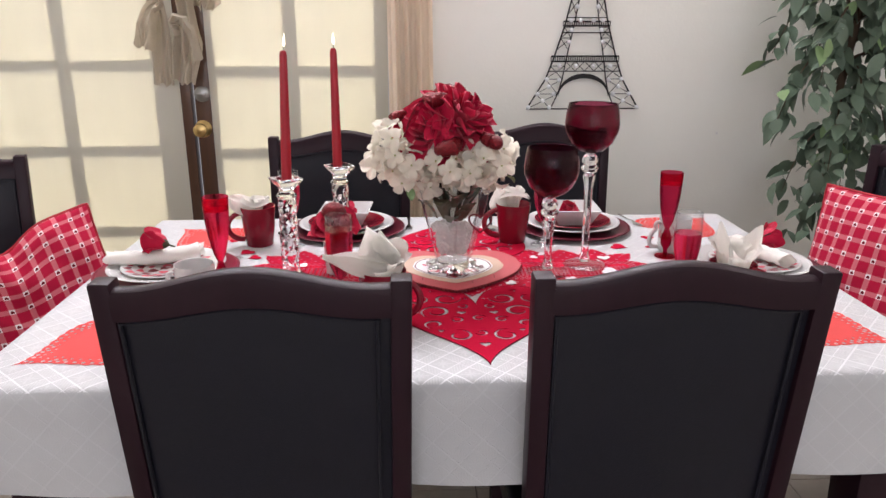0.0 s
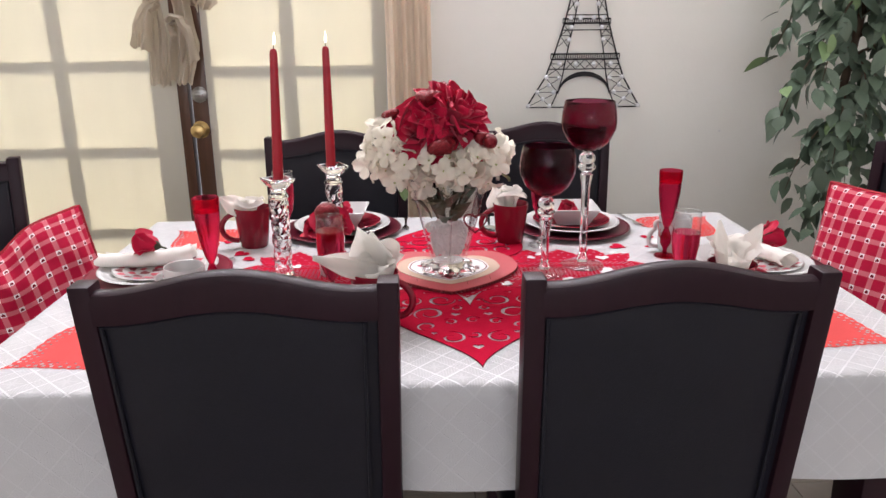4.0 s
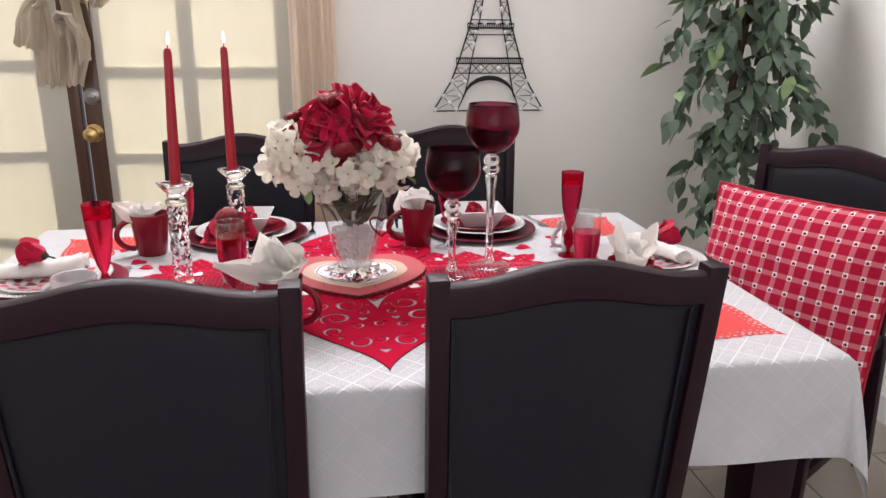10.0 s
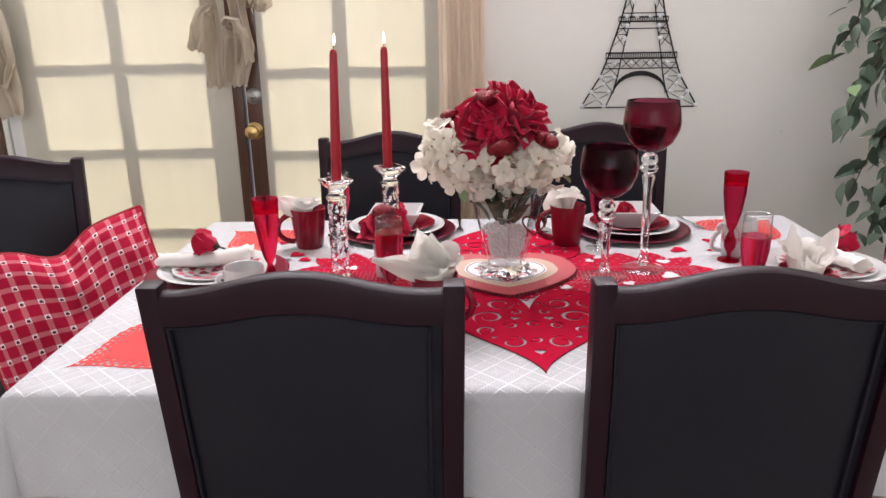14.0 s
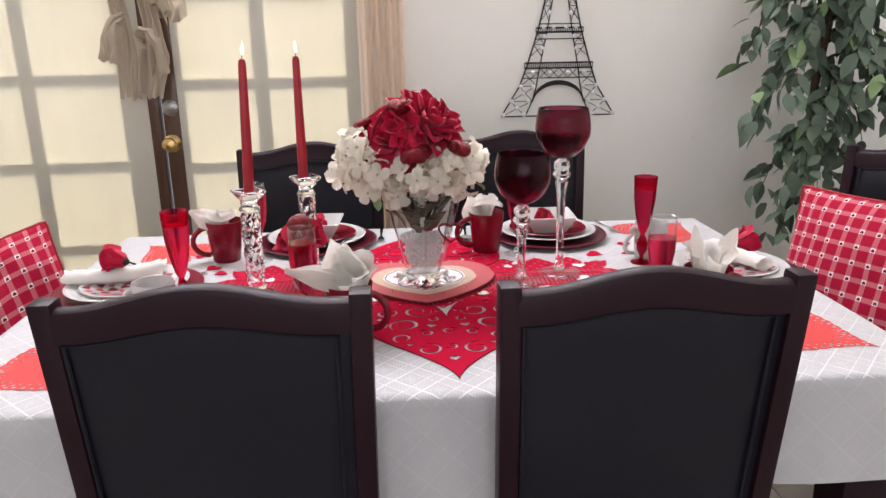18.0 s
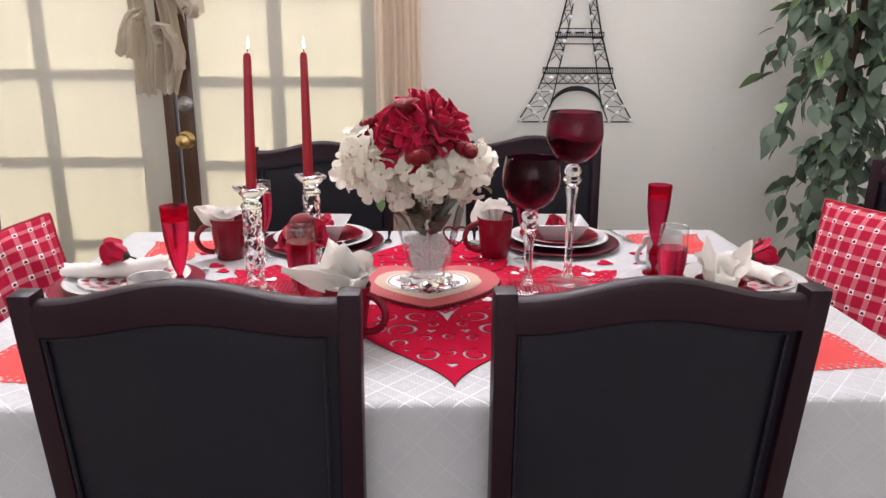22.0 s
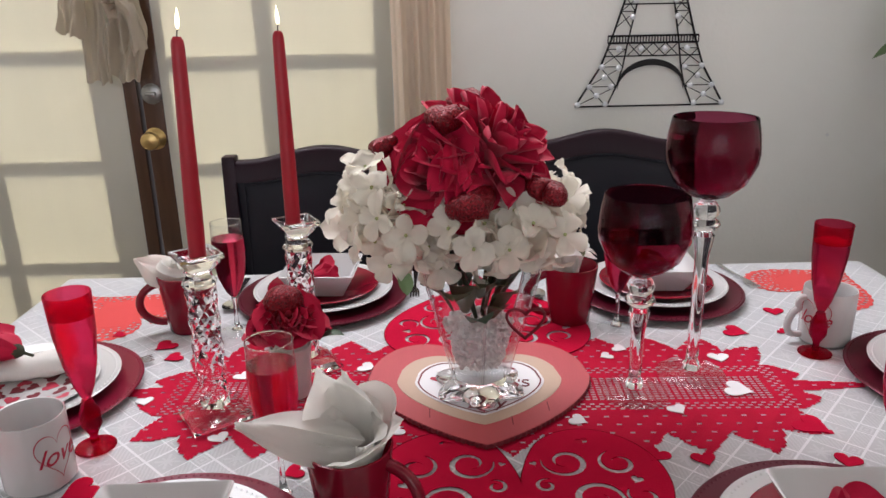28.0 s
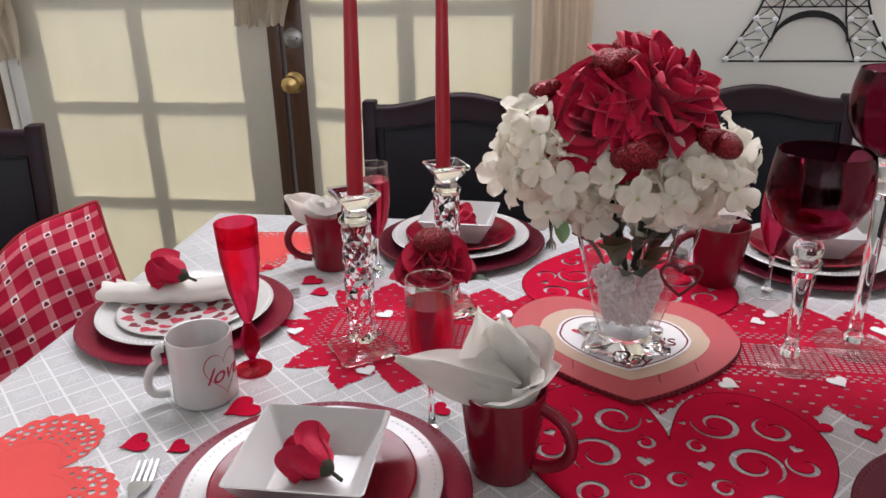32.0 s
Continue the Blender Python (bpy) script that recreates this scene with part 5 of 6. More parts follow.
red_mug(-0.017, 1.512, -22)
stuffed_napkin(-0.017, 1.512, [
    ((0.014, -0.014, 0.112), (-0.112, -0.020, 0.150), 0.048, (0, -0.8, 1), -0.22),
    ((-0.004, 0.012, 0.088), (-0.030, 0.016, 0.194), 0.056, (0.2, -1, 0.1), 0.26),
    ((0.012, 0.020, 0.088), (0.000, 0.026, 0.182), 0.056, (-0.3, -1, 0.1), 0.24)],
    "white linen napkin folded into points in a red mug", (),
    (((0.004, 0.000), 0.042, 0.080, 0.036, ((60, 0.040, 3), (-20, 0.018, 2)), -110, 215, 1.0), ((0.006, -0.004), 0.026, 0.084, 0.040, ((100, 0.030, 3), (-40, 0.012, 3)), -80, 300, 4.0)))
red_mug(0.696, 1.522, -12)
stuffed_napkin(0.696, 1.522, [],
    "white linen napkin folded into points in a red mug", (),
    (((0.002, 0.0), 0.042, 0.082, 0.042, ((196, 0.072, 6), (-6, 0.060, 6), (90, 0.02, 3)), -120, 350, 2.0), ((0.0, 0.004), 0.028, 0.084, 0.044, ((150, 0.020, 3), (30, 0.02, 3)), 0, 340, 5.0)))
red_mug(-0.367, 2.063, 196)
stuffed_napkin(-0.367, 2.063, [
    ((0.004, 0.0, 0.100), (-0.080, -0.006, 0.140), 0.066, (0, -0.5, 1), -0.25)],
    "white linen napkin crumpled in a red mug")
red_mug(0.321, 2.059, 188)
stuffed_napkin(0.321, 2.059, [
    ((-0.010, 0.0, 0.085), (-0.046, 0.004, 0.154), 0.062, (-0.4, -1, 0), 0.25)],
    "white linen napkin gathered in a red mug",
    (((0.012, 0.085), (0.043, 0.140), 3, 0.008, 0, 330), ((0.004, 0.085), (0.026, 0.150), 2, 0.006, 120, 300)))


def wrapped(me, radius, angle, height):
    """Bends a flat mesh round an upright cylinder."""
    for v in me.vertices:
        a = radians(angle) + v.co.x / radius
        r = radius + v.co.z
        v.co = (r * math.cos(a), r * math.sin(a), height + v.co.y)
    return me


def white_mug(x, y, handle, printed):
    m = thing("white_mug", (x, y, T), 0, "white china mug with a red heart outline and the word love", "mug", "white love mugs")
    part("body", lathe([(0, 0.003), (0.036, 0.002), (0.040, 0.0), (0.0435, 0.004), (0.0440, 0.050), (0.0440, 0.096), (0.0432, 0.099), (0.0415, 0.0985), (0.0405, 0.094), (0.0400, 0.010), (0, 0.007)], 56), WHITEWARE, m)
    bm = mug_handle(bmesh.new(), 0.043, 0.014, 0.084, 0.030, 0.0062, True)
    bm.transform(pose(0, 0, 0, 0, 0, handle))
    part("handle", bm, WHITEWARE, m, "heart-shaped handle")
    ob = flat("heart_outline", [heart_outline(0.058, 0.066, 60), heart_outline(0.0555, 0.0635, 60)], 0.0003, INKRED, m, "thin red heart outline", 0.0003)
    wrapped(ob.data, 0.0440, printed, 0.050)
    me = text_mesh("love", 0.034, 0.45)
    wrapped(me, 0.0443, printed, 0.050)
    lettering("lettering", me, INKRED, m, Matrix())
    m.matrix_basis = pose(x, y, T) @ Matrix.Scale(0.94, 4)
    return m


white_mug(-0.414, 1.614, 206, -24)
white_mug(0.734, 1.954, 186, 212)


# ---- glasses ----
def red_flute(x, y, rz):
    g = thing("red_flute", (x, y, T), rz, "clear red plastic champagne flute with red drink", "flute", "red flutes")
    part("bowl", lathe([(0.0292, 0.1902), (0.0305, 0.219), (0.0300, 0.2200), (0.0292, 0.219), (0.0280, 0.1902), (0.0292, 0.1902)], 36), FLUTEWALL, g)
    part("drink", lathe([(0, 0.072), (0.006, 0.074), (0.0140, 0.092), (0.0225, 0.125), (0.0280, 0.165), (0.0292, 0.190), (0, 0.190)], 36), FLUTEDRINK, g, "red drink filling the flute")
    part("stem", lathe([(0, 0.006), (0.006, 0.006), (0.0055, 0.018), (0.008, 0.024), (0.0145, 0.034), (0.0145, 0.052), (0.009, 0.066), (0.0075, 0.0715), (0, 0.0715)], 28), REDPLASTIC, g)
    part("foot", lathe([(0, 0), (0.028, 0), (0.0285, 0.0012), (0.0275, 0.0025), (0.012, 0.0045), (0.006, 0.0058), (0, 0.0058)], 40), REDPLASTIC, g)
    g.matrix_basis = pose(x, y, T, 0, 0, rz) @ Matrix.Diagonal((0.92, 0.92, 1, 1))
    return g


red_flute(-0.377, 1.684, 5)
red_flute(0.694, 1.903, 12)


def champagne_glass(x, y, fill=0.176):
    g = thing("champagne_glass", (x, y, T), 0, "clear stemmed champagne glass filled with red drink", "glass", "champagne glasses")
    wide = 0.0278 - (fill - 0.160) * 0.037
    part("bowl", lathe([(wide, fill), (0.0262, 0.2035), (0.0258, 0.2042), (0.0253, 0.2035), (wide - 0.0010, fill), (wide, fill)], 48), VASEGLASS, g)
    part("rim", tube([(0.0258 * math.cos(a), 0.0258 * math.sin(a), 0.2040) for a in [2 * math.pi * k / 40 for k in range(40)]], 0.0008, 6, closed=True), CLEAR, g)
    part("drink", lathe([(0, 0.068), (0.005, 0.069), (0.012, 0.078), (0.0225, 0.105), (0.0272, 0.135), (0.0278, 0.160), (wide, fill - 0.0002), (0, fill - 0.0002)], 48), DRINK, g, "red drink")
    part("stem", lathe([(0, 0.004), (0.010, 0.006), (0.0052, 0.014), (0.0036, 0.025), (0.0034, 0.050), (0.0048, 0.066), (0, 0.0675)], 24), CLEAR, g)
    part("foot", lathe([(0, 0), (0.032, 0), (0.033, 0.001), (0.031, 0.0022), (0.014, 0.0035), (0, 0.0039)], 48), VASEGLASS, g)
    return g


champagne_glass(-0.105, 1.567)
champagne_glass(-0.277, 2.040)
champagne_glass(0.397, 2.018)
champagne_glass(0.612, 1.560, 0.162)


def goblet(x, y, stem, label):
    """A tall hurricane goblet: clear stem with rings, ruby bowl."""
    g = thing("goblet_vase", (x, y, T + 0.0012), 0, label, "goblet", "ruby goblets")
    b = stem
    part("bowl", lathe([(0, b), (0.012, b + 0.001), (0.030, b + 0.008), (0.050, b + 0.026), (0.0625, b + 0.054), (0.0640, b + 0.070), (0.0615, b + 0.094), (0.0570, b + 0.1165), (0.0562, b + 0.1172), (0.0554, b + 0.1160), (0.0598, b + 0.094), (0.0623, b + 0.070), (0.0608, b + 0.054), (0.0485, b + 0.0275), (0.029, b + 0.0100), (0, b + 0.0045)], 64), RUBY, g, "dark ruby red glass bowl")
    t = b - 0.001
    part("stem", lathe([(0, 0.010), (0.0125, 0.010), (0.0125, 0.020), (0.0095, 0.024), (0.0088, 0.050), (0.0100, t - 0.085), (0.0135, t - 0.062), (0.0150, t - 0.052), (0.0100, t - 0.047), (0.0185, t - 0.041), (0.0215, t - 0.035), (0.0185, t - 0.029), (0.0135, t - 0.026), (0.0180, t - 0.020), (0.0195, t - 0.014), (0.0165, t - 0.006), (0.0110, t - 0.0005), (0, t)], 40), CLEAR, g, "clear glass stem with rings")
    part("foot", lathe([(0, 0), (0.050, 0), (0.052, 0.0015), (0.050, 0.0035), (0.024, 0.0065), (0.0125, 0.0095), (0, 0.0095)], 64), VASEGLASS, g, "clear glass foot")
    return g


goblet(0.368, 1.790, 0.184, "shorter goblet vase with ruby glass bowl on clear stem")
goblet(0.470, 1.842, 0.278, "taller goblet vase with ruby glass bowl on clear stem")


# ---- crystal candlesticks with tapers ----
def candlestick(x, y, rz):
    c = thing("crystal_candlestick", (x, y, T + 0.0012), rz, "cut crystal candlestick with square foot", "candlestick", "crystal candlesticks")

    def squares(levels, n=4, twist=0.0):
        bm = bmesh.new()
        rings = []
        for k, (half, z) in enumerate(levels):
            r = half * math.sqrt(2) if n == 4 else half
            rings.append([bm.verts.new((r * math.cos(a), r * math.sin(a), z)) for a in (math.pi / n + 2 * math.pi * q / n + twist * k for q in range(n))])
        for a, b in zip(rings, rings[1:]):
            for q in range(n):
                p = (a[q], a[(q + 1) % n], b[(q + 1) % n], b[q])
                if twist:
                    bm.faces.new(p[:3])
                    bm.faces.new((p[0], p[2], p[3]))
                else:
                    bm.faces.new(p)
        bm.faces.new(rings[0][::-1])
        bm.faces.new(rings[-1])
        return bm

    part("foot", squares([(0.040, 0.0), (0.044, 0.003), (0.044, 0.008), (0.037, 0.014), (0.026, 0.019)]), CLEARFOOT, c, "square crystal foot", False)
    rnd = random.Random(int(abs(x) * 100))
    bm, rings, n, high = bmesh.new(), [], 12, 19
    for k in range(high):
        ring = []
        for q in range(n):
            a = 2 * math.pi * (q + 0.5 * (k % 2)) / n + (rnd.uniform(-0.06, 0.06) if 0 < k < high - 1 else 0)
            bulge = 0.0185 + (0.0026 if (q + k // 2) % 2 else 0.0) + rnd.uniform(-0.0005, 0.0005)
            ring.append(bm.verts.new((bulge * math.cos(a), bulge * math.sin(a), 0.0195 + 0.178 * k / (high - 1) + (rnd.uniform(-0.0012, 0.0012) if 0 < k < high - 1 else 0))))
        rings.append(ring)
    for k in range(high - 1):
        a, b, odd = rings[k], rings[k + 1], k % 2
        for q in range(n):
            p = (q + 1) % n
            if odd:
                bm.faces.new((a[q], b[p], b[q]))
                bm.faces.new((a[q], a[p], b[p]))
            else:
                bm.faces.new((a[q], a[p], b[q]))
                bm.faces.new((a[p], b[p], b[q]))
    bm.faces.new(rings[0][::-1])
    bm.faces.new(rings[-1])
    part("column", bm, CRYSTAL, c, "column cut in diamond facets", False)
    part("neck", lathe([(0, 0.1985), (0.0215, 0.1985), (0.0245, 0.2035), (0.0190, 0.2095), (0.0170, 0.2150), (0.0195, 0.2195), (0, 0.2195)], 8), CRYSTAL, c, smooth=False)
    part("drip_tray", squares([(0.0135, 0.2200), (0.0200, 0.2280), (0.0285, 0.2400), (0.0285, 0.2440), (0.0250, 0.2445), (0.0150, 0.2380)]), CRYSTAL, c, "flared square crystal top", False)
    return c


def taper(x, y, lean, flame_lean):
    c = thing("taper_candle", (x, y, T + 0.2400), 0, "tall lit red taper candle in a crystal candlestick", "candle", "taper candles")
    c.matrix_basis = pose(x, y, T + 0.2400, lean[0], lean[1], 0)
    part("wax", lathe([(0, 0), (0.0112, 0), (0.0112, 0.060), (0.0100, 0.150), (0.0082, 0.268), (0.0072, 0.275), (0.0045, 0.279), (0, 0.2785)], 24), WAX, c, "red wax taper")
    part("wick", tube([(0, 0, 0.278), (0.0006, 0, 0.284), (0.0018, 0, 0.289)], 0.0009, 6), WICK, c, "black burnt wick")
    bm = lathe([(0, 0.286), (0.0019, 0.290), (0.0027, 0.295), (0.0025, 0.300), (0.0015, 0.306), (0.0006, 0.311), (0, 0.313)], 16)
    for v in bm.verts:
        v.co.x += flame_lean * (v.co.z - 0.286) + 0.0015
    part("flame", bm, FLAME, c, "bright candle flame")
    return c


candlestick(-0.236, 1.754, 34)
candlestick(-0.130, 1.902, 28)
taper(-0.234, 1.755, (0.2, 2.0), 0.05)
taper(-0.134, 1.902, (0.1, 0.3), -0.05)


# ---- glass vase with flowers ----
VX, VY, VZ = 0.140, 1.795, T + 0.0125
vase = thing("glass_vase", (VX, VY, VZ), 33, "clear flared glass vase with white gravel on the plaque", "vase")


def panelled(a, r, z):
    """Six flat panels that meet in upright ridges."""
    return 0.866 / math.cos((a % (math.pi / 3)) - math.pi / 6)


part("body", lathe([(0, 0.024), (0.041, 0.024), (0.0445, 0.030), (0.058, 0.080), (0.073, 0.130), (0.086, 0.178), (0.0925, 0.212), (0.0915, 0.2145), (0.0890, 0.213), (0.0825, 0.178), (0.0695, 0.130), (0.0545, 0.080), (0.0405, 0.036), (0, 0.034)], 72, wave=panelled), VASEGLASS, vase, "clear flared glass body with six flat panels", crease=30)
for k in range(6):
    a = k * math.pi / 3
    part("ridge", tube([(r * math.cos(a), r * math.sin(a), z) for r, z in ((0.0445, 0.030), (0.058, 0.080), (0.073, 0.130), (0.086, 0.178), (0.0925, 0.212))], 0.0019, 8), CRYSTAL, vase)
part("foot", lathe([(0, 0), (0.052, 0), (0.061, 0.003), (0.060, 0.010), (0.048, 0.017), (0.040, 0.020), (0.036, 0.0235), (0, 0.0235)], 48, wave=lambda a, r, z: 1 + (0.15 if r > 0.045 else 0.04) * math.cos(6 * a)), PRESSED, vase, "thick star-shaped glass foot", True, 20)
rnd = random.Random(12)
bm = bmesh.new()
for k in range(1500):
    z = 0.041 + 0.068 * rnd.random() ** 0.9
    wide = 0.0325 + (z - 0.036) * 0.285
    a, r = rnd.uniform(0, 6.283), wide * rnd.random() ** 0.35
    z += 0.014 * (1 - r / wide) * (z > 0.085)
    got = bmesh.ops.create_icosphere(bm, subdivisions=1, radius=rnd.uniform(0.0020, 0.0040), matrix=pose(r * math.cos(a) * 0.96, r * math.sin(a) * 0.96, z, rnd.uniform(0, 180), rnd.uniform(0, 180)))
    for v in got["verts"]:
        v.co += Vector([rnd.uniform(-0.0009, 0.0009) for _ in range(3)])
# Solid white core added so the gaps between pebbles stay bright.
lathe([(0, 0.040), (0.023, 0.042), (0.029, 0.060), (0.038, 0.094), (0.024, 0.102), (0, 0.108)], 20, bm)
tagged(part("gravel", bm, STONE, vase, "pinkish white gravel", False), kind="stuff")

bouquet = thing("flower_bouquet", (VX, VY, VZ), 0, "bouquet of red and white silk flowers in a glass vase", "flowers")
for k in range(6):
    a = k * 1.05
    r = 0.014 + 0.010 * (k % 3)
    part("stem", tube([(0.4 * r * math.cos(a), 0.4 * r * math.sin(a), 0.116), (r * math.cos(a), r * math.sin(a), 0.15), (2.0 * r * math.cos(a), 2.0 * r * math.sin(a), 0.20), (2.6 * r * math.cos(a), 2.6 * r * math.sin(a), 0.27)], 0.0028, 6), STEM, bouquet, "green wire stem")
for k in range(26):
    a = 2.4 * k
    bm = bmesh.new()
    low = 0.026 + 0.010 * (k % 4)
    petal(bm, pose(low * math.cos(a) - 0.004, low * math.sin(a), 0.128 + 0.016 * (k % 5), 0, 0, math.degrees(a) - 90) @ pose(0, 0, 0, -14 - 12 * (k % 4), 0, 30 * math.sin(k)), 0.066, 0.042, 0.3, 0.3, 4, 7, 0.5, k)
    part("leaf", bm, OLIVELEAF if k % 3 else LEAF, bouquet, "olive brown silk leaf")
for x, y, z, turn, tip in ((-0.105, -0.085, 0.222, 200, 120), (0.108, -0.060, 0.238, 300, 105)):
    bm = bmesh.new()
    petal(bm, pose(x, y, z, 0, 0, turn) @ pose(0, 0, 0, -tip), 0.040, 0.022, 0.3, 0.3, 4, 7, 0.5, x)
    part("leaf", bm, LEAFLIGHT, bouquet, "green silk leaf")


def hydrangea(x, y, z, radius, count, seed):
    """A head of four-petalled white florets over a ball."""
    rnd = random.Random(seed)
    bm = bmesh.new()
    eyes = bmesh.new()
    count = max(6, round(count * 0.78))
    for k in range(count):
        h = 1 - 2 * (k + 0.5) / count
        a = 2.39996 * k + seed
        q = math.sqrt(1 - h * h)
        n = Vector((q * math.cos(a), q * math.sin(a), h))
        if n.z < -0.8:
            continue
        spot = n * radius * rnd.uniform(0.62, 1.22)
        m = Matrix.Translation(spot) @ n.to_track_quat("Z", "Y").to_matrix().to_4x4() @ pose(0, 0, 0, rnd.uniform(-38, 38), rnd.uniform(-38, 38), rnd.uniform(0, 90))
        open_by = rnd.uniform(46, 74)
        for i in range(4):
            petal(bm, m @ pose(0, 0, 0, 0, 0, 90 * i + rnd.uniform(-8, 8)) @ pose(0, 0.002, 0, -open_by + rnd.uniform(-12, 12)), rnd.uniform(0.024, 0.034), rnd.uniform(0.025, 0.035), 0.40, rnd.uniform(0.05, 0.5), 5, 6, 0.0, rnd.uniform(0, 60), 0.24)
        bmesh.ops.create_icosphere(eyes, subdivisions=1, radius=0.0026, matrix=m @ pose(0, 0, 0.003))
    for b in (bm, eyes):
        bmesh.ops.translate(b, verts=b.verts, vec=(x, y, z))
    head = part("hydrangea_head", bm, PETALWHITE, bouquet, "head of white silk florets", crease=180)
    tagged(part("floret_centre", eyes, FLORETEYE, head, "pale green floret centres"), kind="stuff")
    return head


for k, (x, y, z, r, n) in enumerate(((-0.134, -0.040, 0.312, 0.034, 14), (-0.146, -0.035, 0.268, 0.036, 14), (-0.112, -0.065, 0.262, 0.042, 17), (-0.012, -0.088, 0.264, 0.042, 18), (0.056, -0.078, 0.264, 0.044, 20), (0.108, -0.018, 0.274, 0.025, 10), (0.070, -0.045, 0.238, 0.032, 11), (-0.066, -0.050, 0.218, 0.028, 8), (0.016, -0.065, 0.236, 0.032, 11), (-0.090, 0.060, 0.262, 0.050, 18), (0.010, 0.085, 0.262, 0.052, 18), (0.095, 0.065, 0.262, 0.046, 16), (-0.095, 0.01, 0.285, 0.048, 14))):
    hydrangea(x, y, z, r, n, 10 + k)
DOME = Vector((-0.022, 0.0, 0.306))


def outward(azimuth, height):
    """A point on the dome's unit ball and the turn that faces it outwards."""
    a, h = radians(azimuth), radians(height)
    n = Vector((math.cos(a) * math.cos(h), math.sin(a) * math.cos(h), math.sin(h)))
    return n, n.to_track_quat("Z", "Y").to_matrix().to_4x4()


for k, (az, el, far, r, layers, count, point) in enumerate(((232, 24, 0.056, 0.092, 4, 8, 0.0), (318, 46, 0.056, 0.093, 5, 12, 0.20), (240, 68, 0.060, 0.076, 3, 7, 0.0), (172, 26, 0.062, 0.080, 3, 8, 0.0), (100, 40, 0.056, 0.090, 3, 8, 0.0), (20, 26, 0.060, 0.082, 3, 8, 0.0), (280, 4, 0.054, 0.066, 3, 8, 0.0), (335, 6, 0.060, 0.070, 3, 8, 0.0))):
    n, turn = outward(az, el)
    flower("red_bloom", bouquet, Matrix.Translation(DOME + n * far) @ turn @ pose(0, 0, -0.012, 0, 0, 37 * k), "large red silk flower with pointed petals" if point else "large red silk rose", r, layers, count, 30 + k, 0.95, point)


def puffed_heart(m, size):
    bm = bmesh.new()
    line = heart_outline(size, size * 0.92, 40)
    rings = []
    for f, h in ((1.0, 0.0), (0.95, 0.10), (0.78, 0.18), (0.45, 0.24), (0.15, 0.255)):
        rings.append([(x * f, y * f, h * size) for x, y in line])
    for sgn in (1, -1):
        vs = [[bm.verts.new((x, y, sgn * z)) for x, y, z in ring] for ring in rings]
        for a, b in zip(vs, vs[1:]):
            for i in range(40):
                bm.faces.new((a[i], a[(i + 1) % 40], b[(i + 1) % 40], b[i]))
        bm.faces.new(vs[-1])
    bmesh.ops.remove_doubles(bm, verts=bm.verts, dist=0.0002)
    bm.transform(m)
    return bm


for x, y, z, size, spin, tilt, roll in ((-0.044, -0.056, 0.402, 0.060, 8, 12, 0), (-0.011, -0.118, 0.310, 0.068, 18, 82, 18), (0.084, -0.090, 0.316, 0.060, 85, 74, -14), (-0.009, 0.035, 0.414, 0.062, 0, 30, 0), (-0.128, -0.012, 0.362, 0.046, 60, 40, 0), (-0.155, -0.010, 0.340, 0.038, 10, 50, 0)):
    n = Vector((x, y, z)) - DOME
    face = Matrix.Translation((x, y, z)) @ n.to_track_quat("Z", "Y").to_matrix().to_4x4()
    part("glitter_heart", puffed_heart(face @ pose(0, 0, 0, 0, 0, roll) @ pose(0, 0, 0, -tilt, 0, 0) @ pose(0, 0, 0, 0, 0, spin), size), GLITTER, bouquet, "puffed red glitter heart")
part("wire_heart", tube([(0.060 + 0.026 * math.sin(a) ** 3, -0.052, 0.128 + 0.0016 * (13 * math.cos(a) - 5 * math.cos(2 * a) - 2 * math.cos(3 * a))) for a in [2 * math.pi * k / 30 for k in range(30)]], 0.0022, 6, closed=True), MAROON, bouquet, "dark wire heart pick")

# ---- small rose posy in a white pot ----
posy = thing("rose_posy", (-0.136, 1.812, T + 0.0012), 0, "red silk roses with a glitter heart in a white pot", "flowers")
part("pot", lathe([(0, 0), (0.024, 0), (0.026, 0.002), (0.029, 0.060), (0.031, 0.078), (0.029, 0.080), (0.026, 0.076), (0, 0.070)], 40), WHITEWARE, posy, "small white china pot")
for k, (az, el, r) in enumerate(((192, 44, 0.050), (240, 48, 0.046), (285, 46, 0.052), (335, 46, 0.050), (25, 40, 0.046), (80, 40, 0.046), (138, 40, 0.046))):
    n, turn = outward(az, el)
    flower("rose", posy, Matrix.Translation((n.x * 0.036, n.y * 0.036, 0.108 + n.z * 0.024)) @ turn @ pose(0, 0, -0.012, 0, 0, 50 * k), "red silk rose", r, 3, 6, 60 + k, 0.95)
bm = bmesh.new()
bmesh.ops.create_icosphere(bm, subdivisions=4, radius=0.029)
for v in bm.verts:
    v.co *= 1 + 0.05 * noise.noise(v.co * 260)
    v.co.z *= 0.82
bm.transform(pose(-0.002, -0.006, 0.150))
part("glitter_ball", bm, GLITTER, posy, "red glitter ball")
bm = bmesh.new()
petal(bm, pose(0.048, -0.01, 0.095, 0, 0, -70) @ pose(0, 0, 0, -80), 0.034, 0.022, 0.3, 0.2, 4, 5, 0.5, 3)
part("leaf", bm, LEAF, posy, "green leaf")


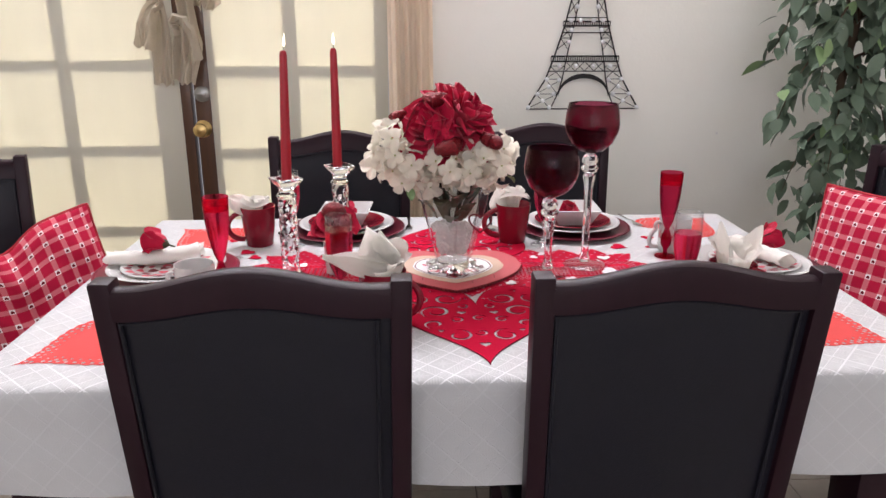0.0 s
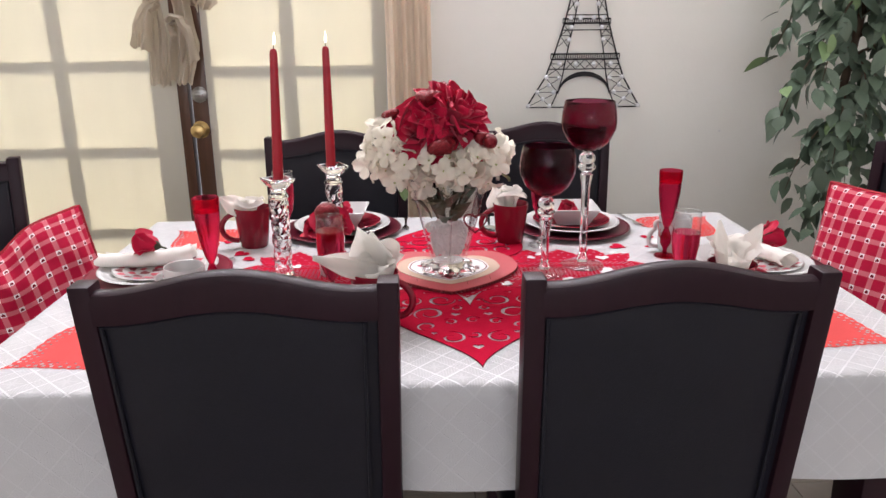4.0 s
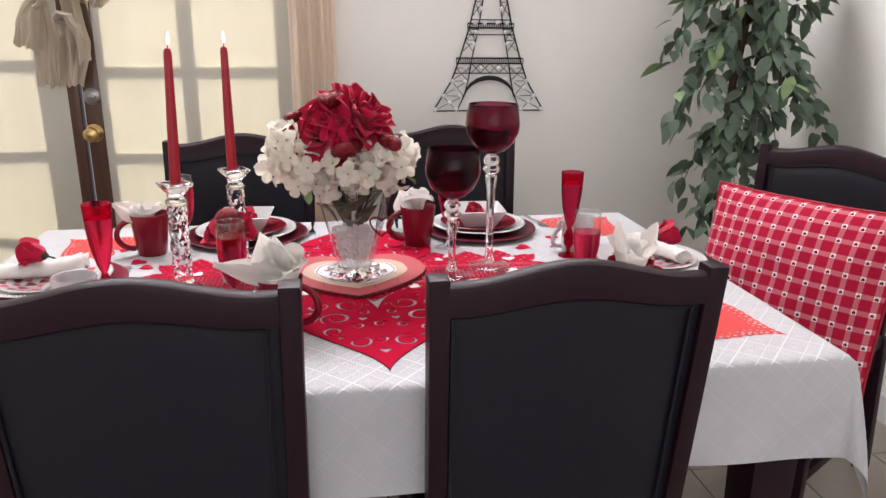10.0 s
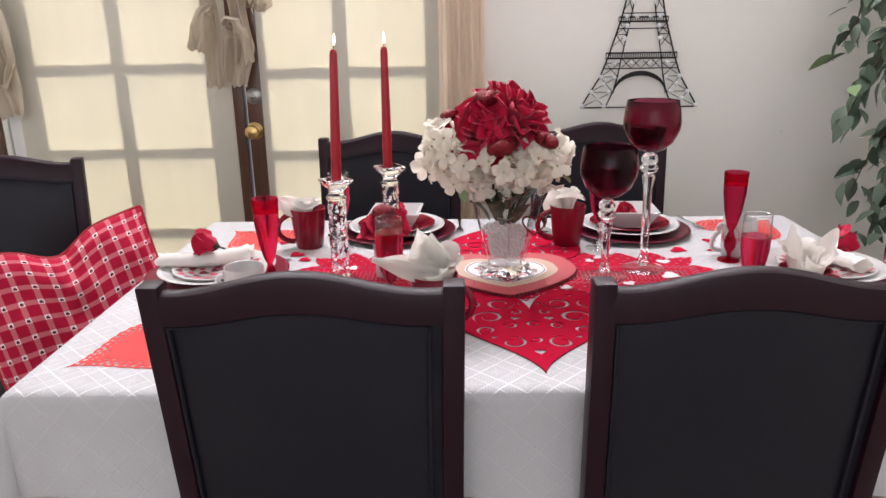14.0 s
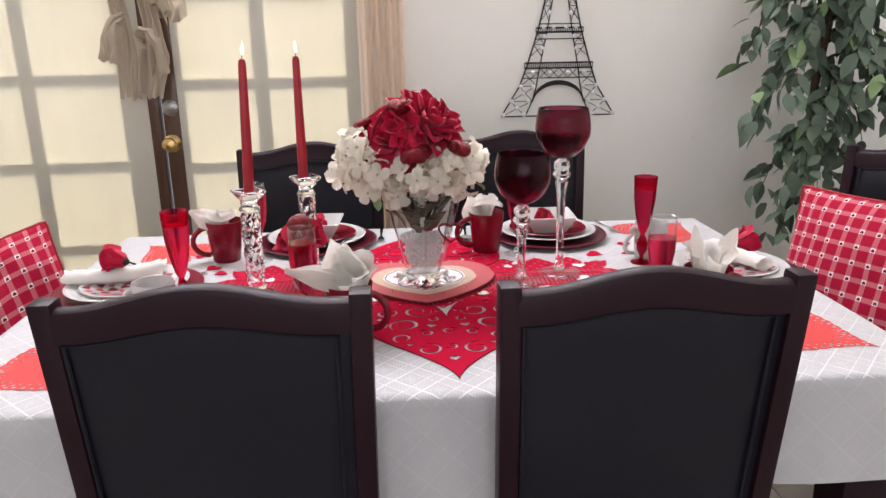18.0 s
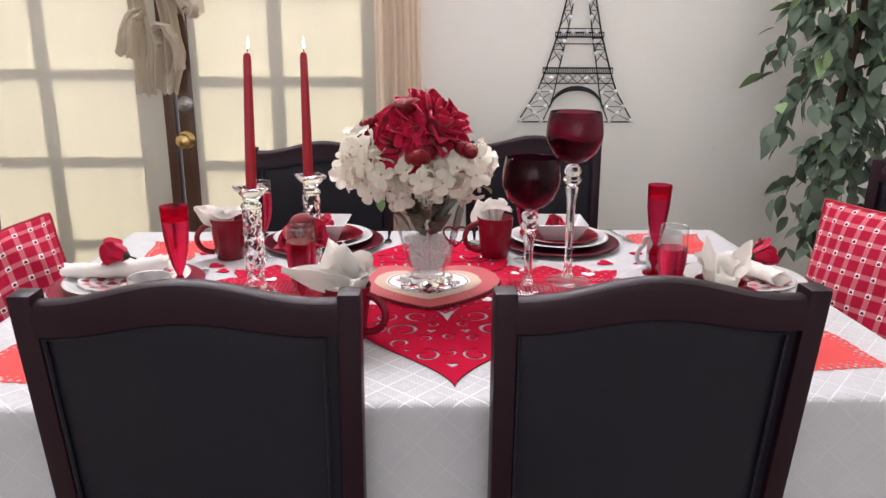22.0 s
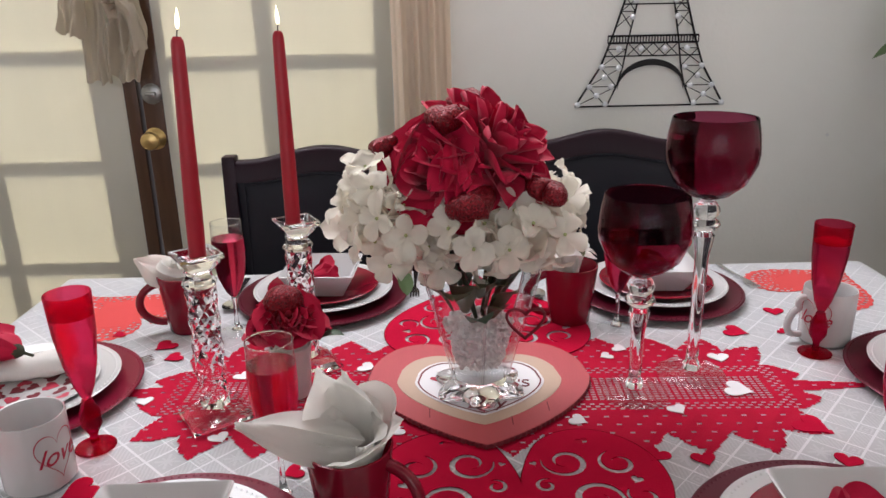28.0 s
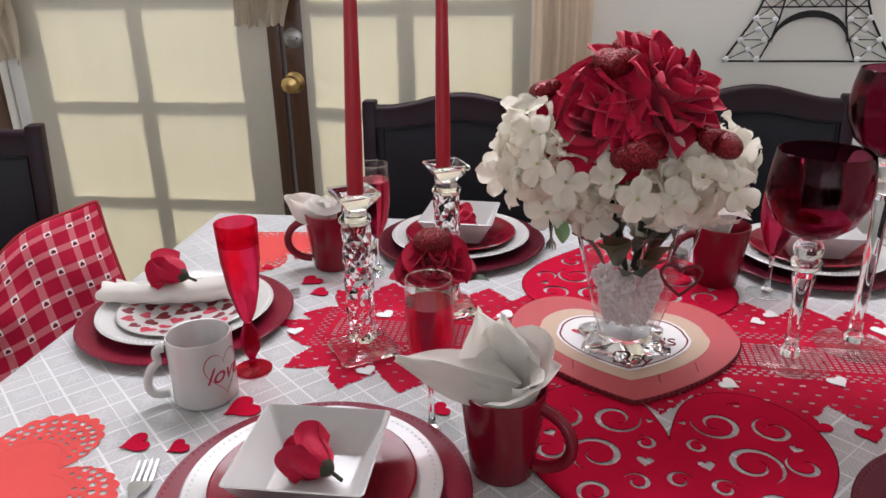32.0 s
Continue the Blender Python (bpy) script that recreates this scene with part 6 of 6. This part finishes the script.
# ---- cutlery ----
def fork(x, y, rz, size=1.0):
    f = thing("dinner_fork", (x, y, T + 0.0012), rz, "stainless steel dinner fork lying on the cloth", "fork", "cutlery")
    pts = [(-0.006, -0.095), (0.006, -0.095), (0.0065, -0.080), (0.0035, -0.02), (0.003, 0.025), (0.006, 0.040), (0.0115, 0.050), (0.0125, 0.062), (-0.0125, 0.062), (-0.0115, 0.050), (-0.006, 0.040), (-0.003, 0.025), (-0.0035, -0.02), (-0.0065, -0.080)]

    def bent(bm):
        for v in bm.verts:
            y = v.co.y
            v.co.z += 0.006 * math.exp(-((y - 0.02) / 0.035) ** 2) + 0.004 * max((y - 0.06) / 0.04, 0) ** 2 + 0.002 * max(-y / 0.095, 0)
        return bm

    part("handle", bent(prism(pts, 0, 0.0018)), STEEL, f)
    for k in range(4):
        c = -0.0102 + 0.0068 * k
        part("tine", bent(prism([(c - 0.0018, 0.0615), (c + 0.0018, 0.0615), (c + 0.0013, 0.095), (c, 0.099), (c - 0.0013, 0.095)], 0, 0.0016)), STEEL, f)
    f.matrix_basis = pose(x, y, T + 0.0012, 0, 0, rz) @ Matrix.Scale(size, 4)
    return f


def spoon(x, y, rz):
    s = thing("dinner_spoon", (x, y, T + 0.0012), rz, "stainless steel spoon lying on the cloth", "spoon", "cutlery")
    part("handle", prism([(-0.006, -0.09), (0.006, -0.09), (0.003, 0.0), (0.003, 0.045), (-0.003, 0.045), (-0.003, 0.0)], 0.001, 0.0028), STEEL, s)
    bm = lathe([(0, 0.001), (0.010, 0.0018), (0.0165, 0.0055), (0.0175, 0.0068), (0.0160, 0.0062), (0.0095, 0.0030), (0, 0.0022)], 24)
    for v in bm.verts:
        v.co.y = v.co.y * 1.45 + 0.066
    part("bowl", bm, STEEL, s)
    return s


fork(0.037, 2.249, 180, 0.78)
fork(0.706, 2.256, 189.5, 0.78)
fork(-0.394, 1.375, 14)
fork(0.286, 1.391, -12)
fork(-0.475, 1.885, -60)
fork(0.910, 1.760, 70)
spoon(0.282, 2.240, 176)
spoon(-0.318, 2.215, 182)
spoon(0.004, 1.345, 2)

# ---- wrought-iron tower on the wall ----
tower = thing("wall_tower", (0.731, Y1 - 0.012, 1.0), 0, "black wrought-iron tower wall decoration with clear gems", "wall decoration")
EDGE = ((0.223, 0.0), (0.152, 0.115), (0.124, 0.19), (0.083, 0.322), (0.052, 0.46), (0.030, 0.62), (0.016, 0.80), (0.004, 0.98))
INNER = ((0.128, 0.0), (0.100, 0.062), (0.086, 0.115), (0.074, 0.19), (0.048, 0.322), (0.026, 0.46))


def along(line, z):
    for (xa, za), (xb, zb) in zip(line, line[1:]):
        if za <= z <= zb:
            return xa + (xb - xa) * (z - za) / (zb - za)
    return line[-1][0]


def bar(a, b, r=0.0028):
    part("bar", tube([(a[0], 0, a[1]), (b[0], 0, b[1])], r, 6), IRON, tower)


for s in (1, -1):
    part("outer_leg", tube([(s * x, 0, z) for x, z in EDGE], 0.0030, 6), IRON, tower)
    part("inner_leg", tube([(s * x, 0, z) for x, z in INNER], 0.0024, 6), IRON, tower)
    for z0, z1 in ((0.0, 0.058), (0.058, 0.115), (0.115, 0.165), (0.225, 0.27), (0.27, 0.31), (0.355, 0.41), (0.41, 0.46)):
        a0, a1, b0, b1 = along(EDGE, z0), along(EDGE, z1), along(INNER, z0), along(INNER, z1)
        bar((s * a0, z0), (s * b1, z1), 0.0014)
        bar((s * b0, z0), (s * a1, z1), 0.0014)
        bar((s * a1, z1), (s * b1, z1), 0.0014)
bar((-0.223, 0.0), (0.223, 0.0))
for z, h in ((0.182, 0.020), (0.315, 0.016), (0.47, 0.012)):
    w = along(EDGE, z) + 0.006
    for dz in (0, h):
        bar((-w, z + dz), (w, z + dz), 0.0030)
    n = int(w * 2 / 0.0085)
    for k in range(n + 1):
        x = -w + 2 * w * k / n
        bar((x, z), (x, z + h), 0.0016)
for z in (0.145, 0.29, 0.345):
    w = along(EDGE, z)
    bar((-w, z), (w, z), 0.0020)
for k in range(4):
    w = along(INNER, 0.165) * 0.95
    x0, x1 = -w + w * k / 2, -w + w * (k + 1) / 2
    bar((x0, 0.146), (x1, 0.182), 0.0014)
    bar((x0, 0.182), (x1, 0.146), 0.0014)
arc = []
for k in range(25):
    a = math.pi * k / 24
    arc.append((-0.098 * math.cos(a), 0, 0.058 + 0.078 * math.sin(a)))
bm = bmesh.new()
for k in range(24):
    (xa, _, za), (xb, _, zb) = arc[k], arc[k + 1]
    oa, ob_ = 0.008 + 0.010 * math.sin(math.pi * k / 24), 0.008 + 0.010 * math.sin(math.pi * (k + 1) / 24)
    q = [bm.verts.new(p) for p in ((xa, -0.004, za), (xb, -0.004, zb), (xb, -0.004, zb - ob_), (xa, -0.004, za - oa), (xa, 0.004, za), (xb, 0.004, zb), (xb, 0.004, zb - ob_), (xa, 0.004, za - oa))]
    for f in ((0, 1, 2, 3), (7, 6, 5, 4), (0, 4, 5, 1), (2, 6, 7, 3)):
        bm.faces.new([q[i] for i in f])
bmesh.ops.remove_doubles(bm, verts=bm.verts, dist=0.0001)
part("arch", bm, IRON, tower, "solid iron arch")
for s in (1, -1):
    for x, z in ((0.216, 0.006), (0.133, 0.006), (0.160, 0.032), (0.182, 0.058), (0.118, 0.058), (0.138, 0.086), (0.148, 0.115), (0.098, 0.112), (0.100, 0.165), (0.035, 0.165), (0.066, 0.255), (0.058, 0.30), (0.025, 0.335), (0.062, 0.335), (0.040, 0.385), (0.030, 0.44)):
        bm = bmesh.new()
        bmesh.ops.create_icosphere(bm, subdivisions=2, radius=0.0090, matrix=pose(s * x, -0.005, z))
        bmesh.ops.scale(bm, vec=(1, 0.6, 1), verts=bm.verts)
        part("gem", bm, GEM, tower, "clear faceted gem with its sparkle painted white", False)

# ---- gathered cloth tiebacks on the door curtains ----
def drape(name, parent, line, widths, depth, pleats, seed, mat=BOWCLOTH):
    """A pleated strip of cloth along a line in the wall's plane."""
    rnd = random.Random(seed)
    pts = [Vector(p) for p in line]
    nu, nv = 40, 26
    verts = []
    for j in range(nv + 1):
        f = j / nv * (len(pts) - 1)
        k = min(int(f), len(pts) - 2)
        p = pts[k].lerp(pts[k + 1], f - k)
        w = widths[k] + (widths[k + 1] - widths[k]) * (f - k)
        d = (pts[k + 1] - pts[k]).normalized()
        side = Vector((d.z, 0, -d.x)) * -1
        for i in range(nu + 1):
            u = 2 * i / nu - 1
            y = depth * math.sin(pleats * math.pi * u + seed + 0.8 * j / nv) + 0.5 * depth * math.sin(pleats * 2.3 * math.pi * u + 2 * j / nv) + 0.026 * noise.noise((u * 2.5 + seed, j / nv * 3, seed))
            edge = 0.035 * noise.noise((u * 2.2, seed, 2)) * (j / nv) ** 4
            verts.append(p + side * (u * w / 2) + Vector((0, y - 0.5 * depth, edge)))
    ob = raw(name, verts, grid_faces(nu, nv), mat, parent, smooth=True)
    return ob


bow = thing("curtain_bow", (0, Y1 - 0.030, 0), 0, "beige gathered cloth bow tied on the door curtain", "curtain bow")
drape("tail", bow, [(-0.900, 0, 1.56), (-0.885, 0, 1.40), (-0.877, 0, 1.26), (-0.884, 0, 1.100)], [0.045, 0.060, 0.078, 0.080], 0.009, 1.3, 1)
drape("tail", bow, [(-0.800, -0.01, 1.56), (-0.776, -0.01, 1.37), (-0.778, -0.012, 1.25), (-0.806, -0.01, 1.108)], [0.040, 0.058, 0.105, 0.082], 0.012, 1.6, 2)
drape("loop", bow, [(-0.860, -0.02, 1.40), (-0.895, -0.030, 1.375), (-0.918, -0.034, 1.31), (-0.932, -0.026, 1.236)], [0.030, 0.050, 0.076, 0.080], 0.012, 1.1, 3)
drape("fold", bow, [(-0.822, -0.030, 1.318), (-0.796, -0.040, 1.338), (-0.774, -0.040, 1.290), (-0.766, -0.030, 1.190)], [0.050, 0.066, 0.080, 0.084], 0.006, 1.0, 9)
drape("loop", bow, [(-0.80, -0.02, 1.52), (-0.72, -0.026, 1.46), (-0.69, -0.03, 1.41), (-0.70, -0.02, 1.375)], [0.05, 0.10, 0.11, 0.06], 0.012, 1.1, 4)
part("knot", lathe([(0, -0.03), (0.02, -0.026), (0.033, -0.01), (0.034, 0.012), (0.022, 0.028), (0, 0.031)], 20), BOWCLOTH, bow).matrix_basis = pose(-0.87, -0.012, 1.53)
bow2 = thing("curtain_bow", (0, Y1 - 0.035, 0), 0, "beige gathered cloth bow tied on the door curtain", "curtain bow")
drape("tail", bow2, [(-1.78, 0, 1.56), (-1.76, 0, 1.38), (-1.735, 0, 1.20), (-1.70, 0, 1.00)], [0.08, 0.15, 0.18, 0.13], 0.010, 1.7, 6)
drape("loop", bow2, [(-1.74, -0.02, 1.55), (-1.69, -0.026, 1.38), (-1.675, -0.03, 1.22), (-1.70, -0.02, 1.12)], [0.05, 0.10, 0.12, 0.06], 0.012, 1.2, 7)


# ---- small screw cap on the wall ----
nail = part("wall_screw", lathe([(0, 0), (0.0045, 0), (0.0045, 0.002), (0.0014, 0.003), (0.0014, 0.010), (0, 0.010)], 12), TRIM)
nail.matrix_basis = pose(1.290, Y1 - 0.004, 0.898, -90)
tagged(nail, "small white screw head in the painted wall", "screw")


# ---- artificial ficus in the corner ----
tree = thing("ficus_tree", (1.61, 2.74, 0), 0, "artificial ficus tree with dark green leaves in a wicker pot", "tree")
part("pot", lathe([(0, 0), (0.12, 0), (0.14, 0.02), (0.165, 0.25), (0.17, 0.27), (0.155, 0.272), (0.145, 0.24), (0, 0.235)], 40), BASKET, tree, "brown wicker pot")
part("trunk", tube([(0.01, 0, 0.23), (-0.01, 0.01, 0.5), (0.0, 0, 0.8), (-0.02, 0.01, 1.1), (0.01, 0, 1.4), (0.0, 0, 1.75)], [0.020, 0.018, 0.017, 0.015, 0.012, 0.007], 10), BARK, tree)
part("trunk", tube([(-0.01, 0.02, 0.23), (0.02, 0.03, 0.5), (-0.03, 0.03, 0.8), (0.0, 0.04, 1.1), (-0.03, 0.03, 1.5)], [0.014, 0.013, 0.012, 0.010, 0.006], 8), BARK, tree)
rnd = random.Random(21)


def leaf_mesh(seed):
    bm = bmesh.new()
    n = 5
    rows = []
    for j in range(n + 1):
        v = j / n
        w = 0.0205 * math.sin(math.pi * min(0.05 + 0.97 * v ** 0.85, 1)) ** 0.9
        droop = -0.012 * v * v * (1 + 0.5 * (seed % 3))
        rows.append([bm.verts.new((-w, 0.080 * v, droop + 0.004 * (w / 0.0205))), bm.verts.new((0, 0.080 * v, droop)), bm.verts.new((w, 0.080 * v, droop + 0.004 * (w / 0.0205)))])
    for a, b in zip(rows, rows[1:]):
        for i in range(2):
            bm.faces.new((a[i], a[i + 1], b[i + 1], b[i]))
    me = bpy.data.meshes.new("leaf")
    bm.to_mesh(me)
    bm.free()
    me.materials.append(LEAFLIGHT if seed % 5 == 0 else LEAF)
    me.shade_smooth()
    return me


LEAVES = [leaf_mesh(k) for k in range(5)]
BOUGHS = ((-0.33, -0.10, 1.00, 1.33), (-0.22, -0.16, 1.12, 1.45), (-0.30, 0.05, 1.22, 1.55), (-0.16, -0.20, 0.84, 1.16), (-0.12, -0.08, 0.62, 0.95), (-0.20, 0.02, 0.72, 1.02), (0.30, -0.12, 0.97, 1.30), (0.20, -0.18, 1.05, 1.36), (0.14, -0.10, 0.90, 1.20), (0.26, 0.04, 1.20, 1.50), (0.05, -0.22, 1.10, 1.42), (-0.05, -0.20, 0.96, 1.25), (0.02, -0.16, 1.32, 1.60), (-0.20, -0.12, 1.38, 1.66), (0.20, -0.10, 1.38, 1.66), (0.10, 0.10, 1.30, 1.60), (-0.10, 0.12, 1.10, 1.45), (-0.30, -0.04, 1.40, 1.68), (0.30, -0.02, 1.44, 1.70), (-0.06, -0.14, 0.78, 1.05), (0.04, -0.10, 0.72, 1.0), (-0.15, -0.05, 0.60, 0.80))
spots = []
for x, y, low, high in BOUGHS:
    x *= 0.88
    start = Vector((0.0, 0.01, high - 0.10))
    mid = Vector((x * 0.55, y * 0.55, high + 0.02))
    end = Vector((x, y, low))
    line = [start.lerp(mid, f).lerp(mid.lerp(end, f), f) for f in (k / 12 for k in range(13))]
    part("limb", tube(line, [0.006 - 0.0004 * k for k in range(13)], 5), BARK, tree)
    for k in range(2, 13):
        for s in range(4 if high > 1.25 else 3 if high > 1.0 else 2):
            p = line[k] + Vector([rnd.uniform(-0.035, 0.035) for _ in range(3)])
            spots.append((p, math.degrees(math.atan2(-x, y)) + rnd.uniform(-95, 95), rnd.uniform(-85, -5), rnd.uniform(-35, 35), rnd.uniform(0.75, 1.2)))
rnd.shuffle(spots)
verts, faces = [], []
for k, (p, rz, rx, ry, s) in enumerate(spots):
    p.x = min(p.x, 0.30)
    m = Matrix.Translation(p) @ pose(0, 0, 0, 0, 0, rz) @ pose(0, 0, 0, rx, ry, 0) @ Matrix.Diagonal((s, s, s, 1))
    if k < 296:
        ob = new("leaf", LEAVES[k % 5])
        ob.parent = tree
        ob.matrix_basis = m
    else:
        base = len(verts)
        me = LEAVES[1]
        verts += [m @ v.co for v in me.vertices]
        faces += [tuple(base + i for i in f.vertices) for f in me.polygons]
tagged(raw("foliage", verts, faces, LEAF, tree, "dark green leaves", True), kind="stuff")

# ---- floor tiles ----
TILE_SIZE = 0.315
tile_bm = boxed(-TILE_SIZE / 2 + 0.002, TILE_SIZE / 2 - 0.002, -TILE_SIZE / 2 + 0.002, TILE_SIZE / 2 - 0.002, -0.0045, 0.0, bevel=0.0015)
tile_me = bpy.data.meshes.new("tile")
tile_bm.to_mesh(tile_me)
tile_bm.free()
tile_me.materials.append(TILE)
ix = [1.17 + TILE_SIZE * (k + 0.5) for k in range(-12, 4)]
iy = [2.0 + TILE_SIZE * (k + 0.5) for k in range(-14, 4)]
for x in ix:
    for y in iy:
        if X0 - 0.1 < x < X1 + 0.1 and Y0 - 0.1 < y < Y1 + 0.1:
            ob = new("tile", tile_me)
            ob.parent = floor
            ob.location = (x, y, 0)
verts, faces = [], []
for x in ix:
    for y in [2.0 + TILE_SIZE * (k + 0.5) for k in range(-20, -14)]:
        if X0 - 0.1 < x < X1 + 0.1:
            base = len(verts)
            verts += [v.co + Vector((x, y, 0)) for v in tile_me.vertices]
            faces += [tuple(base + i for i in f.vertices) for f in tile_me.polygons]
tagged(raw("far_tiles", verts, faces, TILE, floor, "beige ceramic tiles", False), kind="stuff")
